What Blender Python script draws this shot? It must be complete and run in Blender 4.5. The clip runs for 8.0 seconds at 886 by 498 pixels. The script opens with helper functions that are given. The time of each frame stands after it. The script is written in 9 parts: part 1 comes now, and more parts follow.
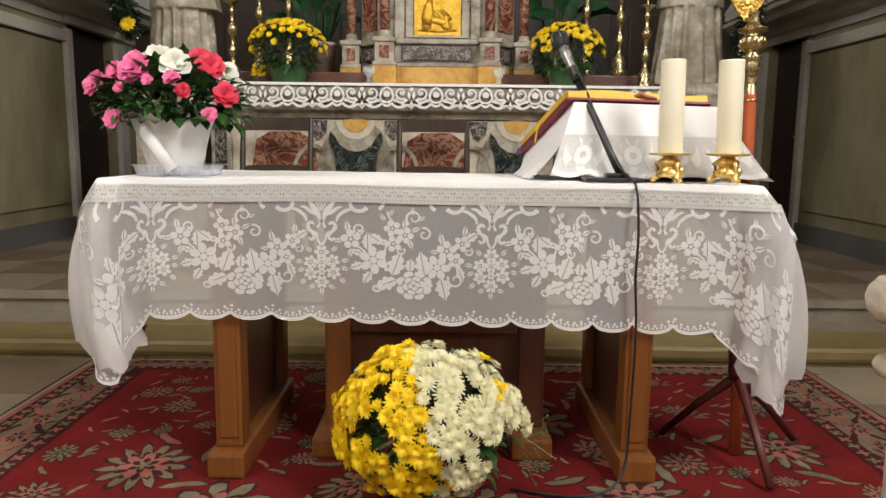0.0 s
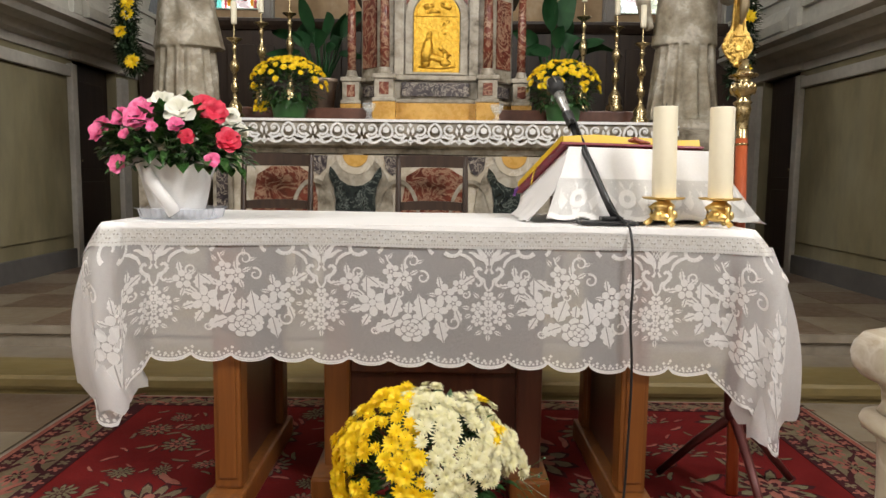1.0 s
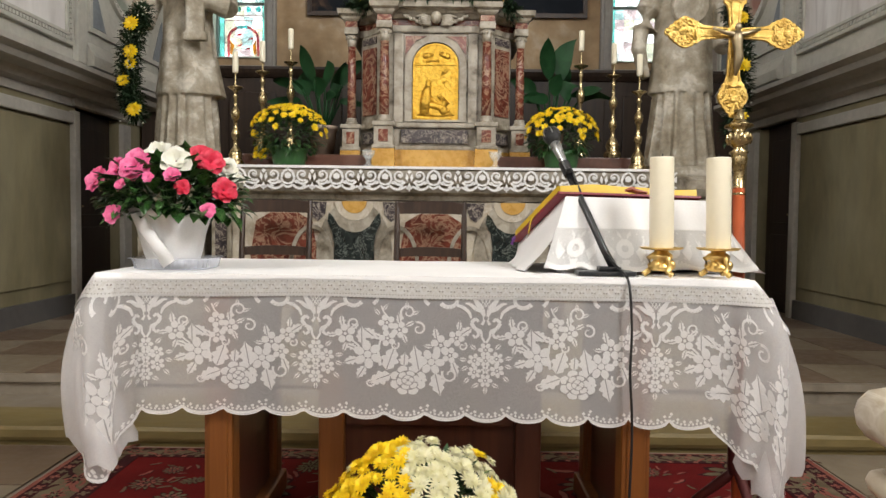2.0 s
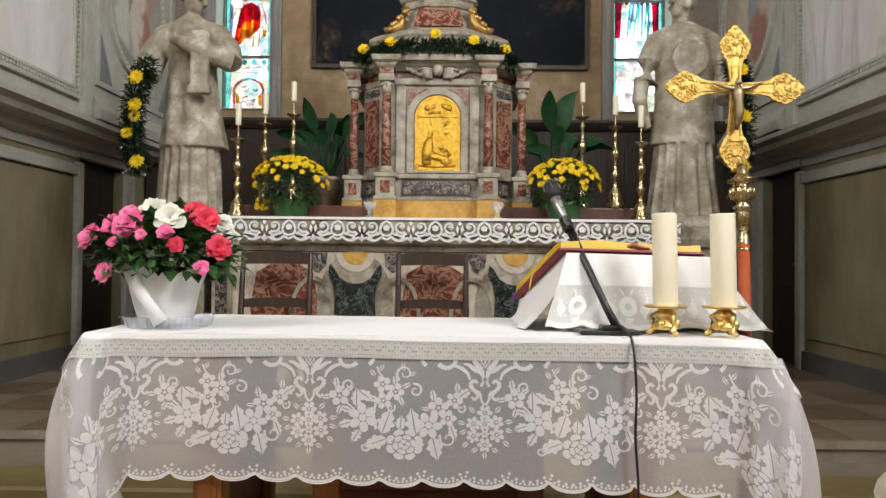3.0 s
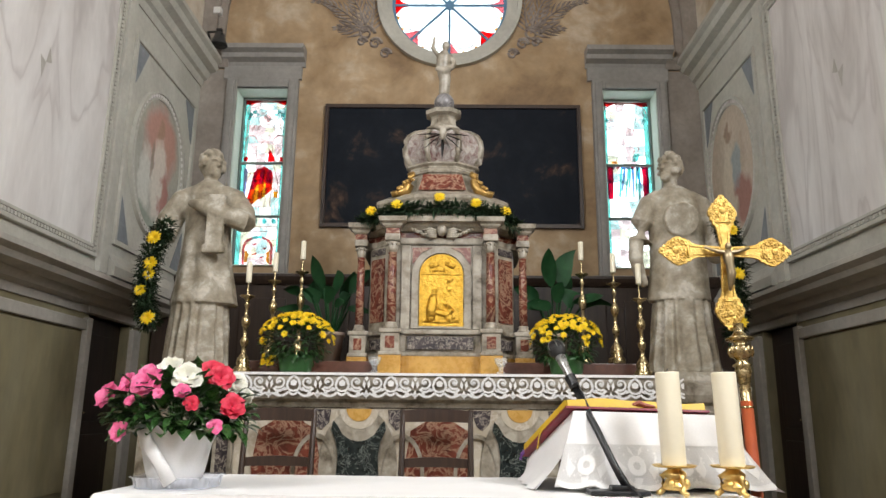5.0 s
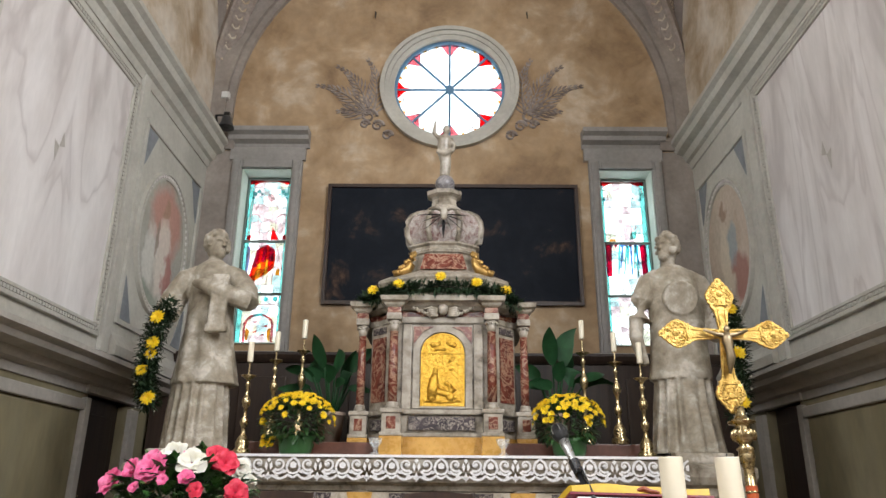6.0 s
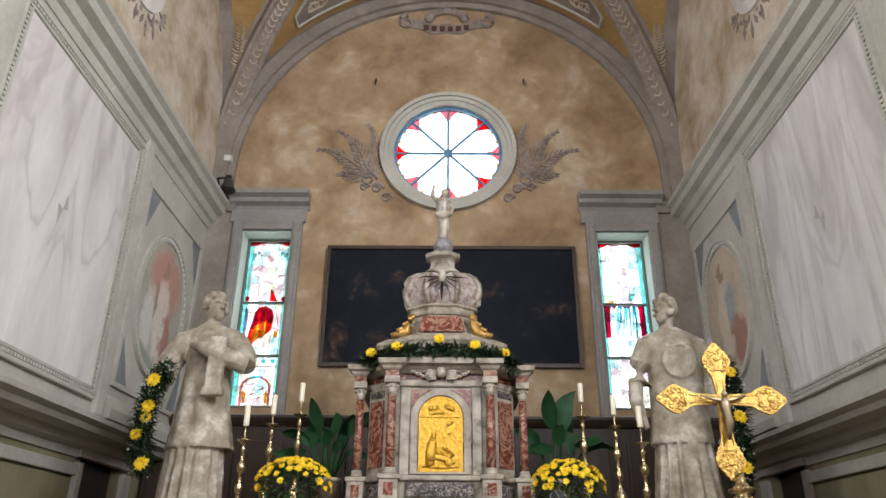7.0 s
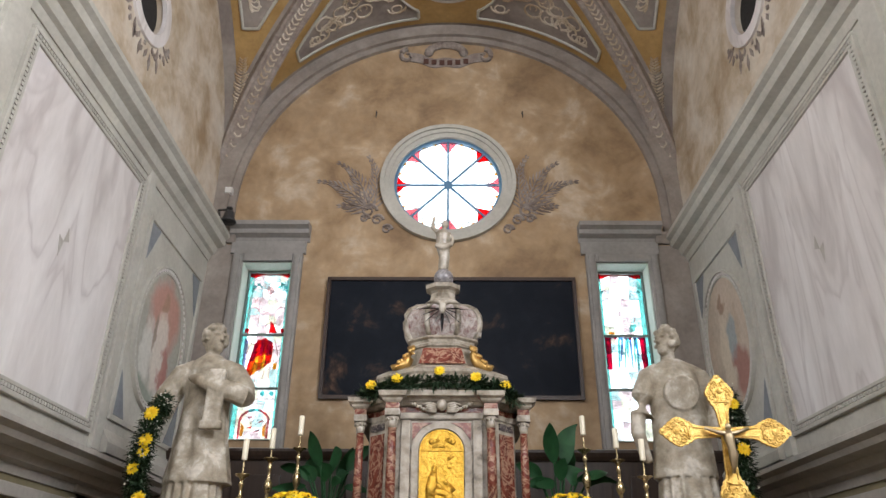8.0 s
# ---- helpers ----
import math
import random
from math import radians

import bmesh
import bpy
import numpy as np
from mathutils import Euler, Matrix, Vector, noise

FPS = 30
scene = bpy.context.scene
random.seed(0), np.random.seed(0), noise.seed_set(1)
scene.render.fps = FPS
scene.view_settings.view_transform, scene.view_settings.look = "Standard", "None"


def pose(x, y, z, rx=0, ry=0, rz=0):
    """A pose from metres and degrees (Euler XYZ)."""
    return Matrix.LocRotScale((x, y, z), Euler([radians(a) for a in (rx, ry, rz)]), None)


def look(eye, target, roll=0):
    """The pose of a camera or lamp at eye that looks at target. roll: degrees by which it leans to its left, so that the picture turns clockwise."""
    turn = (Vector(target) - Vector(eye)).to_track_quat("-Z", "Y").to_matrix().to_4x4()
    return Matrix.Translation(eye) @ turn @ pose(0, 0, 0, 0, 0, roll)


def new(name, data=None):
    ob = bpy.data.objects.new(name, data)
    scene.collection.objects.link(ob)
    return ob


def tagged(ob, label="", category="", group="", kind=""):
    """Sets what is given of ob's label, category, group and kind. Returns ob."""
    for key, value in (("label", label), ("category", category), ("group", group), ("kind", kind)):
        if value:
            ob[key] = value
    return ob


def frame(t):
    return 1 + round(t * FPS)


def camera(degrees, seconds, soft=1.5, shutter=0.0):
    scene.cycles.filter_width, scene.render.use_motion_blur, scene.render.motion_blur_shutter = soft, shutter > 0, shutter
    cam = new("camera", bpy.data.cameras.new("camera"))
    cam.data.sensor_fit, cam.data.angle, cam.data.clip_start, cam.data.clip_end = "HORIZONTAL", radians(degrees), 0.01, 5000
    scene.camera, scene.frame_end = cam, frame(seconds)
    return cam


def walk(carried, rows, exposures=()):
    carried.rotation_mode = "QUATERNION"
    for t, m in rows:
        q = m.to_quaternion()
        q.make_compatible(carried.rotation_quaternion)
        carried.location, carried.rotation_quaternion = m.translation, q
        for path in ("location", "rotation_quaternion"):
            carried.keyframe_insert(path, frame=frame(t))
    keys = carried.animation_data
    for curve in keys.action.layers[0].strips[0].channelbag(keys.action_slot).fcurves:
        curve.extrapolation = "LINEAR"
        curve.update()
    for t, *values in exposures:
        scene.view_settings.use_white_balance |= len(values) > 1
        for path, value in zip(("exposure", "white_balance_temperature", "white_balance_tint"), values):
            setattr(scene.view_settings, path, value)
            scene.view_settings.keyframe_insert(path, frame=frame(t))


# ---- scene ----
cam = camera(63.7, 8.0)
PATH = [
    (0, (0.029, 0.084, 1.072), (0.029, 2.063, 0.786), 0.7),
    (0.5, (0.031, 0.066, 1.105), (0.031, 2.049, 0.842), 0.7),
    (1, (0.033, 0.054, 1.128), (0.034, 2.043, 0.915), 0.7),
    (1.5, (0.035, 0.055, 1.14), (0.037, 2.049, 0.99), 0.7),
    (3, (0.068, 0.127, 1.186), (0.05, 2.126, 1.222), 0.6),
    (3.5, (0.051, 0.113, 1.204), (0.031, 2.108, 1.337), 0.6),
    (4, (0.036, 0.076, 1.199), (0.015, 2.061, 1.443), 0.6),
    (4.5, (0.042, 0.054, 1.193), (0.021, 2.023, 1.545), 0.6),
    (6, (0.023, -0.045, 1.214), (0.003, 1.843, 1.872), 0.5),
    (6.5, (0.032, -0.063, 1.217), (0.012, 1.792, 1.963), 0.5),
    (7, (0.029, -0.083, 1.221), (0.011, 1.744, 2.035), 0.5),
    (7.5, (0.027, -0.09, 1.224), (0.009, 1.714, 2.087), 0.5),
    (8, (0.026, -0.084, 1.223), (0.008, 1.706, 2.116), 0.4),
]
EXPOSURES = [(0, -0.34, 6750, 10), (1.5, -0.33, 6680, 10), (3, -0.39, 6500, 9), (4, -0.39, 6480, 8.5), (4.5, -0.34, 6450, 9), (6, -0.24, 6280, 12), (8, -0.21, 6200, 14)]
walk(cam, [(t, look(eye, target, roll)) for t, eye, target, roll in PATH], EXPOSURES)

# ---- exposure, sky and unseen lamps standing for nave daylight ----
world = bpy.data.worlds.new("sky")
scene.world = world
world.use_nodes = True
wn = world.node_tree
sky = wn.nodes.new("ShaderNodeTexSky")
sky.sky_type, sky.sun_disc = "NISHITA", False
sky.sun_elevation, sky.sun_rotation = radians(40), radians(180)
wn.links.new(sky.outputs[0], wn.nodes["Background"].inputs[0])
wn.nodes["Background"].inputs[1].default_value = 0.1


def area_lamp(name, eye, target, w, h, power, colour):
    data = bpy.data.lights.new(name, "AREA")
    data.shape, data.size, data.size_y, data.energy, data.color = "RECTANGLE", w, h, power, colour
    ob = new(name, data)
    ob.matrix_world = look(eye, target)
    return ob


# assumed sources out of view, placed and powered to balance walls, altar and table
area_lamp("unseen_nave_lamp", (-4.45, -1.8, 6.2), (2.5, 5.0, 5.6), 2.2, 3.0, 590, (0.99, 0.99, 0.99))
area_lamp("unseen_nave_lamp", (4.45, -1.8, 6.2), (-2.5, 5.0, 5.6), 2.2, 3.0, 990, (0.99, 0.99, 0.99))
area_lamp("unseen_rear_lamp", (0, -7.9, 5.0), (0, 4, 3.0), 3.0, 3.0, 150, (1.0, 0.98, 0.95))


# ---- materials ----
def shader(name):
    m = bpy.data.materials.new(name)
    m.use_nodes = True
    return m, m.node_tree, m.node_tree.nodes["Principled BSDF"]


def node(tree, kind, **inputs):
    n = tree.nodes.new(kind)
    for key, value in inputs.items():
        n.inputs[key.replace("_", " ")].default_value = value
    return n


def ramp(tree, fac, stops):
    r = tree.nodes.new("ShaderNodeValToRGB")
    while len(r.color_ramp.elements) < len(stops):
        r.color_ramp.elements.new(0.5)
    for e, (p, c) in zip(r.color_ramp.elements, stops):
        e.position, e.color = p, (*c, 1)
    tree.links.new(fac, r.inputs[0])
    return r.outputs[0]


def mixed(tree, fac, a, b, mode="MIX"):
    n = tree.nodes.new("ShaderNodeMix")
    n.data_type, n.blend_type = "RGBA", mode
    for socket, value in ((n.inputs[0], fac), (n.inputs[6], a), (n.inputs[7], b)):
        if isinstance(value, (int, float)):
            socket.default_value = value
        elif isinstance(value, tuple):
            socket.default_value = (*value, 1)
        else:
            tree.links.new(value, socket)
    return n.outputs[2]


def coords(tree, scale=(1, 1, 1)):
    g = tree.nodes.new("ShaderNodeNewGeometry")
    m = tree.nodes.new("ShaderNodeMapping")
    m.inputs["Scale"].default_value = scale
    tree.links.new(g.outputs["Position"], m.inputs[0])
    return m.outputs[0]


def noisy(tree, vec, scale, detail=4.0, rough=0.55, distort=0.0):
    n = node(tree, "ShaderNodeTexNoise", Scale=scale, Detail=detail, Roughness=rough, Distortion=distort)
    tree.links.new(vec, n.inputs["Vector"])
    return n.outputs[0]


def bumped(tree, bsdf, height, strength, dist=0.01):
    b = node(tree, "ShaderNodeBump", Strength=strength, Distance=dist)
    tree.links.new(height, b.inputs["Height"])
    tree.links.new(b.outputs[0], bsdf.inputs["Normal"])


def surface(name, stops, big=2.0, fine=30.0, rough=0.6, metal=0.0, bump=0.15, stretch=(1, 1, 1), wear=0.25, distort=0.3, dist=0.01, gloss=0.5):
    """A worn surface: colour stops over a broad noise, with a finer grain on top."""
    m, t, b = shader(name)
    v = coords(t, stretch)
    broad, grain = noisy(t, v, big, 5, 0.6, distort), noisy(t, v, fine, 4, 0.6)
    base = ramp(t, broad, stops)
    shade = ramp(t, grain, [(0.3, (1 - wear,) * 3), (0.7, (1, 1, 1))])
    t.links.new(mixed(t, 1.0, base, shade, "MULTIPLY"), b.inputs["Base Color"])
    r = ramp(t, grain, [(0.3, (max(rough - 0.1, 0.03),) * 3), (0.75, (min(rough + 0.1, 1),) * 3)])
    t.links.new(r, b.inputs["Roughness"])
    b.inputs["Metallic"].default_value = metal
    b.inputs["Specular IOR Level"].default_value = gloss
    if bump:
        bumped(t, b, grain, bump, dist)
    return m


def marble(name, ground, dark, vein, scale=6.0, rough=0.25, sharp=0.04, patch=0.5):
    """Polished marble: clouded ground with patches and thin bright veins."""
    m, t, b = shader(name)
    v = coords(t)
    cloud = noisy(t, v, scale, 6, 0.65, 1.2)
    base = ramp(t, cloud, [(patch - 0.12, dark), (patch + 0.1, ground)])
    line = noisy(t, v, scale * 0.8, 5, 0.6, 2.0)
    mask = ramp(t, line, [(0.5 - sharp, (0, 0, 0)), (0.5, (1, 1, 1)), (0.5 + sharp, (0, 0, 0))])
    t.links.new(mixed(t, mask, base, vein), b.inputs["Base Color"])
    b.inputs["Roughness"].default_value = rough
    bumped(t, b, noisy(t, v, 25.0), 0.06)
    return m


def wood(name, a, b_, scale=1.0, rough=0.4, axis=2):
    m, t, b = shader(name)
    s = [28.0 * scale] * 3
    s[axis] = 1.6 * scale
    v = coords(t, tuple(s))
    g = noisy(t, v, 1.0, 5, 0.6, 0.6)
    t.links.new(ramp(t, g, [(0.3, a), (0.7, b_)]), b.inputs["Base Color"])
    b.inputs["Roughness"].default_value = rough
    bumped(t, b, g, 0.12, 0.004)
    return m


def plain(name, colour, rough=0.5, metal=0.0, bump=0.08, fine=40.0):
    dark = tuple(c * 0.78 for c in colour)
    return surface(name, [(0.35, dark), (0.65, colour)], 5.0, fine, rough, metal, bump, wear=0.12)


def petal(name, inner, outer, through_=0.25):
    m, t, b = shader(name)
    v = coords(t)
    n = noisy(t, v, 55.0, 3)
    t.links.new(ramp(t, n, [(0.35, inner), (0.62, outer)]), b.inputs["Base Color"])
    b.inputs["Roughness"].default_value = 0.55
    tr = t.nodes.new("ShaderNodeBsdfTranslucent")
    tr.inputs[0].default_value = (*outer, 1)
    mx = t.nodes.new("ShaderNodeMixShader")
    mx.inputs[0].default_value = through_
    t.links.new(b.outputs[0], mx.inputs[1])
    t.links.new(tr.outputs[0], mx.inputs[2])
    t.links.new(mx.outputs[0], t.nodes["Material Output"].inputs[0])
    return m


def net(name, colour, open_, weave=900.0):
    """Thin woven net: part cloth, part gaps."""
    m, t, b = shader(name)
    v = coords(t)
    w = noisy(t, v, 3.0, 3)
    t.links.new(ramp(t, w, [(0.3, tuple(c * 0.9 for c in colour)), (0.7, colour)]), b.inputs["Base Color"])
    b.inputs["Roughness"].default_value = 0.9
    tl = t.nodes.new("ShaderNodeBsdfTranslucent")
    tl.inputs[0].default_value = (*colour, 1)
    half = t.nodes.new("ShaderNodeMixShader")
    half.inputs[0].default_value = 0.35
    t.links.new(b.outputs[0], half.inputs[1])
    t.links.new(tl.outputs[0], half.inputs[2])
    tr = t.nodes.new("ShaderNodeBsdfTransparent")
    mx = t.nodes.new("ShaderNodeMixShader")
    gap = ramp(t, noisy(t, v, 420.0, 2), [(0.35, (open_ - 0.06,) * 3), (0.65, (open_ + 0.06,) * 3)])
    t.links.new(gap, mx.inputs[0])
    t.links.new(half.outputs[0], mx.inputs[1])
    t.links.new(tr.outputs[0], mx.inputs[2])
    t.links.new(mx.outputs[0], t.nodes["Material Output"].inputs[0])
    return m


def stained(name, colour, clear=0.85):
    """Leaded coloured glass: lets tinted daylight through."""
    m, t, b = shader(name)
    v = coords(t)
    n = noisy(t, v, 9.0, 3)
    tint = ramp(t, n, [(0.3, tuple(c * 0.75 for c in colour)), (0.7, colour)])
    tr = t.nodes.new("ShaderNodeBsdfTransparent")
    t.links.new(tint, tr.inputs[0])
    b.inputs["Base Color"].default_value = (*[c * 0.4 for c in colour], 1)
    b.inputs["Roughness"].default_value = 0.2
    mx = t.nodes.new("ShaderNodeMixShader")
    mx.inputs[0].default_value = clear
    t.links.new(b.outputs[0], mx.inputs[1])
    t.links.new(tr.outputs[0], mx.inputs[2])
    t.links.new(mx.outputs[0], t.nodes["Material Output"].inputs[0])
    return m


def clear_glass(name, tint=(0.95, 0.97, 0.97), amount=0.8):
    m, t, b = shader(name)
    b.inputs["Roughness"].default_value = 0.08
    b.inputs["Base Color"].default_value = (*tint, 1)
    tr = t.nodes.new("ShaderNodeBsdfTransparent")
    tr.inputs[0].default_value = (*tint, 1)
    mx = t.nodes.new("ShaderNodeMixShader")
    mx.inputs[0].default_value = amount
    t.links.new(b.outputs[0], mx.inputs[1])
    t.links.new(tr.outputs[0], mx.inputs[2])
    t.links.new(mx.outputs[0], t.nodes["Material Output"].inputs[0])
    return m


def veined_panel(name):
    """Off-white painted marble, book-matched: broad soft slanting streaks mirrored about the panel's middle."""
    m, t, b = shader(name)
    g = t.nodes.new("ShaderNodeNewGeometry")
    sep, com = t.nodes.new("ShaderNodeSeparateXYZ"), t.nodes.new("ShaderNodeCombineXYZ")
    t.links.new(g.outputs["Position"], sep.inputs[0])
    for axis, mid in ((1, 5.08), (2, 3.83)):
        off, fold = t.nodes.new("ShaderNodeMath"), t.nodes.new("ShaderNodeMath")
        off.operation, fold.operation = "SUBTRACT", "ABSOLUTE"
        t.links.new(sep.outputs[axis], off.inputs[0])
        off.inputs[1].default_value = mid
        t.links.new(off.outputs[0], fold.inputs[0])
        t.links.new((fold if axis == 1 else off).outputs[0], com.inputs[axis])
    t.links.new(sep.outputs[0], com.inputs[0])
    mp = t.nodes.new("ShaderNodeMapping")
    mp.inputs["Rotation"].default_value, mp.inputs["Scale"].default_value = (radians(-38), 0, 0), (0.15, 1.9, 0.5)
    t.links.new(com.outputs[0], mp.inputs[0])
    streak, line, grain = noisy(t, mp.outputs[0], 1.1, 4, 0.55, 0.8), noisy(t, mp.outputs[0], 0.75, 3, 0.5, 1.0), noisy(t, mp.outputs[0], 12.0, 4)
    base = ramp(t, streak, [(0.34, (0.54, 0.505, 0.485)), (0.45, (0.67, 0.635, 0.61)), (0.56, (0.74, 0.71, 0.69)), (0.70, (0.80, 0.775, 0.755))])
    mask = ramp(t, line, [(0.455, (0, 0, 0)), (0.495, (0.62, 0.62, 0.62)), (0.505, (0.2, 0.2, 0.2)), (0.54, (0, 0, 0))])
    col = mixed(t, mask, base, (0.50, 0.455, 0.44))
    t.links.new(mixed(t, 1.0, col, ramp(t, grain, [(0.3, (0.92, 0.92, 0.92)), (0.7, (1, 1, 1))]), "MULTIPLY"), b.inputs["Base Color"])
    b.inputs["Roughness"].default_value = 0.6
    return m


M_OCHRE = surface("ochre_plaster", [(0.3, (0.24, 0.155, 0.085)), (0.45, (0.38, 0.26, 0.145)), (0.57, (0.47, 0.34, 0.205)), (0.7, (0.62, 0.52, 0.39))], 1.5, 7.0, 0.85, 0, 0.1, wear=0.2)
M_PALE = surface("pale_plaster", [(0.32, (0.36, 0.26, 0.155)), (0.45, (0.50, 0.41, 0.295)), (0.55, (0.61, 0.535, 0.43)), (0.68, (0.70, 0.65, 0.56))], 1.6, 9.0, 0.85, 0, 0.1, wear=0.15)
M_GREY = surface("grey_painted_plaster", [(0.3, (0.33, 0.31, 0.28)), (0.7, (0.45, 0.43, 0.40))], 1.6, 14.0, 0.8, 0, 0.08, wear=0.15)
M_STONE = surface("grey_green_stone", [(0.3, (0.18, 0.15, 0.078)), (0.5, (0.27, 0.232, 0.135)), (0.75, (0.345, 0.31, 0.205))], 1.2, 8.0, 0.7, 0, 0.12, stretch=(1, 1, 0.4), wear=0.25)
M_DARKSTONE = surface("dark_skirting_stone", [(0.3, (0.09, 0.085, 0.08)), (0.7, (0.15, 0.14, 0.13))], 2.0, 12.0, 0.6, 0, 0.1)
M_FRAME = surface("moulded_grey_stucco", [(0.3, (0.43, 0.415, 0.36)), (0.7, (0.56, 0.55, 0.485))], 2.0, 20.0, 0.75, 0, 0.08, wear=0.15)
M_CORNICE = surface("warm_grey_cornice", [(0.3, (0.40, 0.375, 0.33)), (0.7, (0.53, 0.50, 0.445))], 2.0, 18.0, 0.75, 0, 0.08, wear=0.18)
M_ARCH = surface("lilac_brown_arch_paint", [(0.3, (0.25, 0.215, 0.185)), (0.5, (0.31, 0.27, 0.235)), (0.7, (0.39, 0.345, 0.30))], 2.4, 18.0, 0.8, 0, 0.08, wear=0.2)
M_WINGREY = surface("window_surround_grey", [(0.3, (0.27, 0.26, 0.24)), (0.7, (0.38, 0.36, 0.34))], 2.2, 18.0, 0.8, 0, 0.08, wear=0.18)
M_PANEL = veined_panel("veined_white_panel")
M_WHITE = surface("old_white_marble", [(0.3, (0.115, 0.09, 0.06)), (0.42, (0.26, 0.225, 0.17)), (0.62, (0.44, 0.395, 0.32))], 9.0, 40.0, 0.35, 0, 0.08, wear=0.18)
M_STATUE = surface("weathered_statue_stone", [(0.30, (0.21, 0.17, 0.115)), (0.45, (0.33, 0.285, 0.21)), (0.55, (0.42, 0.375, 0.295)), (0.62, (0.58, 0.535, 0.45))], 6.5, 34.0, 0.7, 0, 0.15, wear=0.25)
M_RED = marble("red_marble", (0.17, 0.045, 0.028), (0.075, 0.018, 0.013), (0.36, 0.22, 0.145), 9.0, 0.2, 0.06, 0.46)
M_BREC = marble("dark_breccia", (0.075, 0.06, 0.062), (0.03, 0.026, 0.03), (0.40, 0.35, 0.29), 16.0, 0.2, 0.035, 0.5)
M_GREENM = marble("green_black_marble", (0.022, 0.028, 0.026), (0.010, 0.013, 0.012), (0.15, 0.17, 0.15), 12.0, 0.16, 0.025, 0.5)
M_CREAM = marble("cream_marble", (0.50, 0.44, 0.34), (0.40, 0.33, 0.24), (0.58, 0.53, 0.45), 5.0, 0.3, 0.04, 0.45)
M_YELLOW = surface("yellow_marble", [(0.3, (0.46, 0.24, 0.045)), (0.7, (0.62, 0.36, 0.09))], 6.0, 30.0, 0.3, 0, 0.05, wear=0.15)
M_GOLD = surface("gilt_bronze", [(0.3, (0.80, 0.54, 0.17)), (0.7, (0.96, 0.75, 0.34))], 12.0, 60.0, 0.40, 1.0, 0.12, wear=0.15)
M_BRASS = surface("polished_brass", [(0.3, (0.36, 0.275, 0.14)), (0.7, (0.58, 0.47, 0.27))], 14.0, 60.0, 0.3, 1.0, 0.08, wear=0.2)
M_GILTPAINT = surface("ochre_gold_paint", [(0.3, (0.34, 0.205, 0.065)), (0.7, (0.47, 0.305, 0.115))], 3.0, 18.0, 0.55, 0, 0.08, wear=0.2)
M_SILVER = plain("tarnished_silver", (0.60, 0.56, 0.50), 0.35, 1.0)
M_FLOOR = surface("worn_floor_stone", [(0.3, (0.20, 0.165, 0.125)), (0.55, (0.29, 0.245, 0.19)), (0.75, (0.38, 0.33, 0.27))], 2.4, 16.0, 0.45, 0, 0.08, wear=0.2)
M_SLAB = surface("yellow_step_stone", [(0.3, (0.16, 0.115, 0.042)), (0.55, (0.24, 0.18, 0.07)), (0.75, (0.32, 0.25, 0.12))], 3.0, 20.0, 0.45, 0, 0.1, stretch=(0.4, 1, 1), wear=0.2)
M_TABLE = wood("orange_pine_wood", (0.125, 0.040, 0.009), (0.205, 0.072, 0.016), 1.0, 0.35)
# red-brown wood with the shade under the table worked into its colour
M_TABLESHADE = wood("shaded_red_brown_wood", (0.045, 0.013, 0.007), (0.08, 0.025, 0.012), 1.0, 0.35)
M_CHAIR = wood("dark_chair_wood", (0.026, 0.014, 0.009), (0.052, 0.027, 0.016), 1.2, 0.4)
M_CHOIR = wood("black_brown_panelling", (0.022, 0.013, 0.009), (0.05, 0.03, 0.02), 0.8, 0.45)
M_POLE = wood("red_varnished_pole", (0.26, 0.045, 0.018), (0.40, 0.09, 0.03), 1.0, 0.3)
M_TRIPOD = plain("maroon_painted_iron", (0.10, 0.02, 0.018), 0.4, 0.2)
M_BLACK = plain("black_plastic", (0.012, 0.012, 0.013), 0.4)
M_DARK = plain("deep_shadow_interior", (0.02, 0.018, 0.016), 0.9)
M_LINEN = surface("white_linen", [(0.3, (0.74, 0.73, 0.72)), (0.7, (0.82, 0.81, 0.80))], 3.0, 160.0, 0.9, 0, 0.12, wear=0.06, dist=0.002)
M_LACE = surface("white_lace_thread", [(0.3, (0.76, 0.75, 0.73)), (0.7, (0.84, 0.83, 0.81))], 8.0, 240.0, 0.9, 0, 0.2, wear=0.08, dist=0.002)
M_NET = net("white_net", (0.83, 0.81, 0.80), 0.55)
M_FOLDNET = net("gathered_white_net", (0.84, 0.82, 0.82), 0.40)
M_MOTIF = net("woven_white_motif", (0.87, 0.86, 0.85), 0.10)
M_NETW = net("lace_hole_net", (0.82, 0.81, 0.79), 0.17)
M_BANDNET = net("bobbin_ground", (0.80, 0.78, 0.74), 0.08)
M_WAX = surface("ivory_wax", [(0.3, (0.78, 0.72, 0.55)), (0.7, (0.81, 0.75, 0.59))], 5.0, 60.0, 0.4, 0, 0.03, wear=0.03)
M_LEAF = surface("dark_green_leaf", [(0.3, (0.016, 0.05, 0.014)), (0.7, (0.045, 0.12, 0.03))], 20.0, 80.0, 0.4, 0, 0.1, wear=0.2)
M_AZLEAF = surface("glossy_azalea_leaf", [(0.3, (0.018, 0.060, 0.014)), (0.7, (0.060, 0.15, 0.035))], 26.0, 90.0, 0.32, 0, 0.1, wear=0.2)
M_FIR = surface("fir_green", [(0.3, (0.010, 0.030, 0.012)), (0.7, (0.028, 0.065, 0.022))], 20.0, 80.0, 0.6, 0, 0.1, wear=0.2)
M_PINK = petal("pink_petal", (0.74, 0.07, 0.24), (0.90, 0.24, 0.46))
M_CRIMSON = petal("crimson_petal", (0.60, 0.02, 0.05), (0.78, 0.05, 0.11))
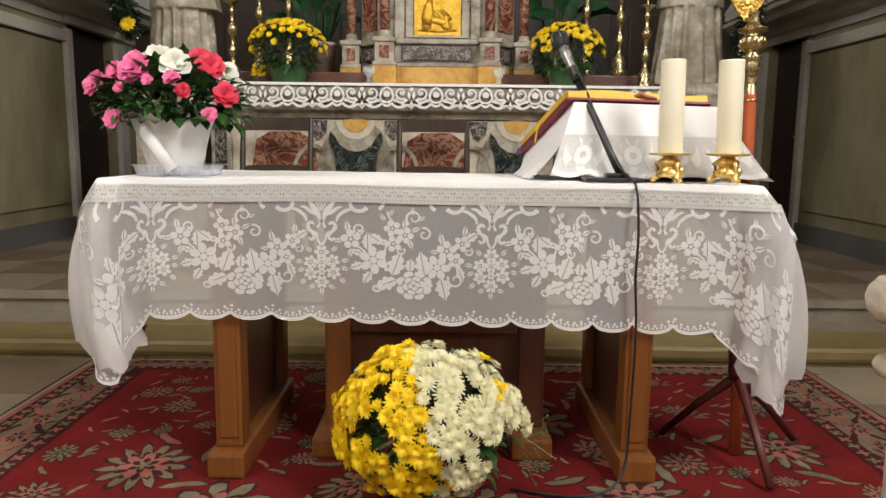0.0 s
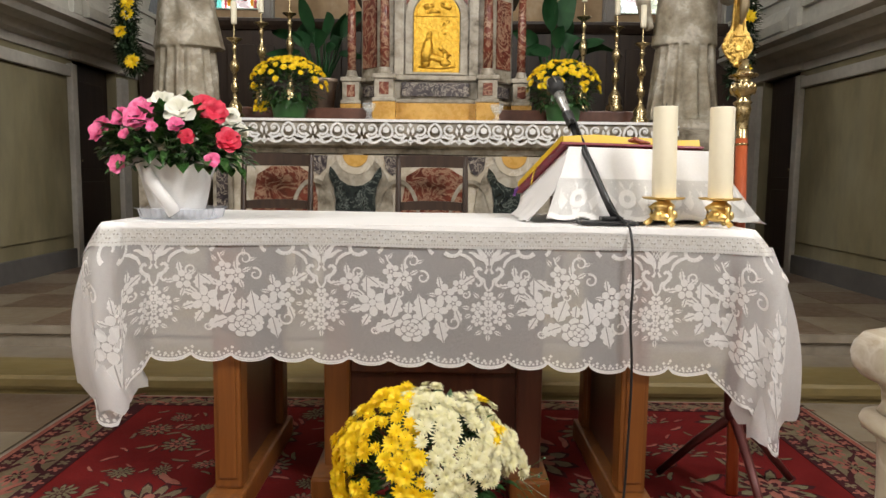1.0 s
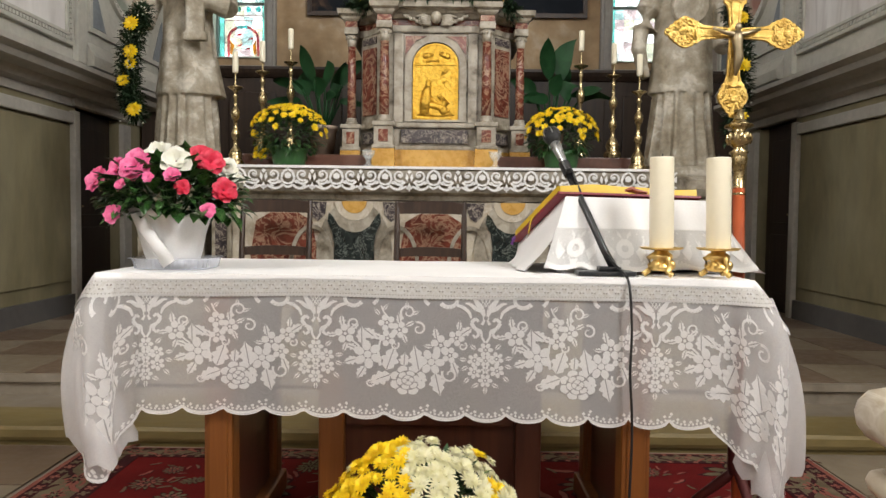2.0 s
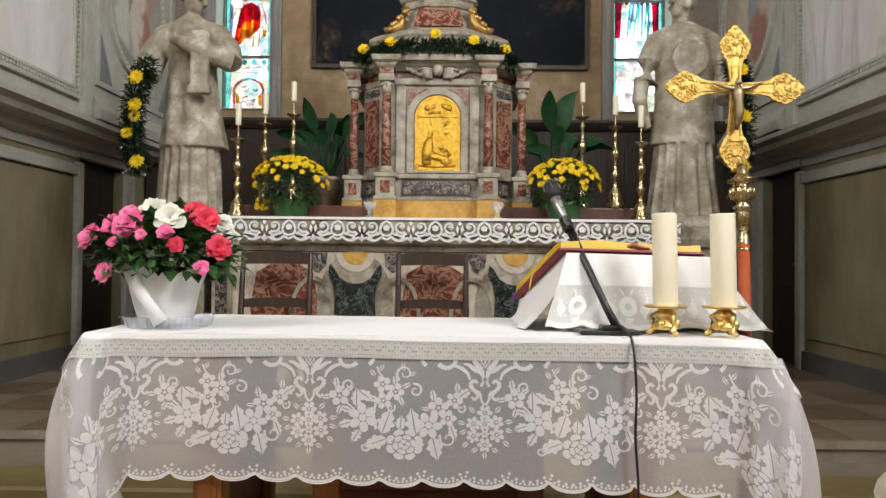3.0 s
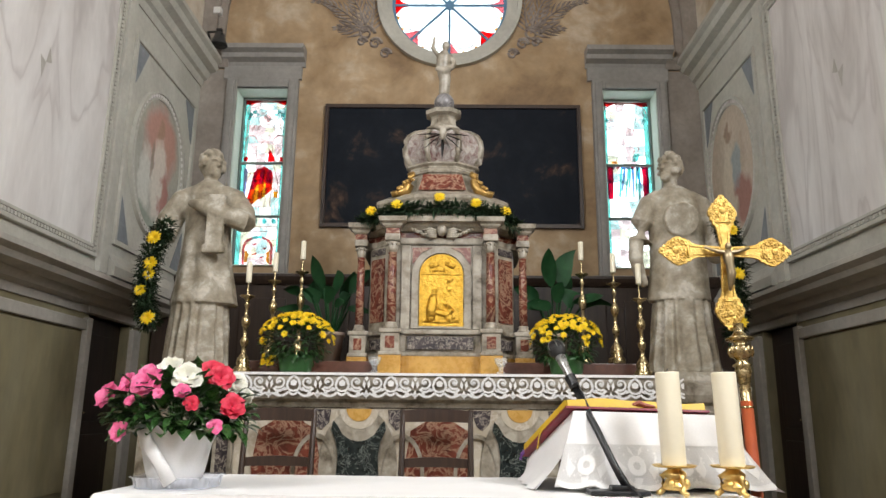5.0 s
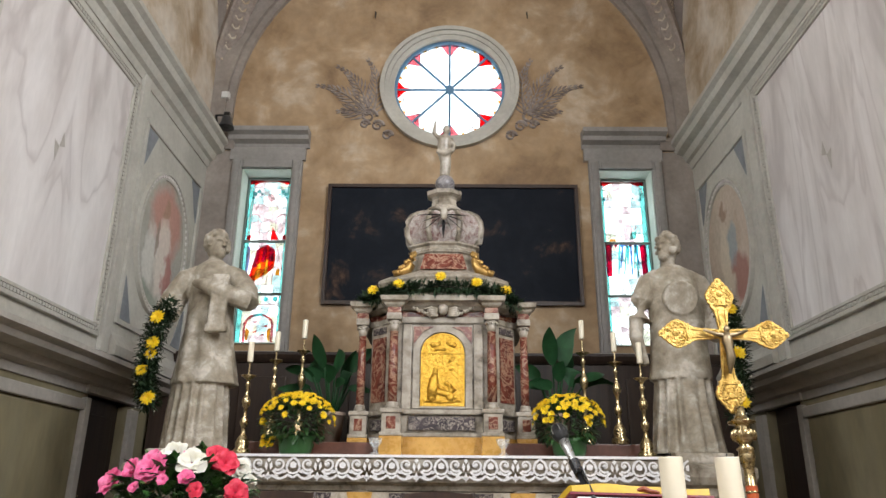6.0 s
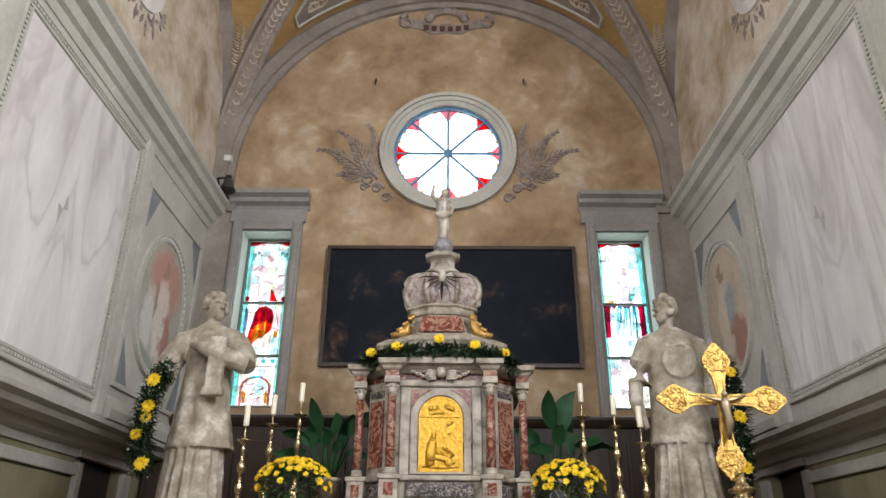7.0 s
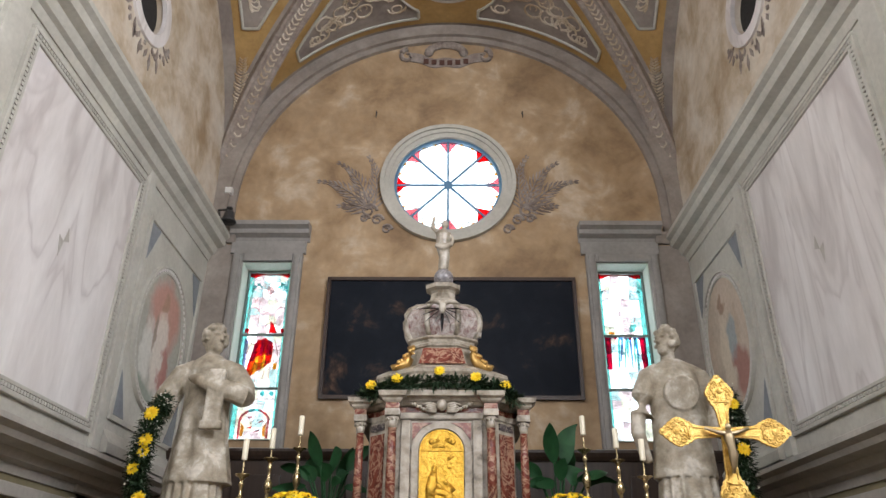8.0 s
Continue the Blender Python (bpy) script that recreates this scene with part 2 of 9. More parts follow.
M_WPETAL = petal("white_petal", (0.80, 0.79, 0.66), (0.86, 0.85, 0.78))
M_YPETAL = petal("yellow_petal", (0.86, 0.55, 0.008), (0.93, 0.72, 0.018))
M_CREAMPETAL = petal("cream_petal", (0.72, 0.68, 0.36), (0.79, 0.76, 0.54))


# ---- small building kit ----
def part(name, bm, material, parent=None, label="", smooth=False):
    me = bpy.data.meshes.new(name)
    if smooth:
        for f in bm.faces:
            f.smooth = True
    bm.to_mesh(me)
    bm.free()
    me.materials.append(material)
    ob = new(name, me)
    if parent is not None:
        ob.parent = parent
        up, inv = parent, Matrix()
        place = parent.matrix_basis.copy()
        if parent.parent is not None:
            place = parent.parent.matrix_basis @ parent.matrix_parent_inverse @ parent.matrix_basis
        ob.matrix_parent_inverse = place.inverted()
    if label:
        tagged(ob, label)
    return ob


def thing(name, at, label, category, group="", kind=""):
    ob = new(name)
    ob.empty_display_size = 0.1
    ob.matrix_basis = Matrix.Translation(at)
    return tagged(ob, label, category, group, kind)


def built(name, bm, material, label, category="", kind="structure", smooth=False):
    return tagged(part(name, bm, material, smooth=smooth), label, category, "", kind)


def B():
    return bmesh.new()


def box(bm, x0, x1, y0, y1, z0, z1, bevel=0.0):
    m = Matrix.LocRotScale(((x0 + x1) / 2, (y0 + y1) / 2, (z0 + z1) / 2), None, (abs(x1 - x0), abs(y1 - y0), abs(z1 - z0)))
    vs = bmesh.ops.create_cube(bm, size=1.0, matrix=m)["verts"]
    if bevel:
        es = list({e for v in vs for e in v.link_edges})
        bmesh.ops.bevel(bm, geom=es, offset=bevel, segments=2, profile=0.6, affect="EDGES")
    return bm


def lathe(bm, prof, cx=0.0, cy=0.0, n=24, m=Matrix()):
    rings = []
    for r, z in prof:
        rings.append([bm.verts.new(m @ Vector((cx + max(r, 1e-4) * math.cos(2 * math.pi * k / n), cy + max(r, 1e-4) * math.sin(2 * math.pi * k / n), z))) for k in range(n)])
    for a, b in zip(rings, rings[1:]):
        for k in range(n):
            bm.faces.new((a[k], a[(k + 1) % n], b[(k + 1) % n], b[k]))
    bm.faces.new(rings[0][::-1])
    bm.faces.new(rings[-1])
    return bm


def tube(bm, pts, r, n=8):
    """A round rod along points; r is a number or one per point."""
    pts = [Vector(p) for p in pts]
    rs = r if isinstance(r, (list, tuple)) else [r] * len(pts)
    rings = []
    for k, p in enumerate(pts):
        d = (pts[min(k + 1, len(pts) - 1)] - pts[max(k - 1, 0)]).normalized()
        side = d.cross(Vector((0, 0, 1)) if abs(d.z) < 0.95 else Vector((1, 0, 0))).normalized()
        up = side.cross(d)
        rings.append([bm.verts.new(p + (side * math.cos(2 * math.pi * j / n) + up * math.sin(2 * math.pi * j / n)) * rs[k]) for j in range(n)])
    for a, b in zip(rings, rings[1:]):
        for j in range(n):
            bm.faces.new((a[j], a[(j + 1) % n], b[(j + 1) % n], b[j]))
    bm.faces.new(rings[0][::-1])
    bm.faces.new(rings[-1])
    return bm


def ball(bm, c, r, seg=12, rings=8, turn=None):
    r = r if isinstance(r, (list, tuple)) else (r, r, r)
    bmesh.ops.create_uvsphere(bm, u_segments=seg, v_segments=rings, radius=1.0, matrix=Matrix.LocRotScale(c, turn, r))
    return bm


def prism(bm, pts, m, depth):
    """A flat outline (2D) pushed out by depth along local z, placed by m."""
    a = [bm.verts.new(m @ Vector((x, y, 0))) for x, y in pts]
    b = [bm.verts.new(m @ Vector((x, y, depth))) for x, y in pts]
    n = len(pts)
    bm.faces.new(a[::-1])
    bm.faces.new(b)
    for k in range(n):
        bm.faces.new((a[k], a[(k + 1) % n], b[(k + 1) % n], b[k]))
    return bm


def run(bm, prof, path, closed=False):
    """A moulding: profile points (out, up) swept along plan points (x, y) with mitred corners; out is to the right of the way."""
    path = [Vector((p[0], p[1], 0)) for p in path]
    rings = []
    n = len(path)
    for k, p in enumerate(path):
        d1 = (p - path[k - 1]).normalized() if (k or closed) else None
        d2 = (path[(k + 1) % n] - p).normalized() if (k < n - 1 or closed) else None
        d1, d2 = d1 or d2, d2 or d1
        n1, n2 = Vector((d1.y, -d1.x, 0)), Vector((d2.y, -d2.x, 0))
        nn = (n1 + n2).normalized()
        nn = nn / max(nn.dot(n1), 0.3)
        rings.append([bm.verts.new(p + nn * o + Vector((0, 0, z))) for o, z in prof])
    pairs = list(zip(rings, rings[1:])) + ([(rings[-1], rings[0])] if closed else [])
    q = len(prof)
    for a, b in pairs:
        for j in range(q):
            bm.faces.new((a[j], a[(j + 1) % q], b[(j + 1) % q], b[j]))
    if not closed:
        bm.faces.new(rings[0])
        bm.faces.new(rings[-1][::-1])
    bmesh.ops.recalc_face_normals(bm, faces=bm.faces)
    return bm


XZ = Matrix(((1, 0, 0, 0), (0, 0, -1, 0), (0, 1, 0, 0), (0, 0, 0, 1)))    # outline x, y -> world x, z; depth towards -y


def front(y):
    return Matrix.Translation((0, y, 0)) @ XZ


def circle(cx, cy, rx, ry=None, n=32, a0=0.0, a1=360.0):
    ry = rx if ry is None else ry
    full = abs(a1 - a0) >= 359.9
    return [(cx + rx * math.cos(radians(a0 + (a1 - a0) * k / (n if full else n - 1))), cy + ry * math.sin(radians(a0 + (a1 - a0) * k / (n if full else n - 1)))) for k in range(n)]


def ring_prism(bm, outer, inner, m, depth):
    n = len(outer)
    vs = [[bm.verts.new(m @ Vector((x, y, d))) for x, y in pts] for pts, d in ((outer, 0), (outer, depth), (inner, depth), (inner, 0))]
    for k in range(n):
        j = (k + 1) % n
        for a, b in zip(vs, vs[1:] + vs[:1]):
            bm.faces.new((a[k], a[j], b[j], b[k]))
    bmesh.ops.recalc_face_normals(bm, faces=bm.faces)
    return bm


def fresco(name, ground, blobs):
    """Faded wall painting: soft uneven patches of colour (y, z, half width, half height, colour) on a mottled ground."""
    m, t, b = shader(name)
    v = coords(t)
    wob = node(t, "ShaderNodeTexNoise", Scale=4.5, Detail=4.0)
    t.links.new(v, wob.inputs["Vector"])
    sub = node(t, "ShaderNodeVectorMath")
    sub.operation = "MULTIPLY_ADD"
    t.links.new(wob.outputs["Color"], sub.inputs[0])
    sub.inputs[1].default_value = (0.0, 0.34, 0.34)
    t.links.new(v, sub.inputs[2])
    cloud, grain = noisy(t, v, 2.2, 4), noisy(t, v, 22.0, 4)
    col = ramp(t, cloud, [(0.3, tuple(c * 0.8 for c in ground)), (0.7, ground)])
    for cy, cz, ry, rz, tint in blobs:
        mp = t.nodes.new("ShaderNodeMapping")
        mp.inputs["Location"].default_value = (0, -(cy + 0.17) / ry, -(cz + 0.17) / rz)
        mp.inputs["Scale"].default_value = (0, 1 / ry, 1 / rz)
        t.links.new(sub.outputs[0], mp.inputs[0])
        ln = node(t, "ShaderNodeVectorMath")
        ln.operation = "LENGTH"
        t.links.new(mp.outputs[0], ln.inputs[0])
        col = mixed(t, ramp(t, ln.outputs["Value"], [(0.62, (0.85, 0.85, 0.85)), (1.0, (0, 0, 0))]), col, tint)
    t.links.new(mixed(t, 1.0, col, ramp(t, grain, [(0.3, (0.84, 0.84, 0.84)), (0.7, (1, 1, 1))]), "MULTIPLY"), b.inputs["Base Color"])
    b.inputs["Roughness"].default_value = 0.85
    bumped(t, b, grain, 0.05)
    return m


FRESCO = {-1: fresco("fresco_pink", (0.44, 0.43, 0.37), ((7.20, 4.02, 0.50, 0.46, (0.52, 0.26, 0.20)), (7.20, 3.60, 0.22, 0.56, (0.70, 0.64, 0.56)), (7.17, 4.16, 0.10, 0.11, (0.40, 0.25, 0.17)), (6.88, 3.52, 0.17, 0.40, (0.64, 0.63, 0.57)), (6.95, 3.10, 0.36, 0.20, (0.27, 0.31, 0.25)), (7.38, 3.45, 0.12, 0.34, (0.40, 0.16, 0.13)), (7.02, 3.80, 0.06, 0.24, (0.30, 0.24, 0.19)))),
          1: fresco("fresco_peach", (0.56, 0.46, 0.36), ((7.55, 3.30, 0.34, 0.30, (0.40, 0.33, 0.26)), (7.12, 3.42, 0.26, 0.36, (0.32, 0.13, 0.10)), (7.46, 3.68, 0.17, 0.52, (0.60, 0.51, 0.39)), (7.24, 3.82, 0.14, 0.30, (0.29, 0.34, 0.35)), (7.40, 4.26, 0.08, 0.10, (0.28, 0.18, 0.12)), (7.05, 3.95, 0.12, 0.26, (0.46, 0.36, 0.27))))}
M_BLUEGREY = surface("blue_grey_paint", [(0.3, (0.20, 0.22, 0.24)), (0.7, (0.28, 0.30, 0.32))], 3.0, 20.0, 0.8)
M_ORN = surface("grey_brown_ornament", [(0.35, (0.20, 0.155, 0.13)), (0.5, (0.28, 0.235, 0.205)), (0.65, (0.40, 0.35, 0.31))], 8.0, 26.0, 0.85, wear=0.3)
M_ORN2 = surface("lilac_grey_ornament", [(0.3, (0.26, 0.21, 0.18)), (0.7, (0.40, 0.35, 0.31))], 7.0, 26.0, 0.85, wear=0.3)
M_VAULT = surface("vault_lilac_grey", [(0.3, (0.20, 0.165, 0.15)), (0.5, (0.28, 0.245, 0.22)), (0.7, (0.36, 0.32, 0.285))], 1.8, 12.0, 0.85, 0, 0.1, wear=0.2)
M_VAULTPIC = surface("vault_picture", [(0.3, (0.13, 0.10, 0.10)), (0.7, (0.30, 0.26, 0.26))], 4.0, 20.0, 0.85)
M_GREENFRAME = plain("green_grey_iron", (0.16, 0.20, 0.18), 0.5)
M_LEAD = plain("lead_strip", (0.05, 0.06, 0.07), 0.5, 0.3)
# rose bars lightened to blue, the glow round them put into the colour
M_ROSEBAR = plain("blue_glow_bars", (0.14, 0.30, 0.48), 0.5)
M_DARKRED = plain("dark_red_letters", (0.11, 0.05, 0.035), 0.8)
M_SKY, _t, _b = shader("bright_sky")
_b.inputs["Base Color"].default_value = (0.8, 0.85, 0.9, 1)
_e = noisy(_t, coords(_t), 0.15, 3)
_t.links.new(ramp(_t, _e, [(0.3, (0.86, 0.93, 1.0)), (0.7, (1.0, 1.0, 1.0))]), _b.inputs["Emission Color"])
_b.inputs["Emission Strength"].default_value = 5.4
G_CLEAR, G_PALEBLUE = stained("pale_clear_glass", (0.93, 0.97, 0.97)), stained("pale_blue_glass", (0.42, 0.80, 0.76))
G_RED, G_PINK = stained("red_glass", (0.92, 0.05, 0.06)), stained("pink_glass", (0.90, 0.38, 0.42))
G_AQUA, G_CRIMSON = stained("aqua_glass", (0.36, 0.86, 0.86)), stained("crimson_glass", (0.70, 0.035, 0.16))
G_GOLD, G_BLUE = stained("amber_glass", (0.98, 0.62, 0.10)), stained("blue_glass", (0.36, 0.62, 0.90))
G_ORANGE, G_LILAC = stained("orange_glass", (0.92, 0.26, 0.05)), stained("lilac_glass", (0.62, 0.58, 0.80))
G_PALEPINK = stained("pale_pink_glass", (0.90, 0.72, 0.72))
G_MIST = [stained("misty_aqua_glass", (0.74, 0.87, 0.87)), stained("misty_rose_glass", (0.90, 0.80, 0.81)), stained("misty_straw_glass", (0.90, 0.89, 0.79)), stained("misty_white_glass", (0.95, 0.96, 0.96))]
M_ROSELINE = plain("red_brown_glass_paint", (0.42, 0.20, 0.19), 0.6)
# green glow of the glass on the reveals, put in as base colour
M_REVEAL = surface("pale_green_reveal_glow", [(0.3, (0.46, 0.55, 0.47)), (0.7, (0.58, 0.66, 0.58))], 3.0, 20.0, 0.7, 0, 0.05, wear=0.1)


def glass_piece(win, pts, y, glass, label=""):
    ob = part("glass_pane", prism(B(), pts, front(y), 0.006), glass, win, label)
    ob.visible_shadow = False
    return ob


def leads(bm, pts, y, r=0.006, closed=True):
    seq = pts + pts[:1] if closed else pts
    tube(bm, [(x, y, z) for x, z in seq], r, 5)


def stained_window(win, x0, x1, z0, z1, y, which):
    """Leaded panels: border strips, an arched bottom panel, a plain robed shape in the middle, tracery above."""
    w, e = x1 - x0, 0.065
    cx = (x0 + x1) / 2
    zs = (z0, 3.556, 3.584, 4.246, 4.274, z1)
    lead = B()
    for za, zb in ((zs[0], zs[1]), (zs[2], zs[3]), (zs[4], zs[5])):
        glass_piece(win, [(x0, za), (x1, za), (x1, zb), (x0, zb)], y + 0.012, G_CLEAR)
        for xa in (x0, x1 - e):
            edge = G_PALEBLUE
            glass_piece(win, [(xa, za), (xa + e, za), (xa + e, zb), (xa, zb)], y, edge)
            leads(lead, [(xa, za), (xa + e, za), (xa + e, zb), (xa, zb)], y - 0.004, 0.0025)
            n = 5
            for k in range(1, n):
                zz = za + (zb - za) * k / n
                leads(lead, [(xa, zz), (xa + e, zz)], y - 0.004, 0.002, False)
    line = B()
    # mosaic of misty pale panes
    rm = random.Random(7 + which)
    for za, zb, nz_ in ((zs[0], zs[1], 5), (zs[2], zs[3], 6), (zs[4], zs[5], 7)):
        grid = [[(x0 + e + (w - 2 * e) * a / 4 + (rm.uniform(-0.025, 0.025) if 0 < a < 4 else 0), za + (zb - za) * b / nz_ + (rm.uniform(-0.025, 0.025) if 0 < b < nz_ else 0)) for a in range(5)] for b in range(nz_ + 1)]
        for b in range(nz_):
            for a in range(4):
                if rm.random() < (0.85 if which == 0 else 0.45):
                    glass_piece(win, [grid[b][a], grid[b][a + 1], grid[b + 1][a + 1], grid[b + 1][a]], y + 0.004, rm.choice(G_MIST))
                leads(lead, [grid[b][a], grid[b][a + 1]], y - 0.002, 0.0014, False)
    # top: red corners outside a round arch, aqua clusters below it, fine painted tracery
    for sx in (-1, 1):
        xo = cx + sx * (w / 2 - 0.012)
        rim = [(cx + sx * (w / 2 - 0.03) * math.cos(radians(a)), z1 - 0.15 + 0.14 * math.sin(radians(a))) for a in (38, 50, 62, 74)]
        glass_piece(win, ([(xo, z1 - 0.005), (xo, rim[0][1])] + rim)[::-sx], y - 0.012, G_RED)
        for dx, dz, r in ((0.07, 0.20, 0.030), (0.12, 0.165, 0.028), (0.055, 0.255, 0.022), (0.16, 0.20, 0.020)):
            if which == 0 or dx < 0.06:
                glass_piece(win, circle(xo - sx * dx, z1 - dz, r, r * 0.9, 9), y - 0.012, G_AQUA)
    leads(line, circle(cx, z1 - 0.15, w / 2 - 0.03, 0.14, 20, 0, 180), y - 0.006, 0.0055, False)
    rw = random.Random(40 + which)
    if which == 0:
        for ax_, az_, rx_, rz_ in ((0.0, 4.70, 0.11, 0.09), (-0.18, 4.55, 0.08, 0.08), (0.18, 4.55, 0.08, 0.08), (0.0, 4.86, 0.07, 0.10), (0.0, 4.50, 0.05, 0.06)):
            leads(line, circle(cx + ax_, az_, rx_, rz_, 14, 0, 180), y - 0.006, 0.0055, False)
        glass_piece(win, circle(cx + 0.01, 4.86, 0.05, 0.06, 10), y - 0.012, G_PALEPINK)
        for sx in (-1, 1):
            leads(line, [(cx + sx * 0.10, 4.28), (cx + sx * 0.10, 4.52)], y - 0.006, 0.0045, False)
            leads(line, [(cx + sx * 0.24, 4.30), (cx + sx * 0.24, 4.85)], y - 0.006, 0.0055, False)
    for k in range(16):
        xa_, za_ = cx + rw.uniform(-0.7, 0.7) * w / 2, rw.uniform(4.30, 4.95)
        leads(line, [(xa_, za_), (xa_ + rw.uniform(-0.02, 0.02), za_ + 0.03), (xa_ + rw.uniform(-0.03, 0.03), za_ + 0.06)], y - 0.006, 0.0055, False)
    xo = w / 2 - 0.03
    if which == 0:
        # a red draped shape, its folds running from crimson to amber
        for sx in (-1, 1):
            glass_piece(win, [(cx + sx * xo, 4.28), (cx + sx * xo, 4.34), (cx + sx * (xo - 0.06), 4.34), (cx + sx * (xo - 0.05), 4.28)][::sx], y - 0.012, G_RED)
        glass_piece(win, [(cx + 0.05, 4.28), (cx + 0.15, 4.28), (cx + 0.12, 4.36), (cx + 0.06, 4.46)], y - 0.012, G_RED)
        tops = [(-0.12, 4.06), (-0.11, 4.14), (-0.07, 4.18), (-0.02, 4.20), (0.02, 4.22), (0.06, 4.19), (0.11, 4.16), (0.13, 4.08)]
        lows = [(-0.19, 3.66), (-0.15, 3.68), (-0.10, 3.73), (-0.04, 3.79), (0.00, 3.80), (0.05, 3.84), (0.09, 3.88), (0.12, 3.90)]
        for k, (ga, gb) in enumerate(((G_RED, G_RED), (G_CRIMSON, G_ORANGE), (G_RED, G_GOLD), (G_CRIMSON, G_ORANGE), (G_RED, G_GOLD), (G_CRIMSON, G_RED), (G_RED, G_ORANGE))):
            (xa, za), (xb, zb), (xc, zc_), (xd, zd) = tops[k], tops[k + 1], lows[k + 1], lows[k]
            mid_a, mid_b = ((xa + xd) / 2 - 0.012, (za + zd) / 2 - 0.01), ((xb + xc) / 2 + 0.012 * (k % 2), (zb + zc_) / 2 - 0.03 * (k % 2))
            glass_piece(win, [(cx + p, q) for p, q in ((xa, za), mid_a, mid_b, (xb, zb))], y - 0.012, ga, "red draped glass")
            glass_piece(win, [(cx + p, q) for p, q in (mid_a, (xd, zd), (xc, zc_), mid_b)], y - 0.012, gb, "amber and red folds")
        glass_piece(win, [(cx + 0.15, 3.81), (cx + 0.20, 3.81), (cx + 0.20, 3.89), (cx + 0.15, 3.89)], y - 0.012, G_GOLD)
        glass_piece(win, [(cx - 0.235, 3.78), (cx - 0.20, 3.78), (cx - 0.19, 4.18), (cx - 0.235, 4.20)], y - 0.012, G_LILAC)
        for xa, za, xb, zb in ((0.12, 3.90, 0.10, 3.62), (0.05, 3.82, 0.03, 3.62), (-0.06, 3.76, -0.05, 3.64), (0.14, 4.2, 0.2, 3.95), (-0.14, 4.2, -0.2, 4.0)):
            leads(line, [(cx + xa, za), (cx + xb, zb)], y - 0.006, 0.0055, False)
    else:
        # crimson strips and a pale aqua and blue draped shape
        for sx, top_ in ((-1, 4.24), (1, 4.33)):
            glass_piece(win, [(cx + sx * (xo - 0.015), 3.82), (cx + sx * (xo - 0.015), 4.24), (cx + sx * (xo - 0.095), 4.24), (cx + sx * (xo - 0.08), 3.82)][::sx], y - 0.012, G_CRIMSON)
        for k, (xa, xb, za) in enumerate(((-0.12, -0.09, 3.84), (-0.09, -0.05, 3.92), (-0.05, 0.0, 3.84), (0.0, 0.02, 3.96), (0.05, 0.05, 3.84), (0.08, 0.10, 3.90), (0.12, 0.13, 3.82), (0.14, 0.10, 3.98))):
            glass_piece(win, [(cx + xa, za), (cx + xa + 0.020, za), (cx + xb + 0.030, 4.23), (cx + xb, 4.23)], y - 0.012 - 0.004 * (k % 2), (G_AQUA, G_BLUE, G_PALEBLUE)[k % 3])
        for k in range(7):
            glass_piece(win, [(cx - 0.2 + 0.06 * k, 4.215), (cx - 0.17 + 0.06 * k, 4.20), (cx - 0.15 + 0.06 * k, 4.24), (cx - 0.2 + 0.06 * k, 4.24)], y - 0.020, (G_LILAC, G_CRIMSON, G_BLUE)[k % 3])
        glass_piece(win, [(cx + 0.06, 4.30), (cx + 0.14, 4.32), (cx + 0.16, 4.42), (cx + 0.08, 4.40)], y - 0.012, G_PALEBLUE)
        glass_piece(win, [(cx - 0.20, 4.28), (cx - 0.12, 4.28), (cx - 0.13, 4.31), (cx - 0.19, 4.31)], y - 0.012, G_GOLD)
    # bottom panel: arch with small coloured bits
    if which == 0:
        for k in range(4):
            glass_piece(win, circle(cx - 0.17 + 0.115 * k, 3.505, 0.030, 0.034, 8), y - 0.012, G_AQUA)
        for zz in (3.44, 3.38):
            leads(line, [(cx - 0.22, zz), (cx + 0.22, zz)], y - 0.006, 0.005, False)
        zc = z0 + 0.24
        arc_o, arc_i = circle(cx, zc, 0.185, 0.15, 18, 0, 180), circle(cx, zc, 0.155, 0.12, 18, 0, 180)
        for k in range(17):
            glass_piece(win, [arc_o[k], arc_o[k + 1], arc_i[k + 1], arc_i[k]], y - 0.012, G_AQUA if 6 < k < 11 else G_PINK)
        for sx in (-1, 1):
            glass_piece(win, [(cx + sx * 0.155, z0), (cx + sx * 0.155, zc), (cx + sx * 0.185, zc), (cx + sx * 0.185, z0)][::-sx], y - 0.012, G_PINK)
            glass_piece(win, [(cx + sx * 0.15, z0 + 0.06), (cx + sx * 0.15, z0 + 0.22), (cx + sx * 0.105, z0 + 0.17), (cx + sx * 0.12, z0 + 0.06)][::sx], y - 0.012, G_GOLD)
        for xa, za in ((-0.05, 0.27), (0.08, 0.22), (-0.04, 0.15), (0.05, 0.11)):
            glass_piece(win, [(cx + xa - 0.04, z0 + za), (cx + xa + 0.02, z0 + za + 0.008), (cx + xa + 0.035, z0 + za + 0.034), (cx + xa, z0 + za + 0.024)], y - 0.012, G_RED)
    part("lead_line", lead, M_LEAD, win)
    part("painted_line", line, M_ROSELINE, win, "fine red-brown painted glass lines")


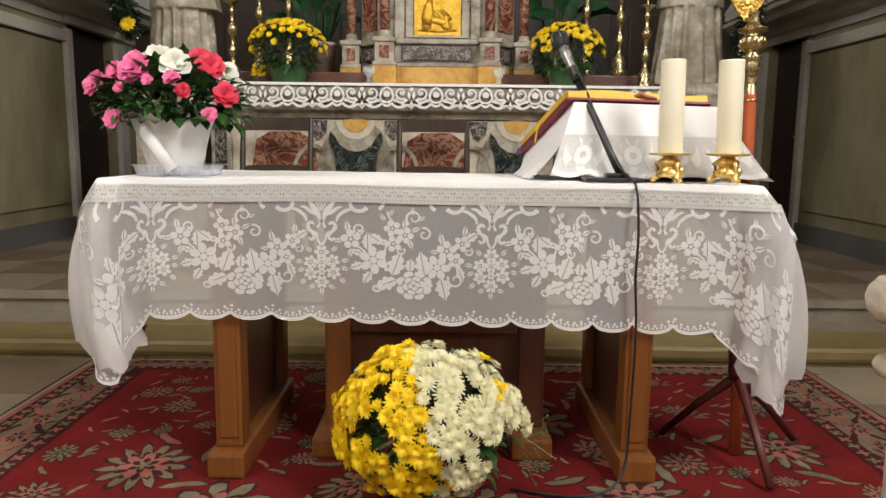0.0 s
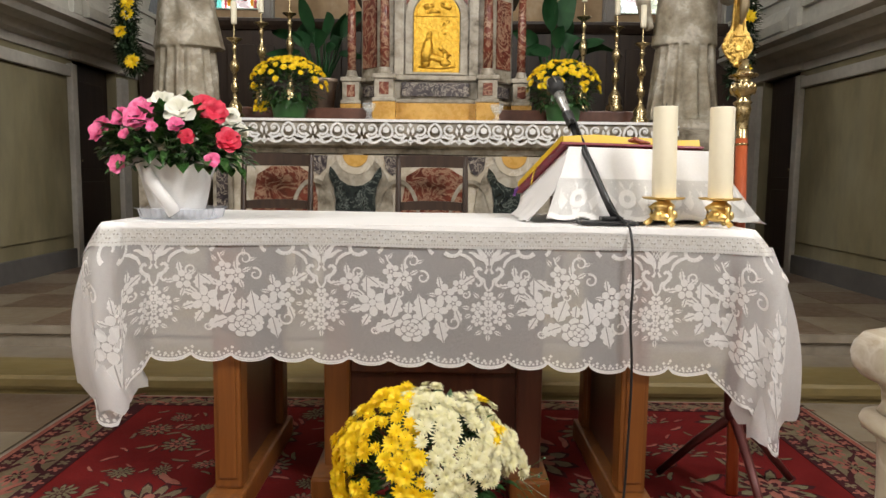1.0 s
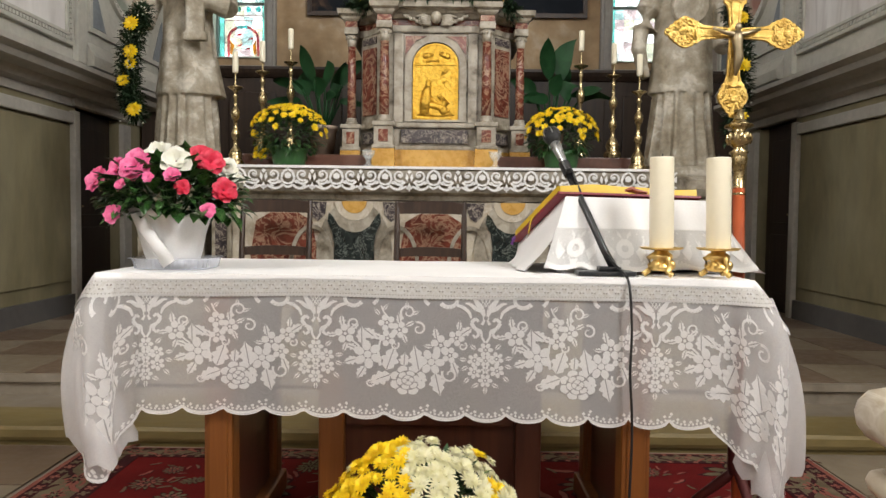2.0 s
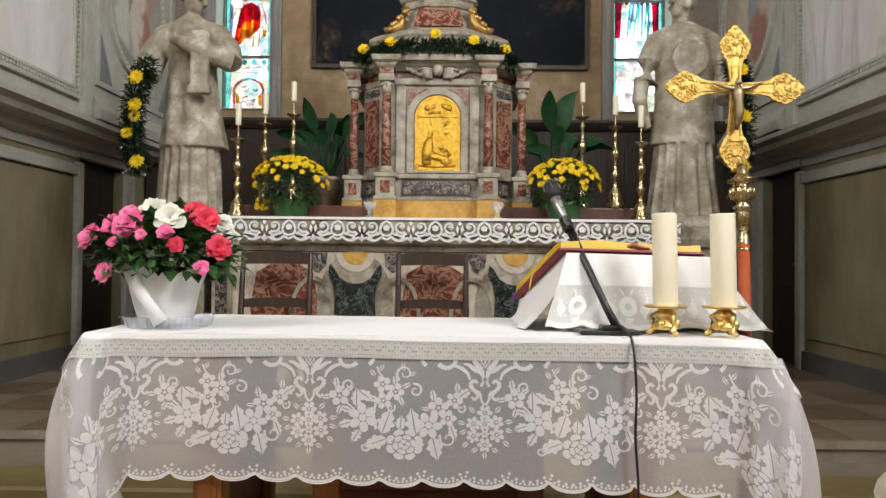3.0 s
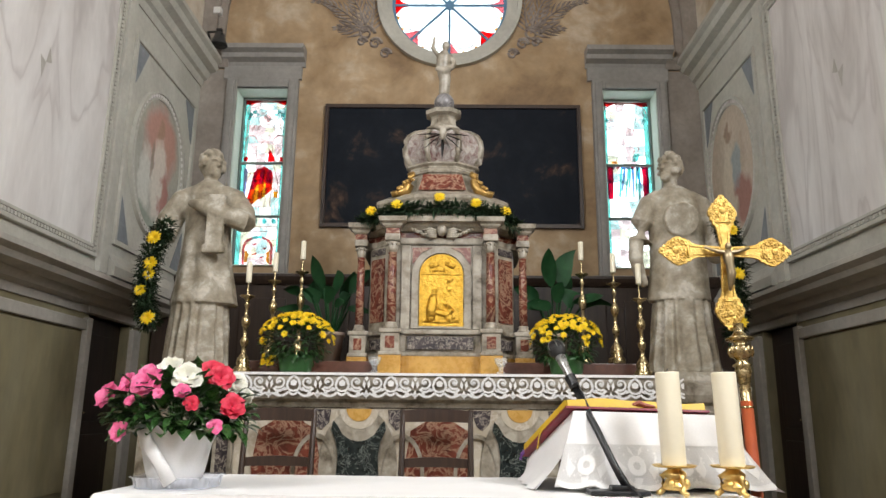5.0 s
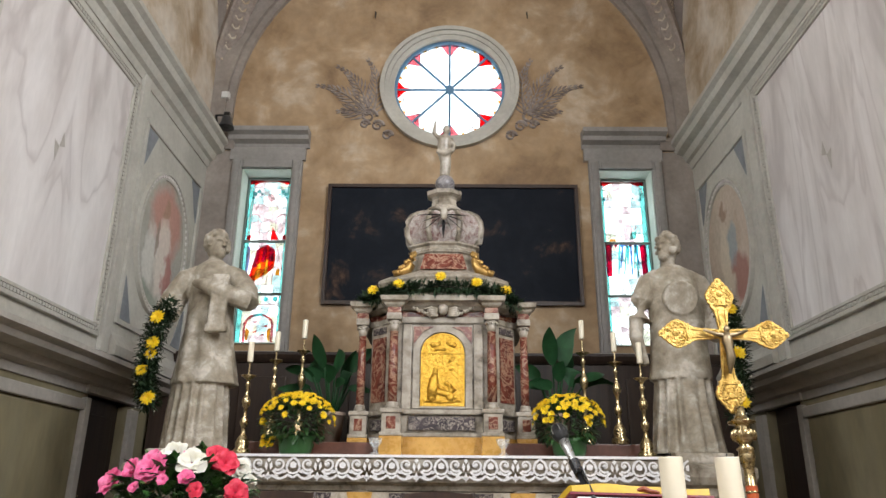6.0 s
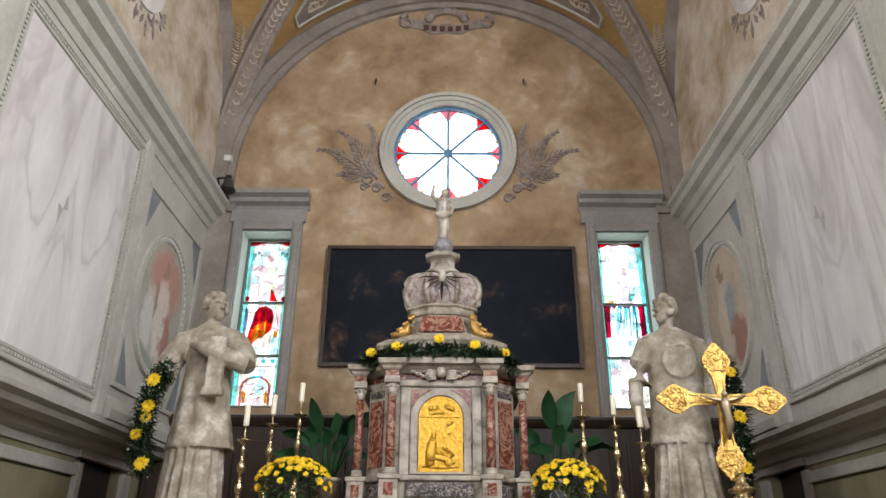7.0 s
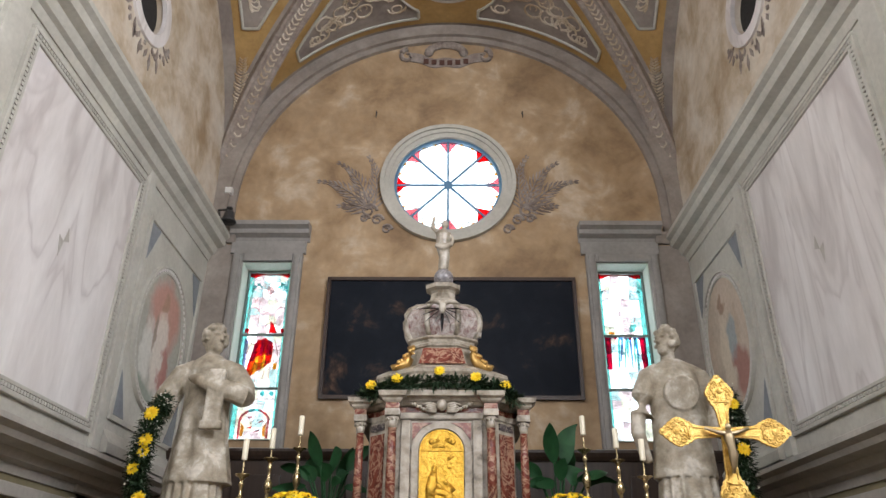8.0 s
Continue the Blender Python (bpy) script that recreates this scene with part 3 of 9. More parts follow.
def rose_window(win):
    y = BACK + 0.07
    bm = ring_prism(B(), circle(RX, RZ, RR + 0.02, n=64), circle(RX, RZ, RR - 0.035, n=64), front(y + 0.03), 0.06)
    part("rose_frame", bm, M_ROSEBAR, win)
    for k in range(8):
        a = radians(45 * k)
        p = [(RX + math.cos(a) * r, y, RZ + math.sin(a) * r) for r in (0.05, RR - 0.02)]
        part("rose_bar", tube(B(), p, 0.017, 6), M_ROSEBAR, win)
    part("rose_hub", prism(B(), circle(RX, RZ, 0.06, n=20), front(y + 0.02), 0.045), M_ROSEBAR, win)
    for k in range(8):
        a0, a1 = radians(45 * k), radians(45 * k + 45)
        mid = (a0 + a1) / 2
        # light petal: rounded at the rim; red wedges where two petals meet the rim
        rim = [(RX + (RR - 0.03) * math.cos(a0 + (a1 - a0) * j / 8), RZ + (RR - 0.03) * math.sin(a0 + (a1 - a0) * j / 8)) for j in range(9)]
        glass_piece(win, [(RX, RZ)] + rim, y + 0.012, G_CLEAR)
        for aa, q in ((a0, 1), (a1, -1)):
            tip = (RX + 0.50 * math.cos(aa), RZ + 0.50 * math.sin(aa))
            pts = [tip]
            for j in range(5):
                b = aa + q * radians(11) * j / 4
                pts.append((RX + (RR - 0.03) * math.cos(b), RZ + (RR - 0.03) * math.sin(b)))
            bb = aa + q * radians(4.0)
            pts.append((RX + 0.61 * math.cos(bb), RZ + 0.58 * math.sin(bb)))
            glass_piece(win, pts[::q], y - 0.002, (G_PINK, G_RED, G_PINK)[(k + (q < 0)) % 3])
        for f0, f1 in ((0.28, 0.40), (0.60, 0.72)):
            ba, bb = a0 + (a1 - a0) * f0, a0 + (a1 - a0) * f1
            glass_piece(win, [(RX + r * math.cos(b), RZ + r * math.sin(b)) for r, b in ((RR - 0.035, ba), (RR - 0.035, bb), (RR - 0.075, (ba + bb) / 2))], y - 0.002, G_GOLD)
        lead = B()
        leads(lead, [(RX + math.cos(mid) * 0.45 + 0.2 * math.cos(mid + a), RZ + math.sin(mid) * 0.45 + 0.2 * math.sin(mid + a)) for a in [radians(-90 + 18 * j) for j in range(11)]], y - 0.006, 0.005, False)
        part("rose_lead", lead, M_LEAD, win)

M_GRADINE = surface("red_brown_gradine", [(0.3, (0.09, 0.035, 0.022)), (0.7, (0.16, 0.065, 0.04))], 6.0, 30.0, 0.4)
M_GOLDDOOR = surface("bright_gilt_door", [(0.3, (0.62, 0.35, 0.035)), (0.7, (0.88, 0.56, 0.10))], 30.0, 45.0, 0.46, 1.0, 0.9, wear=0.35)
M_DULLGOLD = surface("dull_gilt", [(0.3, (0.40, 0.23, 0.06)), (0.7, (0.60, 0.38, 0.12))], 14.0, 60.0, 0.4, 0.7, 0.15)
M_GREYM = marble("grey_marble", (0.20, 0.19, 0.19), (0.12, 0.11, 0.115), (0.34, 0.32, 0.31), 9.0, 0.3, 0.04)
M_GREENWRAP = plain("green_foil", (0.025, 0.10, 0.02), 0.45)
M_PALEPOT = plain("pale_clay_pot", (0.42, 0.32, 0.25), 0.6)
M_BROAD = surface("broad_leaf_green", [(0.3, (0.008, 0.035, 0.012)), (0.7, (0.02, 0.075, 0.025))], 9.0, 60.0, 0.5, 0, 0.06, wear=0.15, gloss=0.18)
M_VASE = clear_glass("thin_clear_glass", (0.95, 0.97, 0.97), 0.85)
M_CANVAS = surface("dark_old_canvas", [(0.40, (0.010, 0.013, 0.019)), (0.54, (0.014, 0.017, 0.024)), (0.60, (0.045, 0.034, 0.030)), (0.68, (0.15, 0.09, 0.065))], 2.3, 20.0, 0.62, 0, 0.04, wear=0.2, distort=0.35, gloss=0.1)
M_CROWN = marble("red_flecked_white_marble", (0.44, 0.40, 0.36), (0.14, 0.05, 0.045), (0.28, 0.25, 0.24), 13.0, 0.28, 0.03, 0.47)


# ---- floors and steps ----
STEP_Y, UP, UP2, UP3 = 3.52, 0.10, 0.22, 0.34
bm = box(B(), -4.6, 4.6, -8.0, STEP_Y + 0.03, -0.2, 0.0)
floor = built("floor", bm, M_FLOOR, "worn stone church floor beneath the red rug", "floor")
bm = box(B(), -3.6, 3.6, STEP_Y + 0.03, 4.13, -0.2, UP - 0.006)
built("floor_chancel", bm, M_FLOOR, "beige and brown stone tiles of the chancel floor", "floor")
nosing = [(0, 0.0), (0.02, 0.0), (0.02, 0.025), (0.04, 0.03), (0.05, 0.05), (0.05, 0.085), (0.035, UP), (-0.30, UP), (-0.30, 0.0)]
bm = run(B(), nosing, [(-3.6, STEP_Y + 0.03), (3.6, STEP_Y + 0.03)])
built("step_1", bm, M_SLAB, "yellowish stone step with a rounded nosing", "step")
bm = run(B(), [(0, UP - 0.006), (0.0, UP + 0.06), (0.03, UP + 0.075), (0.03, UP2), (-4.2, UP2), (-4.2, UP - 0.006)], [(-3.6, 4.13), (3.6, 4.13)])
built("step_2", bm, M_FLOOR, "second stone step across the chancel", "step")
bm = run(B(), [(0, UP2 - 0.002), (0.0, UP2 + 0.07), (0.03, UP2 + 0.085), (0.03, UP3), (-3.4, UP3), (-3.4, UP2 - 0.002)], [(-1.8, 4.4), (1.8, 4.4)])
built("altar_platform", bm, M_SLAB, "raised stone platform under the high altar and chairs", "platform")
bm = B()
for k in range(4):
    xa = -1.62 + k * 0.795
    box(bm, xa, xa + 0.79, 3.86, 4.125, 0.02, UP + 0.002, 0.004)
built("threshold_slab", bm, M_SLAB, "yellow stone slabs in the chancel floor before the altar", "stone slab")
for x in (-1.53, 1.46):
    bm = lathe(B(), [(0.012, UP - 0.004), (0.012, UP + 0.012), (0.02, UP + 0.02), (0.02, UP + 0.03)], x, 3.70, 10)
    tagged(part("floor_socket", bm, M_BLACK), "small dark iron socket in the yellow step stone", "iron socket")

# ---- walls of the chancel ----
BACK = 8.2
SIDE, LOW = 3.1, 3.35


def wall_with_hole(bm, x0, x1, y0, y1, z0, z1, hy0, hy1, hz1):
    box(bm, x0, x1, y0, hy0, z0, z1)
    box(bm, x0, x1, hy1, y1, z0, z1)
    box(bm, x0, x1, hy0, hy1, hz1, z1)


def mirror_x(bm, s):
    if s > 0:
        bmesh.ops.scale(bm, verts=bm.verts, vec=(-1, 1, 1))
        bmesh.ops.reverse_faces(bm, faces=bm.faces)
    return bm


def side_panel_frame(bm, y0, y1, z0, z1, w, proud, x):
    """Rectangular moulding on a side wall at x (negative side), standing proud towards the middle."""
    for a0, a1, b0, b1 in ((y0, y1, z0, z0 + w), (y0, y1, z1 - w, z1), (y0, y0 + w, z0 + w, z1 - w), (y1 - w, y1, z0 + w, z1 - w)):
        box(bm, x, x + proud, a0, a1, b0, b1, 0.006)
    return bm


def vault_z(x, dy):
    return 6.0 + math.sqrt(max(VR * VR - min(abs(x), abs(dy)) ** 2, 0.0))


VR = 3.1
VC = BACK - VR
for s, side in ((-1, "west"), (1, "east")):
    d0, d1 = (6.66, 7.52) if s < 0 else (6.84, 7.6)
    bm = B()
    wall_with_hole(bm, -3.9, -LOW, 1.6, 8.7, UP, 2.36, d0, d1, 2.10)
    lower = built("wall_%s_lower" % side, mirror_x(bm, s), M_STONE, "lower chancel wall of mottled grey-green stone", "wall")
    bm = box(B(), -LOW - 0.01, -LOW + 0.02, 2.6, d0 - 0.14, 0.52, 1.92, 0.008)
    part("stone_panel", mirror_x(bm, s), M_STONE, lower)
    bm = box(B(), -LOW - 0.01, -LOW + 0.045, 2.6, d0 - 0.10, 1.94, 2.04, 0.012)
    part("panel_top_moulding", mirror_x(bm, s), M_CORNICE, lower)
    bm = B()
    box(bm, -LOW - 0.01, -LOW + 0.05, d1 + 0.02, d1 + 0.2, UP2, 2.06, 0.01)
    box(bm, -LOW - 0.01, -LOW + 0.05, d0 - 0.1, d0 - 0.005, UP2, 2.06, 0.008)
    box(bm, -LOW - 0.01, -LOW + 0.05, d0 - 0.1, d1 + 0.2, 2.105, 2.2, 0.01)
    part("door_surround", mirror_x(bm, s), M_CORNICE, lower)
    bm = box(B(), -LOW - 0.01, -LOW + 0.035, 2.6, d0 - 0.1, UP2 - 0.01, 0.40, 0.008)
    built("baseboard", mirror_x(bm, s), M_DARKSTONE, "dark stone skirting along the chancel wall", "skirting")
    # dark passage and its door leaf
    bm = B()
    box(bm, -5.2, -3.9, d0 - 0.4, d0 - 0.3, UP, 2.5)
    box(bm, -5.2, -3.9, d1 + 0.3, d1 + 0.4, UP, 2.5)
    box(bm, -5.3, -5.2, d0 - 0.4, d1 + 0.4, UP, 2.5)
    box(bm, -5.2, -3.9, d0 - 0.3, d1 + 0.3, 2.4, 2.5)
    box(bm, -5.2, -3.9, d0 - 0.3, d1 + 0.3, UP, UP2)
    built("passage_%s" % side, mirror_x(bm, s), M_DARK, "unlit passage behind the side door", "passage")
    door = thing("door_%d" % (1 if s < 0 else 2), (s * 3.75, (d0 + d1) / 2, UP2), "dark brown panelled wooden side door, closed in its deep recess", "door", "", "structure")
    bm = box(B(), -3.50, -3.44, d0 + 0.002, d1 - 0.002, UP2, 2.098, 0.004)
    leaf = part("door_leaf", mirror_x(bm, s), M_CHOIR, door)
    for z0, z1 in ((0.4, 1.0), (1.12, 1.95)):
        bm = box(B(), -3.45, -3.425, d0 + 0.12, d1 - 0.12, z0, z1, 0.012)
        part("door_panel", mirror_x(bm, s), M_CHOIR, door)
    bm = tube(B(), [(-3.45, d0 + 0.09, 1.2), (-3.41, d0 + 0.09, 1.2), (-3.39, d0 + 0.09, 1.2), (-3.39, d0 + 0.2, 1.2)], 0.009)
    part("door_handle", mirror_x(bm, s), M_BRASS, door, "brass door handle")
    # broad cornice between lower and upper wall
    prof = [(-0.1, 2.10), (0.02, 2.10), (0.03, 2.17), (0.10, 2.19), (0.15, 2.25), (0.28, 2.27), (0.31, 2.31), (0.37, 2.34), (0.37, 2.38), (0.30, 2.41), (-0.1, 2.41)]
    bm = run(B(), prof, [(-LOW, 1.6), (-LOW, BACK)])
    built("cornice_%s_lower" % side, mirror_x(bm, s), M_CORNICE, "broad moulded grey cornice along the chancel wall", "cornice")
    # upper wall with round opening
    oy, oz, orad = 5.42, 6.86, 0.36
    bm = B()
    n = 48
    outer = []
    box(bm, -3.9, -SIDE, 1.6, 8.7, 2.36, 6.1)
    box(bm, -3.9, -SIDE, 1.6, 4.6, 6.1, 9.4)
    box(bm, -3.9, -SIDE, 6.2, 8.7, 6.1, 9.4)
    box(bm, -3.9, -SIDE, 4.6, 6.2, 7.7, 9.4)
    m = Matrix(((0, 0, 1, -3.9), (1, 0, 0, 0), (0, 1, 0, 0), (0, 0, 0, 1)))
    sq = []
    for k in range(n):
        a = 2 * math.pi * k / n
        c, q = math.cos(a), math.sin(a)
        f = 0.8 / max(abs(c), abs(q))
        sq.append((5.4 + c * f, 6.9 + q * f))
    ring_prism(bm, sq, circle(oy, oz, orad, n=n), m, 3.9 - SIDE)
    upper = built("wall_%s_upper" % side, mirror_x(bm, s), M_PALE, "upper chancel wall in blotchy pale ochre plaster", "wall")
    m = Matrix(((0, 0, 1, -SIDE - 0.02), (1, 0, 0, 0), (0, 1, 0, 0), (0, 0, 0, 1)))
    bm = ring_prism(B(), circle(oy, oz, orad + 0.11, n=n), circle(oy, oz, orad - 0.02, n=n), m, 0.05)
    part("oculus_rim", mirror_x(bm, s), M_PANEL, upper, "white rounded rim of the round opening")
    # added near-black disc gives the opening its unlit depth
    m = Matrix(((0, 0, 1, -3.22), (1, 0, 0, 0), (0, 1, 0, 0), (0, 0, 0, 1)))
    bm = prism(B(), circle(oy, oz, orad + 0.05, n=n), m, 0.03)
    part("oculus_dark_disc", mirror_x(bm, s), M_DARK, upper, "near-black disc standing for the unlit hole of the round opening")
    # grey dado zone, framed marble panel, beads
    x = -SIDE
    bm = box(B(), x - 0.01, x + 0.015, 1.6, BACK, 2.41, 5.22, 0.004)
    zone = built("trim_%s_panelling" % side, mirror_x(bm, s), M_FRAME, "grey-green painted panelling of the upper chancel wall", "panelling")
    y0, y1, z0, z1 = (3.9, 6.08, 2.52, 5.08) if s < 0 else (4.02, 6.28, 2.56, 5.12)
    bm = box(B(), x, x + 0.03, y0 + 0.1, y1 - 0.1, z0 + 0.1, z1 - 0.1, 0.004)
    part("marble_panel", mirror_x(bm, s), M_PANEL, zone, "white veined marble panel")
    sy_, sz_ = (4.985, 3.81) if s < 0 else (5.18, 3.86)
    m = Matrix(((0, 0, 1, x + 0.028), (1, 0, 0, 0), (0, 1, 0, 0), (0, 0, 0, 1)))
    for q in (-1, 1):
        bm = prism(B(), [(sy_, sz_), (sy_ + q * 0.075, sz_ + 0.03), (sy_ + q * 0.03, sz_ + q * 0.14)], m, 0.004)
        bmesh.ops.recalc_face_normals(bm, faces=bm.faces)
        part("star_inlay", mirror_x(bm, s), M_CORNICE, zone, "small grey painted star point")
    bm = side_panel_frame(B(), y0, y1, z0, z1, 0.035, 0.055, x)
    side_panel_frame(bm, y0 + 0.075, y1 - 0.075, z0 + 0.075, z1 - 0.075, 0.028, 0.05, x)
    part("panel_frame", mirror_x(bm, s), M_FRAME, zone)
    bm = B()
    step = 0.042
    for a0, a1, fixed, upright in ((y0 + 0.04, y1 - 0.04, z0 + 0.055, 0), (y0 + 0.04, y1 - 0.04, z1 - 0.055, 0), (z0 + 0.07, z1 - 0.07, y0 + 0.055, 1), (z0 + 0.07, z1 - 0.07, y1 - 0.055, 1)):
        k = 0
        while a0 + k * step < a1:
            a = a0 + k * step
            cy, cz = (fixed, a) if upright else (a, fixed)
            box(bm, x + 0.012, x + 0.052, cy - 0.014, cy + 0.014, cz - 0.014, cz + 0.014)
            k += 1
    tagged(part("bead_row", mirror_x(bm, s), M_FRAME, zone), kind="stuff")
    # previous bay's pilaster and the one between the panels
    bm = B()
    box(bm, x, x + 0.06, y1 + 0.05, y1 + 0.2, 2.41, 5.22, 0.01)
    box(bm, x, x + 0.06, y0 - 0.32, y0 - 0.12, 2.41, 5.22, 0.01)
    part("pilaster", mirror_x(bm, s), M_FRAME, zone)
    bm = run(B(), [(0, 2.41), (0.10, 2.41), (0.10, 2.5), (0.06, 2.56), (0.03, 2.62), (0, 2.64)], [(x, y1 + 0.24), (x, BACK)])
    part("base_moulding", mirror_x(bm, s), M_FRAME, zone)
    fy0, fy1, fz0, fz1 = y1 + 0.3, 8.08, 2.72, 4.86
    bm = side_panel_frame(B(), fy0, fy1, fz0, fz1, 0.05, 0.04, x)
    part("fresco_frame", mirror_x(bm, s), M_FRAME, zone)
    # oval picture: plain soft colours in a beaded oval rim
    cy, cz, ry, rz = (7.17, 3.76, 0.67, 0.80) if s < 0 else (7.37, 3.82, 0.66, 0.81)
    m = Matrix(((0, 0, 1, x + 0.01), (1, 0, 0, 0), (0, 1, 0, 0), (0, 0, 0, 1)))
    oval = thing("oval_fresco", (s * (SIDE - 0.02), cy, cz - rz), "oval wall painting in faded pink and ochre, beaded stucco rim", "wall painting", "oval frescoes")
    bm = prism(B(), circle(cy, cz, ry - 0.07, rz - 0.07, 48), m, 0.012)
    part("painted_oval", mirror_x(bm, s), FRESCO[s], oval)
    bm = ring_prism(B(), circle(cy, cz, ry, rz, 48), circle(cy, cz, ry - 0.025, rz - 0.025, 48), m, 0.045)
    ring_prism(bm, circle(cy, cz, ry - 0.065, rz - 0.065, 48), circle(cy, cz, ry - 0.085, rz - 0.085, 48), m, 0.03)
    part("oval_rim", mirror_x(bm, s), M_FRAME, oval)
    bm = B()
    for yy, zz in circle(cy, cz, ry - 0.045, rz - 0.045, 64):
        box(bm, x + 0.012, x + 0.042, yy - 0.018, yy + 0.018, zz - 0.018, zz + 0.018, 0.006)
    tagged(part("bead_row", mirror_x(bm, s), M_PANEL, oval), kind="stuff")
    for qy, qz in ((fy0 + 0.06, fz0 + 0.06), (fy1 - 0.06, fz0 + 0.06), (fy0 + 0.06, fz1 - 0.06), (fy1 - 0.06, fz1 - 0.06)):
        sy, sz = (1 if qy < cy else -1), (1 if qz < cz else -1)
        bm = prism(B(), [(qy, qz), (qy + sy * 0.26, qz), (qy + sy * 0.05, qz + sz * 0.4), (qy, qz + sz * 0.46)], m, 0.012)
        bmesh.ops.recalc_face_normals(bm, faces=bm.faces)
        part("spandrel_panel", mirror_x(bm, s), M_BLUEGREY, zone, "blue-grey painted corner piece")
    # upper cornice
    prof = [(-0.05, 5.16), (0.03, 5.16), (0.05, 5.24), (0.09, 5.26), (0.12, 5.34), (0.2, 5.37), (0.22, 5.44), (0.27, 5.47), (0.27, 5.52), (0.1, 5.56), (-0.05, 5.56)]
    bm = run(B(), prof, [(x, 1.6), (x, BACK)])
    built("cornice_%s_upper" % side, mirror_x(bm, s), M_FRAME, "moulded pale grey upper cornice", "cornice")
    # painted leaf ornament under the round opening, as low relief
    bm = B()
    for k in range(26):
        a = radians(195 + 150 * k / 25)
        r0 = orad + 0.17 + 0.05 * math.sin(k * 2.1)
        py, pz = oy + r0 * math.cos(a), oz + r0 * math.sin(a)
        ln = 0.13 + 0.07 * math.sin(k * 1.7)
        da = a + 0.7 * (1 if k < 13 else -1) * (0.4 + 0.6 * math.sin(k))
        ty, tz = py + ln * math.cos(da), pz + ln * math.sin(da)
        ny, nz = -math.sin(da) * 0.028, math.cos(da) * 0.028
        hy, hz = (py + ty) / 2, (pz + tz) / 2
        pts = [(py, pz), (hy + ny, hz + nz), (ty, tz), (hy - ny, hz - nz)]
        prism(bm, pts, Matrix(((0, 0, 1, x - 0.002), (1, 0, 0, 0), (0, 1, 0, 0), (0, 0, 0, 1))), 0.012)
    bmesh.ops.recalc_face_normals(bm, faces=bm.faces)
    part("leaf_ornament", mirror_x(bm, s), M_ORN, upper, "painted grey leaf scrolls round the opening")

# ---- back wall with its three windows ----
WX = ((-2.62, -1.99), (1.90, 2.56))
WZ0, WZ1 = 2.90, 5.14
RX, RZ, RR = 0.005, 6.365, 0.735
bm = B()
y0, y1 = BACK, BACK + 0.38
for xa, xb in ((-3.9, WX[0][0]), (WX[0][1], WX[1][0]), (WX[1][1], 3.9)):
    box(bm, xa, xb, y0, y1, 0.0, WZ1)
for xa, xb in WX:
    box(bm, xa, xb, y0, y1, 0.0, WZ0)
box(bm, -3.9, 3.9, y0, y1, WZ1, RZ - 1.0)
box(bm, -3.9, RX - 1.0, y0, y1, RZ - 1.0, RZ + 1.0)
box(bm, RX + 1.0, 3.9, y0, y1, RZ - 1.0, RZ + 1.0)
box(bm, -3.9, 3.9, y0, y1, RZ + 1.0, 9.6)
sq = []
for k in range(64):
    a = 2 * math.pi * k / 64
    f = 1.0 / max(abs(math.cos(a)), abs(math.sin(a)))
    sq.append((RX + math.cos(a) * f, RZ + math.sin(a) * f))
ring_prism(bm, sq, circle(RX, RZ, RR, n=64), front(y1), y1 - y0)
for v in bm.verts:                            # splayed outwards behind the glass
    r = math.hypot(v.co.x - RX, v.co.z - RZ)
    if r < RR + 0.02 and v.co.y > y0 + 0.1:
        v.co.x, v.co.z = RX + (v.co.x - RX) * 0.985 / r, RZ + (v.co.z - RZ) * 0.985 / r
back = built("wall_north", bm, M_OCHRE, "back wall in mottled ochre and brown plaster", "wall")
bm = B()
for r0, r1, d in ((RR + 0.185, RR + 0.13, 0.08), (RR + 0.129, RR + 0.07, 0.05), (RR + 0.069, RR + 0.0, 0.03)):
    ring_prism(bm, circle(RX, RZ, r0, n=64), circle(RX, RZ, r1, n=64), front(BACK + 0.02), d + 0.02)
part("rose_surround", bm, M_FRAME, back, "stepped round grey stucco surround", smooth=False)


def palm_branch(bm, bx, bz, ang, length, n, y, flip):
    """Feathery frond that curls outwards, with leaflets on both sides of its stem."""
    cx, cz, stem = bx, bz, []
    for k in range(n):
        f = k / (n - 1)
        a = ang + flip * (0.75 * f * f - 0.18)
        stem.append((cx, y - 0.006, cz))
        for q in (-1, 1):
            da = a + q * (0.80 - 0.40 * f)
            ln = 0.29 * (1 - 0.55 * f) * (0.55 + 0.45 * math.sin(math.pi * min(f + 0.22, 1)))
            tx, tz = cx + ln * math.cos(da - q * 0.12), cz + ln * math.sin(da - q * 0.12)
            nx, nz = -math.sin(da) * 0.015, math.cos(da) * 0.015
            hx, hz = (cx * 0.45 + tx * 0.55) + q * nx * 0.6, (cz * 0.45 + tz * 0.55) + q * nz * 0.6
            prism(bm, [(cx, cz), (hx + nx, hz + nz), (tx, tz), (hx - nx, hz - nz)], front(y), 0.012)
        cx, cz = cx + math.cos(a) * length / n, cz + math.sin(a) * length / n
    tube(bm, stem, [0.016 * (1 - 0.7 * k / n) for k in range(n)], 5)


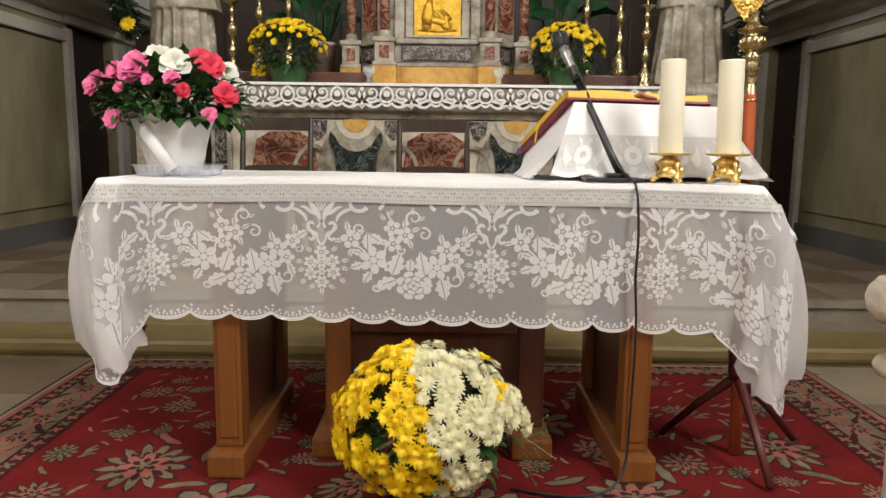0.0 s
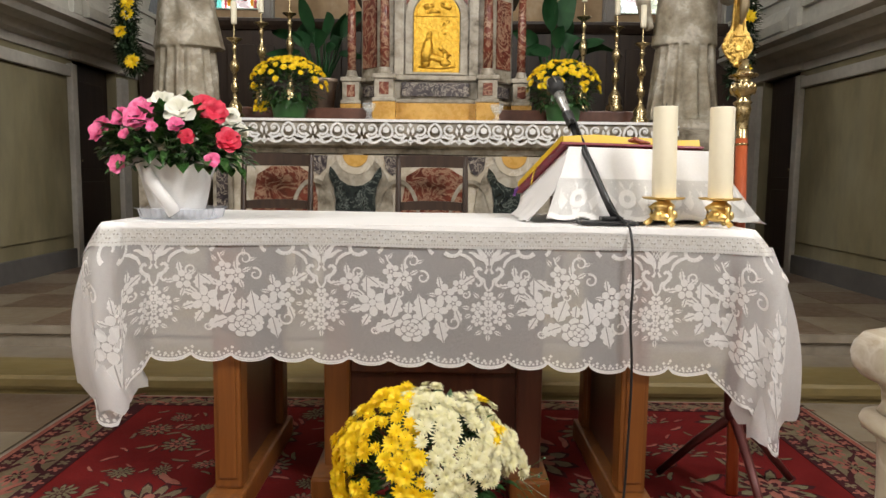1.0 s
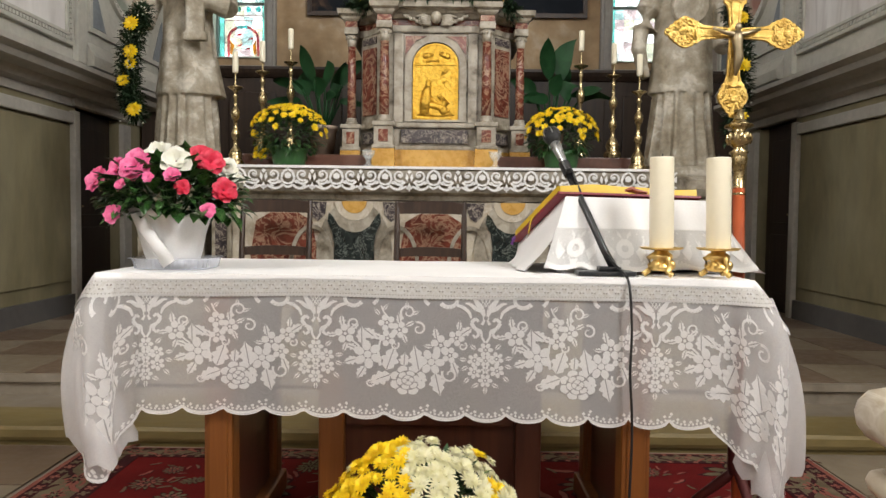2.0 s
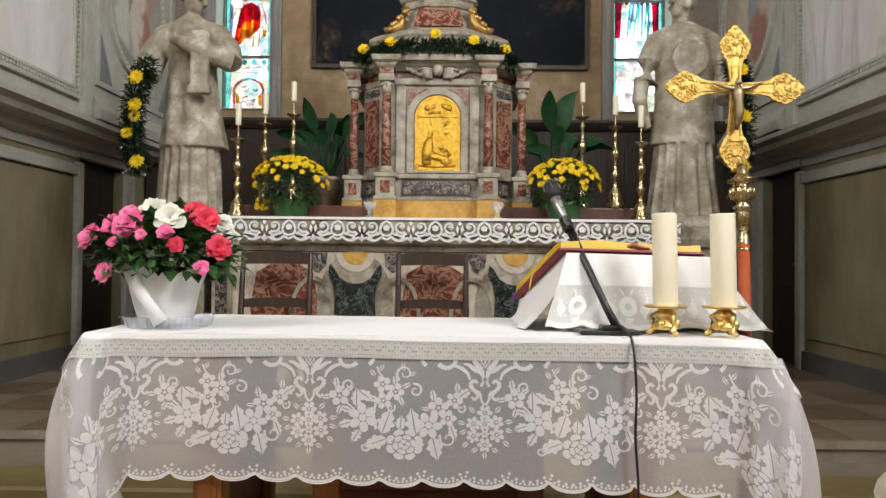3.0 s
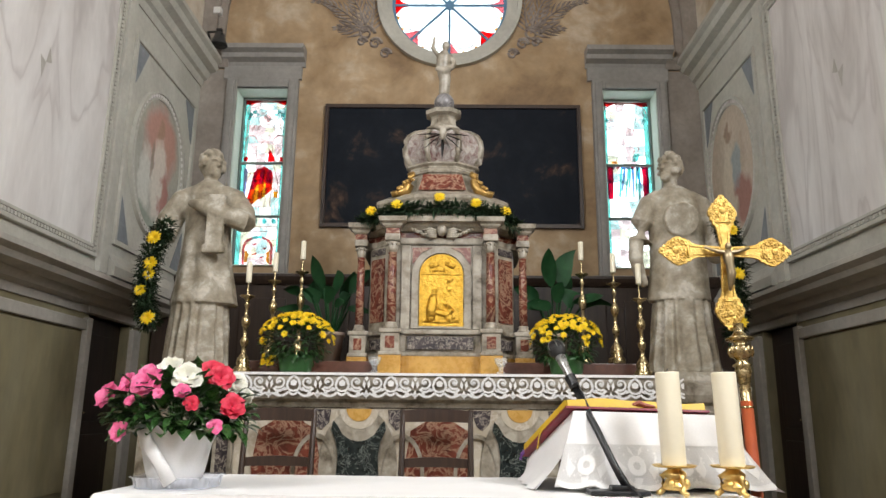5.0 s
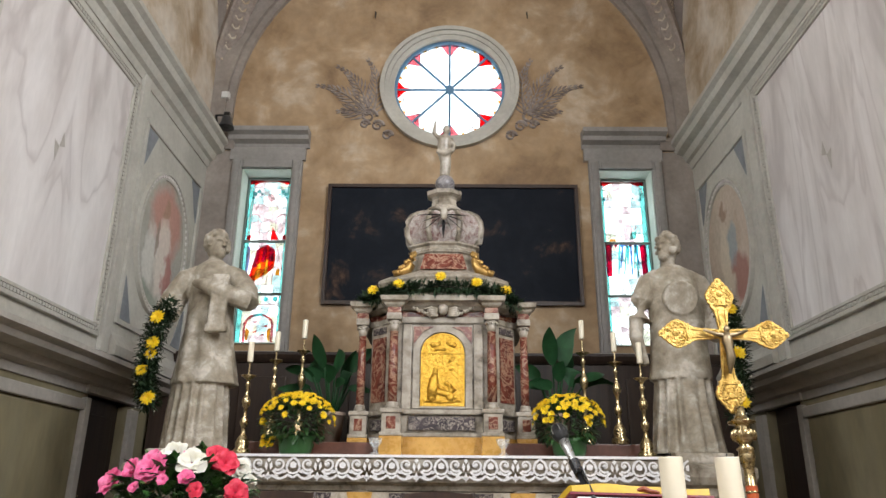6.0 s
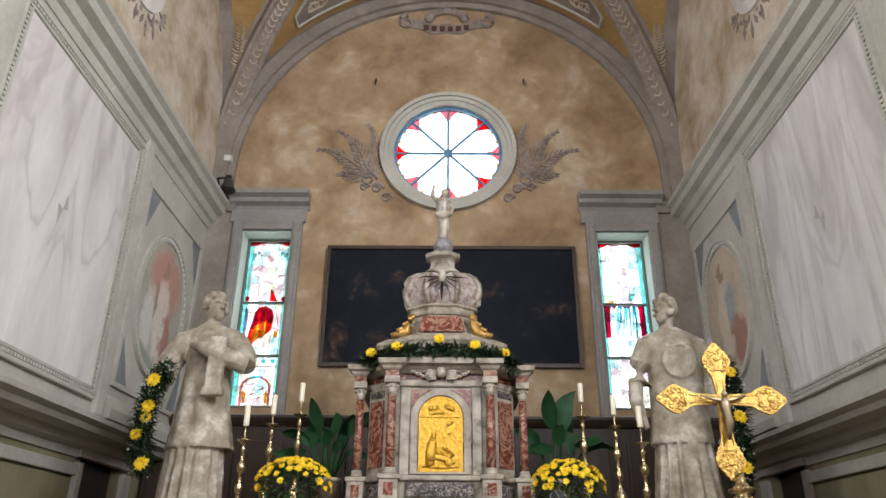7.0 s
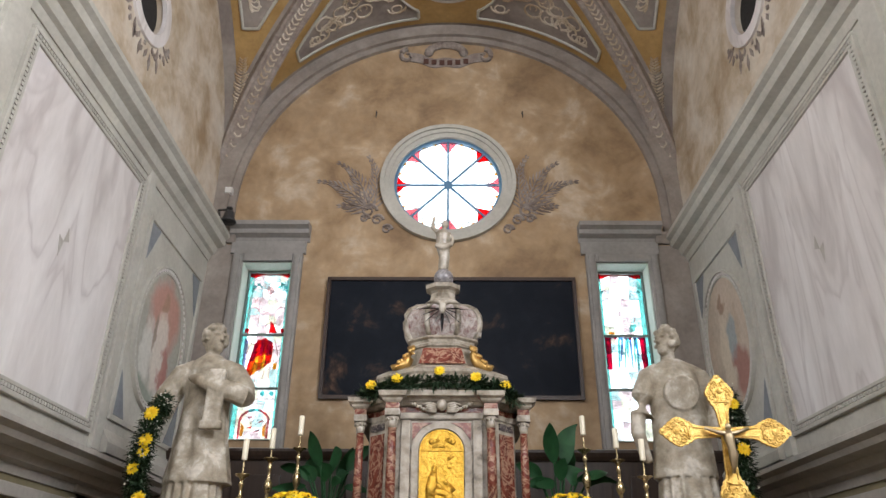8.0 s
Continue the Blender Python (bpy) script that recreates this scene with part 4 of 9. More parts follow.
for s in (-1, 1):
    bm = B()
    k = 0
    for bx, bz, ang, ln, n in ((s * 0.99, 5.95, 90 - s * 4, 0.90, 12), (s * 1.03, 5.96, 90 - s * 30, 0.92, 12), (s * 1.05, 5.96, 90 - s * 56, 0.88, 11), (s * 1.06, 5.94, 90 - s * 80, 0.45, 6)):
        palm_branch(bm, bx, bz, radians(ang), ln, n, BACK + 0.004 - 0.003 * k, -s)
        k += 1
    bmesh.ops.recalc_face_normals(bm, faces=bm.faces)
    for cx, cz, r in ((s * 1.05, 5.92, 0.11), (s * 0.93, 5.78, 0.08), (s * 0.80, 5.64, 0.07), (s * 1.10, 5.80, 0.06)):
        tube(bm, [(cx + r * (1 - j / 26) * math.cos(j * 0.42), BACK - 0.008, cz + r * (1 - j / 26) * math.sin(j * 0.42)) for j in range(22)], [0.026 - 0.0008 * j for j in range(22)], 6)
    part("palm_ornament", bm, M_ORN, back, "painted grey palm branches beside the round window")
for x in (-1.02, 1.06):
    bm = tube(B(), [(x, BACK + 0.02, 7.52), (x, BACK - 0.06, 7.52), (x, BACK - 0.07, 7.46), (x, BACK - 0.07, 7.41)], 0.008)
    tagged(part("wall_hook", bm, M_BLACK), "small black iron hook in the plaster", "hook", "wall hooks")

for i, (xa, xb) in enumerate(WX):
    win = thing("window_%d" % (i + 1), ((xa + xb) / 2, BACK + 0.2, WZ0), "tall narrow stained glass window with coloured figure panels", "window", "", "structure")
    bm = B()
    for a, b, c, d in ((xa - 0.13, xa - 0.005, WZ0 - 0.1, WZ1 + 0.12), (xb + 0.005, xb + 0.13, WZ0 - 0.1, WZ1 + 0.12), (xa - 0.005, xb + 0.005, WZ1 + 0.005, WZ1 + 0.12)):
        box(bm, a, b, BACK - 0.07, BACK + 0.02, c, d, 0.012)
        box(bm, a + 0.03, b - 0.03 if b - a < 0.3 else b, BACK - 0.09, BACK - 0.03, c, d - 0.03, 0.01)
    part("window_surround", bm, M_WINGREY, win)
    bm = box(B(), xa - 0.22, xb + 0.22, BACK - 0.12, BACK + 0.02, WZ0 - 0.16, WZ0 - 0.105, 0.012)
    part("window_sill", bm, M_WINGREY, win)
    bm = B()
    box(bm, xa - 0.18, xb + 0.16, BACK - 0.05, BACK + 0.02, WZ1 + 0.125, WZ1 + 0.30, 0.006)
    bm = run(bm, [(-0.05, 0), (0.03, 0), (0.05, 0.05), (0.13, 0.08), (0.15, 0.13), (0.22, 0.16), (0.22, 0.22), (-0.05, 0.24)], [(xa - 0.2, BACK - 0.0), (xb + 0.2, BACK - 0.0)])
    for v in bm.verts:
        if v.co.z < 1.0:
            v.co.z += WZ1 + 0.30
    part("window_cornice", bm, M_WINGREY, win)
    gy = BACK + 0.25
    bm = ring_prism(B(), [(xa - 0.01, WZ0 - 0.01), (xb + 0.01, WZ0 - 0.01), (xb + 0.01, WZ1 + 0.01), (xa - 0.01, WZ1 + 0.01)], [(xa + 0.03, WZ0 + 0.03), (xb - 0.03, WZ0 + 0.03), (xb - 0.03, WZ1 - 0.03), (xa + 0.03, WZ1 - 0.03)], front(gy + 0.03), 0.06)
    for z in (3.57, 4.26):
        box(bm, xa + 0.02, xb - 0.02, gy - 0.02, gy + 0.02, z - 0.014, z + 0.014)
    # thin linings that carry the green window glow in their colour
    rv = B()
    for a, b, c_, d_ in ((xa - 0.002, xa + 0.008, WZ0, WZ1), (xb - 0.008, xb + 0.002, WZ0, WZ1), (xa + 0.009, xb - 0.009, WZ1 - 0.008, WZ1 + 0.002), (xa + 0.009, xb - 0.009, WZ0 - 0.002, WZ0 + 0.008)):
        box(rv, a, b, BACK - 0.03, gy - 0.032, c_, d_)
    part("window_reveal", rv, M_REVEAL, win, "reveal lining coloured pale green for the window's glow")
    part("window_frame", bm, M_GREENFRAME, win, "green-grey painted iron frame")
    stained_window(win, xa + 0.03, xb - 0.03, WZ0 + 0.03, WZ1 - 0.03, gy, i)
    # painted grey pilaster zone between window and corner
    bm = B()
    lo, hi = (-SIDE + 0.0, xa - 0.135) if i == 0 else (xb + 0.135, SIDE - 0.0)
    box(bm, lo, hi, BACK - 0.025, BACK + 0.02, WZ0 - 0.3, 5.40, 0.004)
    run(bm, [(-0.02, 5.42), (0.05, 5.42), (0.08, 5.48), (0.11, 5.52), (0.11, 5.56), (-0.02, 5.58)], [(lo, BACK), (hi, BACK)])
    part("corner_pilaster", bm, M_ARCH, back, "brown-grey painted corner pilaster")

rose = thing("window_3", (RX, BACK + 0.2, RZ - RR), "round eight-part rose window with red and pale glass, bars coloured blue for glow", "window", "", "structure")
rose_window(rose)

# bright overcast sky behind the glass
bm = B()
bm.faces.new([bm.verts.new(p) for p in ((-14, 12.5, -2), (14, 12.5, -2), (14, 12.5, 18), (-14, 12.5, 18))])
built("backdrop_sky", bm, M_SKY, "bright white sky outside the windows", "sky")

# dark choir panelling along the back wall
choir = thing("choir_panelling", (0, BACK - 0.2, UP2), "very dark brown wooden choir panelling below the windows", "wood panelling")
bm = box(B(), -3.3, 3.3, BACK - 0.22, BACK - 0.14, UP2, 2.64, 0.006)
part("back_board", bm, M_CHOIR, choir)
bm = run(B(), [(0, 2.64), (0.05, 2.64), (0.08, 2.68), (0.1, 2.72), (0.1, 2.75), (-0.1, 2.76), (-0.1, 2.64)], [(-3.3, BACK - 0.2), (3.3, BACK - 0.2)])
part("top_moulding", bm, M_CHOIR, choir)
for k in range(9):
    x = -3.05 + k * 0.72
    bm = box(B(), x, x + 0.52, BACK - 0.25, BACK - 0.21, 1.2, 2.48, 0.012)
    part("choir_panel", bm, M_CHOIR, choir)

# ---- vault ----
bm = B()
N = 64
grid = []
for i in range(N + 1):
    row = []
    for j in range(N + 1):
        x, dy = VR * (2 * i / N - 1), VR * (2 * j / N - 1)
        row.append(bm.verts.new((x, VC + dy, vault_z(x, dy))))
    grid.append(row)
for i in range(N):
    for j in range(N):
        q = (grid[i][j], grid[i][j + 1], grid[i + 1][j + 1], grid[i + 1][j])
        if (i < N // 2) == (j < N // 2):
            bm.faces.new((q[0], q[1], q[2])), bm.faces.new((q[0], q[2], q[3]))
        else:
            bm.faces.new((q[0], q[1], q[3])), bm.faces.new((q[1], q[2], q[3]))
built("ceiling", bm, M_VAULT, "painted groin vault in grey and lilac with gold borders", "ceiling")
bm = box(B(), -4.6, 4.6, 1.5, 8.8, 9.5, 9.7)
built("ceiling_roof", bm, M_GREY, "roof slab closing the vault", "roof")


def on_vault(x, dy, drop):
    return Vector((x, VC + dy, vault_z(x, dy) - drop))


def vault_patch(bm, rows, drop):
    """Sheet through rows of (x, dy) points on the vault."""
    vs = [[bm.verts.new(on_vault(x, dy, drop)) for x, dy in row] for row in rows]
    for a, b in zip(vs, vs[1:]):
        for k in range(len(a) - 1):
            bm.faces.new((a[k], a[k + 1], b[k + 1], b[k]))


# diagonal ribs
for sx, sy in ((-1, 1), (1, 1), (-1, -1), (1, -1)):
    bm = B()
    prev = None
    for k in range(41):
        t = VR * (1 - k / 40)
        c = Vector((sx * t, VC + sy * t, 6.0 + math.sqrt(VR * VR - t * t) - 0.03))
        side = Vector((sx, -sy, 0)).normalized()
        ring = [bm.verts.new(c + side * w + Vector((0, 0, h))) for w, h in ((-0.14, 0.2), (-0.14, -0.01), (-0.105, -0.025), (-0.075, 0.0), (0.075, 0.0), (0.105, -0.025), (0.14, -0.01), (0.14, 0.2))]
        if prev:
            for a in range(7):
                bm.faces.new((prev[a], prev[a + 1], ring[a + 1], ring[a]))
        prev = ring
    bmesh.ops.recalc_face_normals(bm, faces=bm.faces)
    rib = built("trim_vault_rib", bm, M_ORN2, "grey diagonal vault rib with running scroll ornament", "vault rib")
    bm = B()
    for k in range(1, 60):
        t = VR * (0.985 - 0.9 * k / 60)
        c = Vector((sx * t, VC + sy * t, 6.0 + math.sqrt(VR * VR - t * t) - 0.035))
        d = Vector((-sx * 1, -sy * 1, 2 * t / max(math.sqrt(VR * VR - t * t), 0.3))).normalized()
        side = Vector((sx, -sy, 0)).normalized()
        for w in (-1, 1):
            tube(bm, [c - d * 0.03, c + side * 0.045 * w, c + d * 0.045 + side * 0.05 * w, c + d * 0.06 + side * 0.015 * w], [0.010, 0.016, 0.012, 0.005], 5)
    tagged(part("scroll_ornament", bm, M_PALE, rib), kind="stuff")
# wall arch on the back wall
bm = B()
for r0, r1, y, d in ((VR + 0.05, 2.92, BACK - 0.12, 0.14), (2.92, 2.83, BACK - 0.06, 0.08)):
    prev = None
    for k in range(43):
        a = math.pi * min(max(k - 1, 0), 40) / 40
        ring = [bm.verts.new((r * math.cos(a), yy, 5.5 if k in (0, 42) else 6.0 + r * math.sin(a))) for r, yy in ((r0, y + d), (r0, y), (r1, y), (r1, y + d))]
        if prev:
            for q in range(3):
                bm.faces.new((prev[q], prev[q + 1], ring[q + 1], ring[q]))
        prev = ring
bmesh.ops.recalc_face_normals(bm, faces=bm.faces)
built("trim_wall_arch", bm, M_ARCH, "moulded pale grey arch framing the back wall", "arch")


def turned(x, dy, quarter):
    c, s = math.cos(quarter), math.sin(quarter)
    return x * c - dy * s, x * s + dy * c


MED_D, MED_R = 2.02, 0.60                     # round picture: distance from the vault's centre, radius


def web_low(x, gap, ring):
    """Inner limit of a web panel at x: the rib, or the round picture's rim."""
    lo = x + gap
    if x < ring:
        lo = max(lo, MED_D + math.sqrt(ring * ring - x * x))
    return max(lo, 1.2)


def web_sheet(bm, x0, x1, gap, ring, outer, drop, quarter, sx):
    rows = []
    for k in range(29):
        x = x0 + (x1 - x0) * k / 28
        lo = min(web_low(x, gap, ring), outer - 0.002)
        rows.append([turned(sx * x, lo + (outer - lo) * j / 12, quarter) for j in range(13)])
    vault_patch(bm, rows, drop)
    return rows


for quarter in (0, math.pi / 2, -math.pi / 2):
    for sx in (-1, 1):
        bm = B()
        web_sheet(bm, 0.0, 2.52, 0.26, MED_R, 2.92, 0.012, quarter, sx)
        web = built("trim_vault_gold", bm, M_GILTPAINT, "ochre gold painted field of the vault web", "painted border")
        bm = B()
        rows = web_sheet(bm, 0.44, 2.14, 0.44, MED_R + 0.16, 2.79, 0.022, quarter, sx)
        part("grey_panel", bm, M_VAULT, web, "lilac-grey painted panel")
        bm = B()
        edge = [r[0] for r in rows] + rows[-1][1:] + [r[-1] for r in rows[::-1]][1:] + rows[0][::-1][1:]
        tube(bm, [on_vault(x, y, 0.03) for x, y in edge], 0.022, 6)
        part("panel_moulding", bm, M_FRAME, web, smooth=True)
        bm = B()
        for k in range(16):
            f = k / 15
            u = 0.75 + 1.15 * f
            lo = web_low(u, 0.5, MED_R + 0.2)
            v = lo + (2.74 - lo) * (0.5 + 0.18 * math.sin(k * 2.3))
            r = min(0.15, (2.74 - lo) * 0.30)
            for q in (-1, 1):
                pts = []
                for j in range(11):
                    a_ = j / 10 * 5.2 + k * 1.3
                    rr_ = r * (1 - j / 13)
                    pts.append(on_vault(*turned(sx * (u + rr_ * math.cos(a_) * q), v + rr_ * math.sin(a_), quarter), 0.03))
                tube(bm, pts, [0.017 - 0.001 * j for j in range(11)], 5)
        tagged(part("acanthus_relief", bm, M_PALE, web), kind="stuff")
# round picture in the crown of each web
for quarter in (0,):
    for r0, r1, mat_, drop in ((MED_R, 0.50, M_GILTPAINT, 0.02), (0.50, 0.45, M_FRAME, 0.03), (0.45, 0.0, M_VAULTPIC, 0.02)):
        bm = B()
        rows = [[(r * math.cos(2 * math.pi * k / 40), MED_D + r * math.sin(2 * math.pi * k / 40)) for k in range(41)] for r in (r0, max(r1, 0.001))]
        vault_patch(bm, rows, drop)
        bmesh.ops.remove_doubles(bm, verts=bm.verts, dist=1e-4)
        built("trim_vault_medallion", bm, mat_, "round painted medallion in the vault crown", "medallion")
# stucco drops in the lower corners of the vault
for sx in (-1, 1):
    bm = B()
    for k in range(18):
        f = k / 17
        c = on_vault(sx * (2.92 - 0.1 * f), 2.80 - 0.38 * f, 0.03)
        for q in (-1, 1):
            w = 0.05 + 0.05 * math.sin(math.pi * f) * (0.6 + 0.4 * math.sin(k * 1.9))
            tube(bm, [c, c + Vector((q * w * 0.8, -0.01, 0.03)), c + Vector((q * w * 1.1, -0.01, 0.06 - 0.02 * q)), c + Vector((q * w * 0.7, -0.012, 0.075))], [0.012, 0.018, 0.014, 0.006], 5)
    tagged(built("trim_stucco_drop", bm, M_PALE, "grey stucco leaf drop at the foot of the vault", "stucco ornament", smooth=True), kind="stuff")

# ribbon banner painted under the arch
banner = thing("ribbon_banner", (-0.03, BACK - 0.01, 8.3), "grey painted ribbon banner with dark unreadable bars under the arch", "painted banner")
bm = B()
rows = []
for k in range(25):
    f = k / 24 * 2 - 1
    rows.append((-0.03 + 0.56 * f, 8.36 + 0.14 * f * f + 0.02 * math.cos(9 * f)))
for (x0_, z0_), (x1_, z1_) in zip(rows, rows[1:]):
    vs = [bm.verts.new(p) for p in ((x0_, BACK - 0.018, z0_), (x1_, BACK - 0.018, z1_), (x1_, BACK - 0.018, z1_ + 0.17), (x0_, BACK - 0.018, z0_ + 0.17))]
    bm.faces.new(vs)
bmesh.ops.remove_doubles(bm, verts=bm.verts, dist=1e-4)
bmesh.ops.solidify(bm, geom=bm.faces, thickness=0.015)
part("ribbon", bm, M_ORN2, banner)
for sx in (-1, 1):
    bm = B()
    tube(bm, [(-0.03 + sx * (0.58 + 0.11 * math.sin(a) * (1 - a / 9)), BACK - 0.02, 8.58 + 0.13 * math.cos(a) * (1 - a / 9)) for a in [j * 0.35 for j in range(20)]], [0.045 - 0.0015 * j for j in range(20)], 6)
    part("scroll_end", bm, M_ORN2, banner)
bm = B()
for k in range(12):
    a = math.pi * k / 11
    ball(bm, (-0.03 + 0.26 * math.cos(a), BACK - 0.03, 8.62 + 0.16 * math.sin(a)), (0.07, 0.03, 0.07), 8, 6)
tagged(part("shell", bm, M_ORN2, banner, smooth=True), kind="stuff")
for k in range(6):
    xk = -0.03 + 0.118 * (k - 2.5)
    part("letter_bar", box(B(), xk - 0.04, xk + 0.035, BACK - 0.045, BACK - 0.035, 8.385 + 1.0 * (xk + 0.03) ** 2 * 0.3, 8.475 + 1.0 * (xk + 0.03) ** 2 * 0.3, 0.004), M_DARKRED, banner)

# ---- nave behind the camera: unseen, added to close the room round the lamps ----
for s in (-1, 1):
    bm = B()
    box(bm, -5.0, -4.5, -8.0, -2.95, -0.2, 9.5)
    box(bm, -5.0, -4.5, -0.65, 1.6, -0.2, 9.5)
    box(bm, -5.0, -4.5, -2.95, -0.65, -0.2, 4.6)
    box(bm, -5.0, -4.5, -2.95, -0.65, 7.8, 9.5)
    built("wall_nave_%s" % ("west" if s < 0 else "east"), mirror_x(bm, s), M_PALE, "plain pale unseen nave wall, added with an opening for a lamp", "wall")
    bm = box(B(), -5.0, -3.9, 1.6, 2.0, -0.2, 9.5)
    built("wall_return_%s" % ("west" if s < 0 else "east"), mirror_x(bm, s), M_PALE, "plain pale wall beside the chancel arch", "wall")
bm = B()
box(bm, -5.0, -1.5, -8.5, -8.0, -0.2, 9.5)
box(bm, 1.5, 5.0, -8.5, -8.0, -0.2, 9.5)
box(bm, -1.5, 1.5, -8.5, -8.0, -0.2, 3.9)
box(bm, -1.5, 1.5, -8.5, -8.0, 6.9, 9.5)
built("wall_south", bm, M_PALE, "plain pale unseen end wall of the nave, added with a lamp opening", "wall")
bm = box(B(), -5.0, 5.0, -8.5, 1.6, 9.5, 9.7)
built("ceiling_nave", bm, M_GREY, "plain nave ceiling", "ceiling")

# ---- floor tiles: beige and brown squares ----
TILE = bpy.data.meshes.new("tile")
tb = box(B(), -0.2475, 0.2475, -0.2475, 0.2475, 0.0, 0.006, 0.002)
tb.to_mesh(TILE)
tb.free()
M_TILEA = surface("beige_floor_tile", [(0.3, (0.23, 0.18, 0.125)), (0.7, (0.33, 0.275, 0.205))], 3.0, 24.0, 0.4, 0, 0.06, wear=0.2)
M_TILEB = surface("brown_floor_tile", [(0.3, (0.15, 0.10, 0.068)), (0.7, (0.23, 0.165, 0.115))], 3.0, 24.0, 0.4, 0, 0.06, wear=0.2)
TILE.materials.append(M_TILEA)
TILE2 = TILE.copy()
TILE2.materials[0] = M_TILEB
rt = random.Random(2)


def lay(parent, x0, x1, y0, y1, z):
    i = 0
    while x0 + 0.5 * i + 0.25 < x1:
        j = 0
        while y0 + 0.5 * j + 0.25 < y1:
            ob = new("tile", TILE if (i + j) % 2 else TILE2)
            ob.parent = parent
            ob.matrix_basis = Matrix.LocRotScale((x0 + 0.5 * i + 0.25, y0 + 0.5 * j + 0.25, z + rt.uniform(-0.001, 0.001)), None, None)
            j += 1
        i += 1


lay(floor, -3.70, -1.70, 1.5, 3.45, 0.0)
lay(floor, 1.82, 3.40, 1.5, 3.45, 0.0)
step2 = bpy.data.objects["step_2"]
lay(step2, -3.35, -1.82, 4.12, 8.1, UP2)
lay(step2, 1.82, 3.35, 4.12, 8.1, UP2)


# ================= the table in front =================
# rug: red field, banded border, woven motifs
RX0, RX1, RY0, RY1 = -1.67, 1.80, 0.9, 3.49
M_RUGRED = surface("red_rug_wool", [(0.3, (0.115, 0.010, 0.010)), (0.7, (0.185, 0.016, 0.015))], 4.0, 180.0, 0.95, 0, 0.4, wear=0.3, dist=0.004, gloss=0.08)
M_RUGDARK = surface("maroon_rug_wool", [(0.3, (0.035, 0.012, 0.014)), (0.7, (0.08, 0.02, 0.022))], 8.0, 180.0, 0.95, 0, 0.4, wear=0.3, dist=0.004, gloss=0.08)
M_RUGBEIGE = surface("beige_rug_wool", [(0.3, (0.13, 0.10, 0.06)), (0.7, (0.235, 0.185, 0.12))], 8.0, 180.0, 0.95, 0, 0.4, wear=0.3, dist=0.004, gloss=0.08)
M_RUGROSE = surface("rose_rug_wool", [(0.3, (0.26, 0.08, 0.065)), (0.7, (0.38, 0.15, 0.11))], 8.0, 180.0, 0.95, 0, 0.4, wear=0.3, dist=0.004, gloss=0.08)
M_RUGOLIVE = surface("olive_rug_wool", [(0.3, (0.12, 0.105, 0.06)), (0.7, (0.22, 0.19, 0.115))], 8.0, 180.0, 0.95, 0, 0.4, wear=0.3, dist=0.004, gloss=0.08)

rug = thing("rug", (0, 2.2, 0), "red oriental rug with floral motifs and beige border on the floor", "rug")
part("rug_field", box(B(), RX0 + 0.3, RX1 - 0.3, RY0 + 0.3, RY1 - 0.13, 0.0, 0.008), M_RUGRED, rug)


def rug_band(a, b, z, mat_, name):
    o = [(RX0 + a, RY0 + a), (RX1 - a, RY0 + a), (RX1 - a, RY1 - a * 0.45), (RX0 + a, RY1 - a * 0.45)]
    i = [(RX0 + b, RY0 + b), (RX1 - b, RY0 + b), (RX1 - b, RY1 - b * 0.45), (RX0 + b, RY1 - b * 0.45)]
    part(name, ring_prism(B(), o, i, Matrix(), z), mat_, rug)


rug_band(0.0, 0.025, 0.009, M_RUGROSE, "rug_edge")
rug_band(0.025, 0.085, 0.010, M_RUGDARK, "outer_band")
rug_band(0.085, 0.235, 0.010, M_RUGBEIGE, "border_band")
rug_band(0.235, 0.302, 0.010, M_RUGDARK, "inner_band")
rr = random.Random(5)
motifs = {k: B() for k in "beige olive dark rose".split()}


def petal_shape(n, r0, r1, cx, cy, a0=0.0, sq=1.0):
    pts = []
    for k in range(n * 4):
        a = 2 * math.pi * k / (n * 4)
        r = r0 + (r1 - r0) * abs(math.cos(n * a / 2)) * rr.uniform(0.88, 1.1)
        x, y = r * math.cos(a), r * math.sin(a) * sq
        pts.append((cx + x * math.cos(a0) - y * math.sin(a0), cy + x * math.sin(a0) + y * math.cos(a0)))
    return pts


def flat(bm, pts, z):
    bm.faces.new([bm.verts.new((x, y, z)) for x, y in pts])


def rug_flower(cx, cy, r):
    a = rr.uniform(0, 6.28)
    n = rr.choice((9, 11, 13))
    sq = rr.uniform(0.62, 1.0)
    flat(motifs["dark"], petal_shape(n, r * 0.62, r * 1.16, cx, cy, a, sq), 0.0088)
    flat(motifs["beige" if rr.random() < 0.6 else "olive"], petal_shape(n, r * 0.48, r * 1.02, cx, cy, a, sq), 0.0096)
    flat(motifs["dark"], petal_shape(n, r * 0.40, r * 0.68, cx, cy, a + 0.4, sq), 0.0102)
    flat(motifs["rose" if rr.random() < 0.6 else "olive"], petal_shape(7, r * 0.30, r * 0.60, cx, cy, a + 0.4, sq), 0.0108)
    flat(motifs["dark"], petal_shape(6, r * 0.16, r * 0.34, cx, cy, a, sq), 0.0113)
    flat(motifs["beige"], petal_shape(5, r * 0.06, r * 0.2, cx, cy, a, sq), 0.0119)


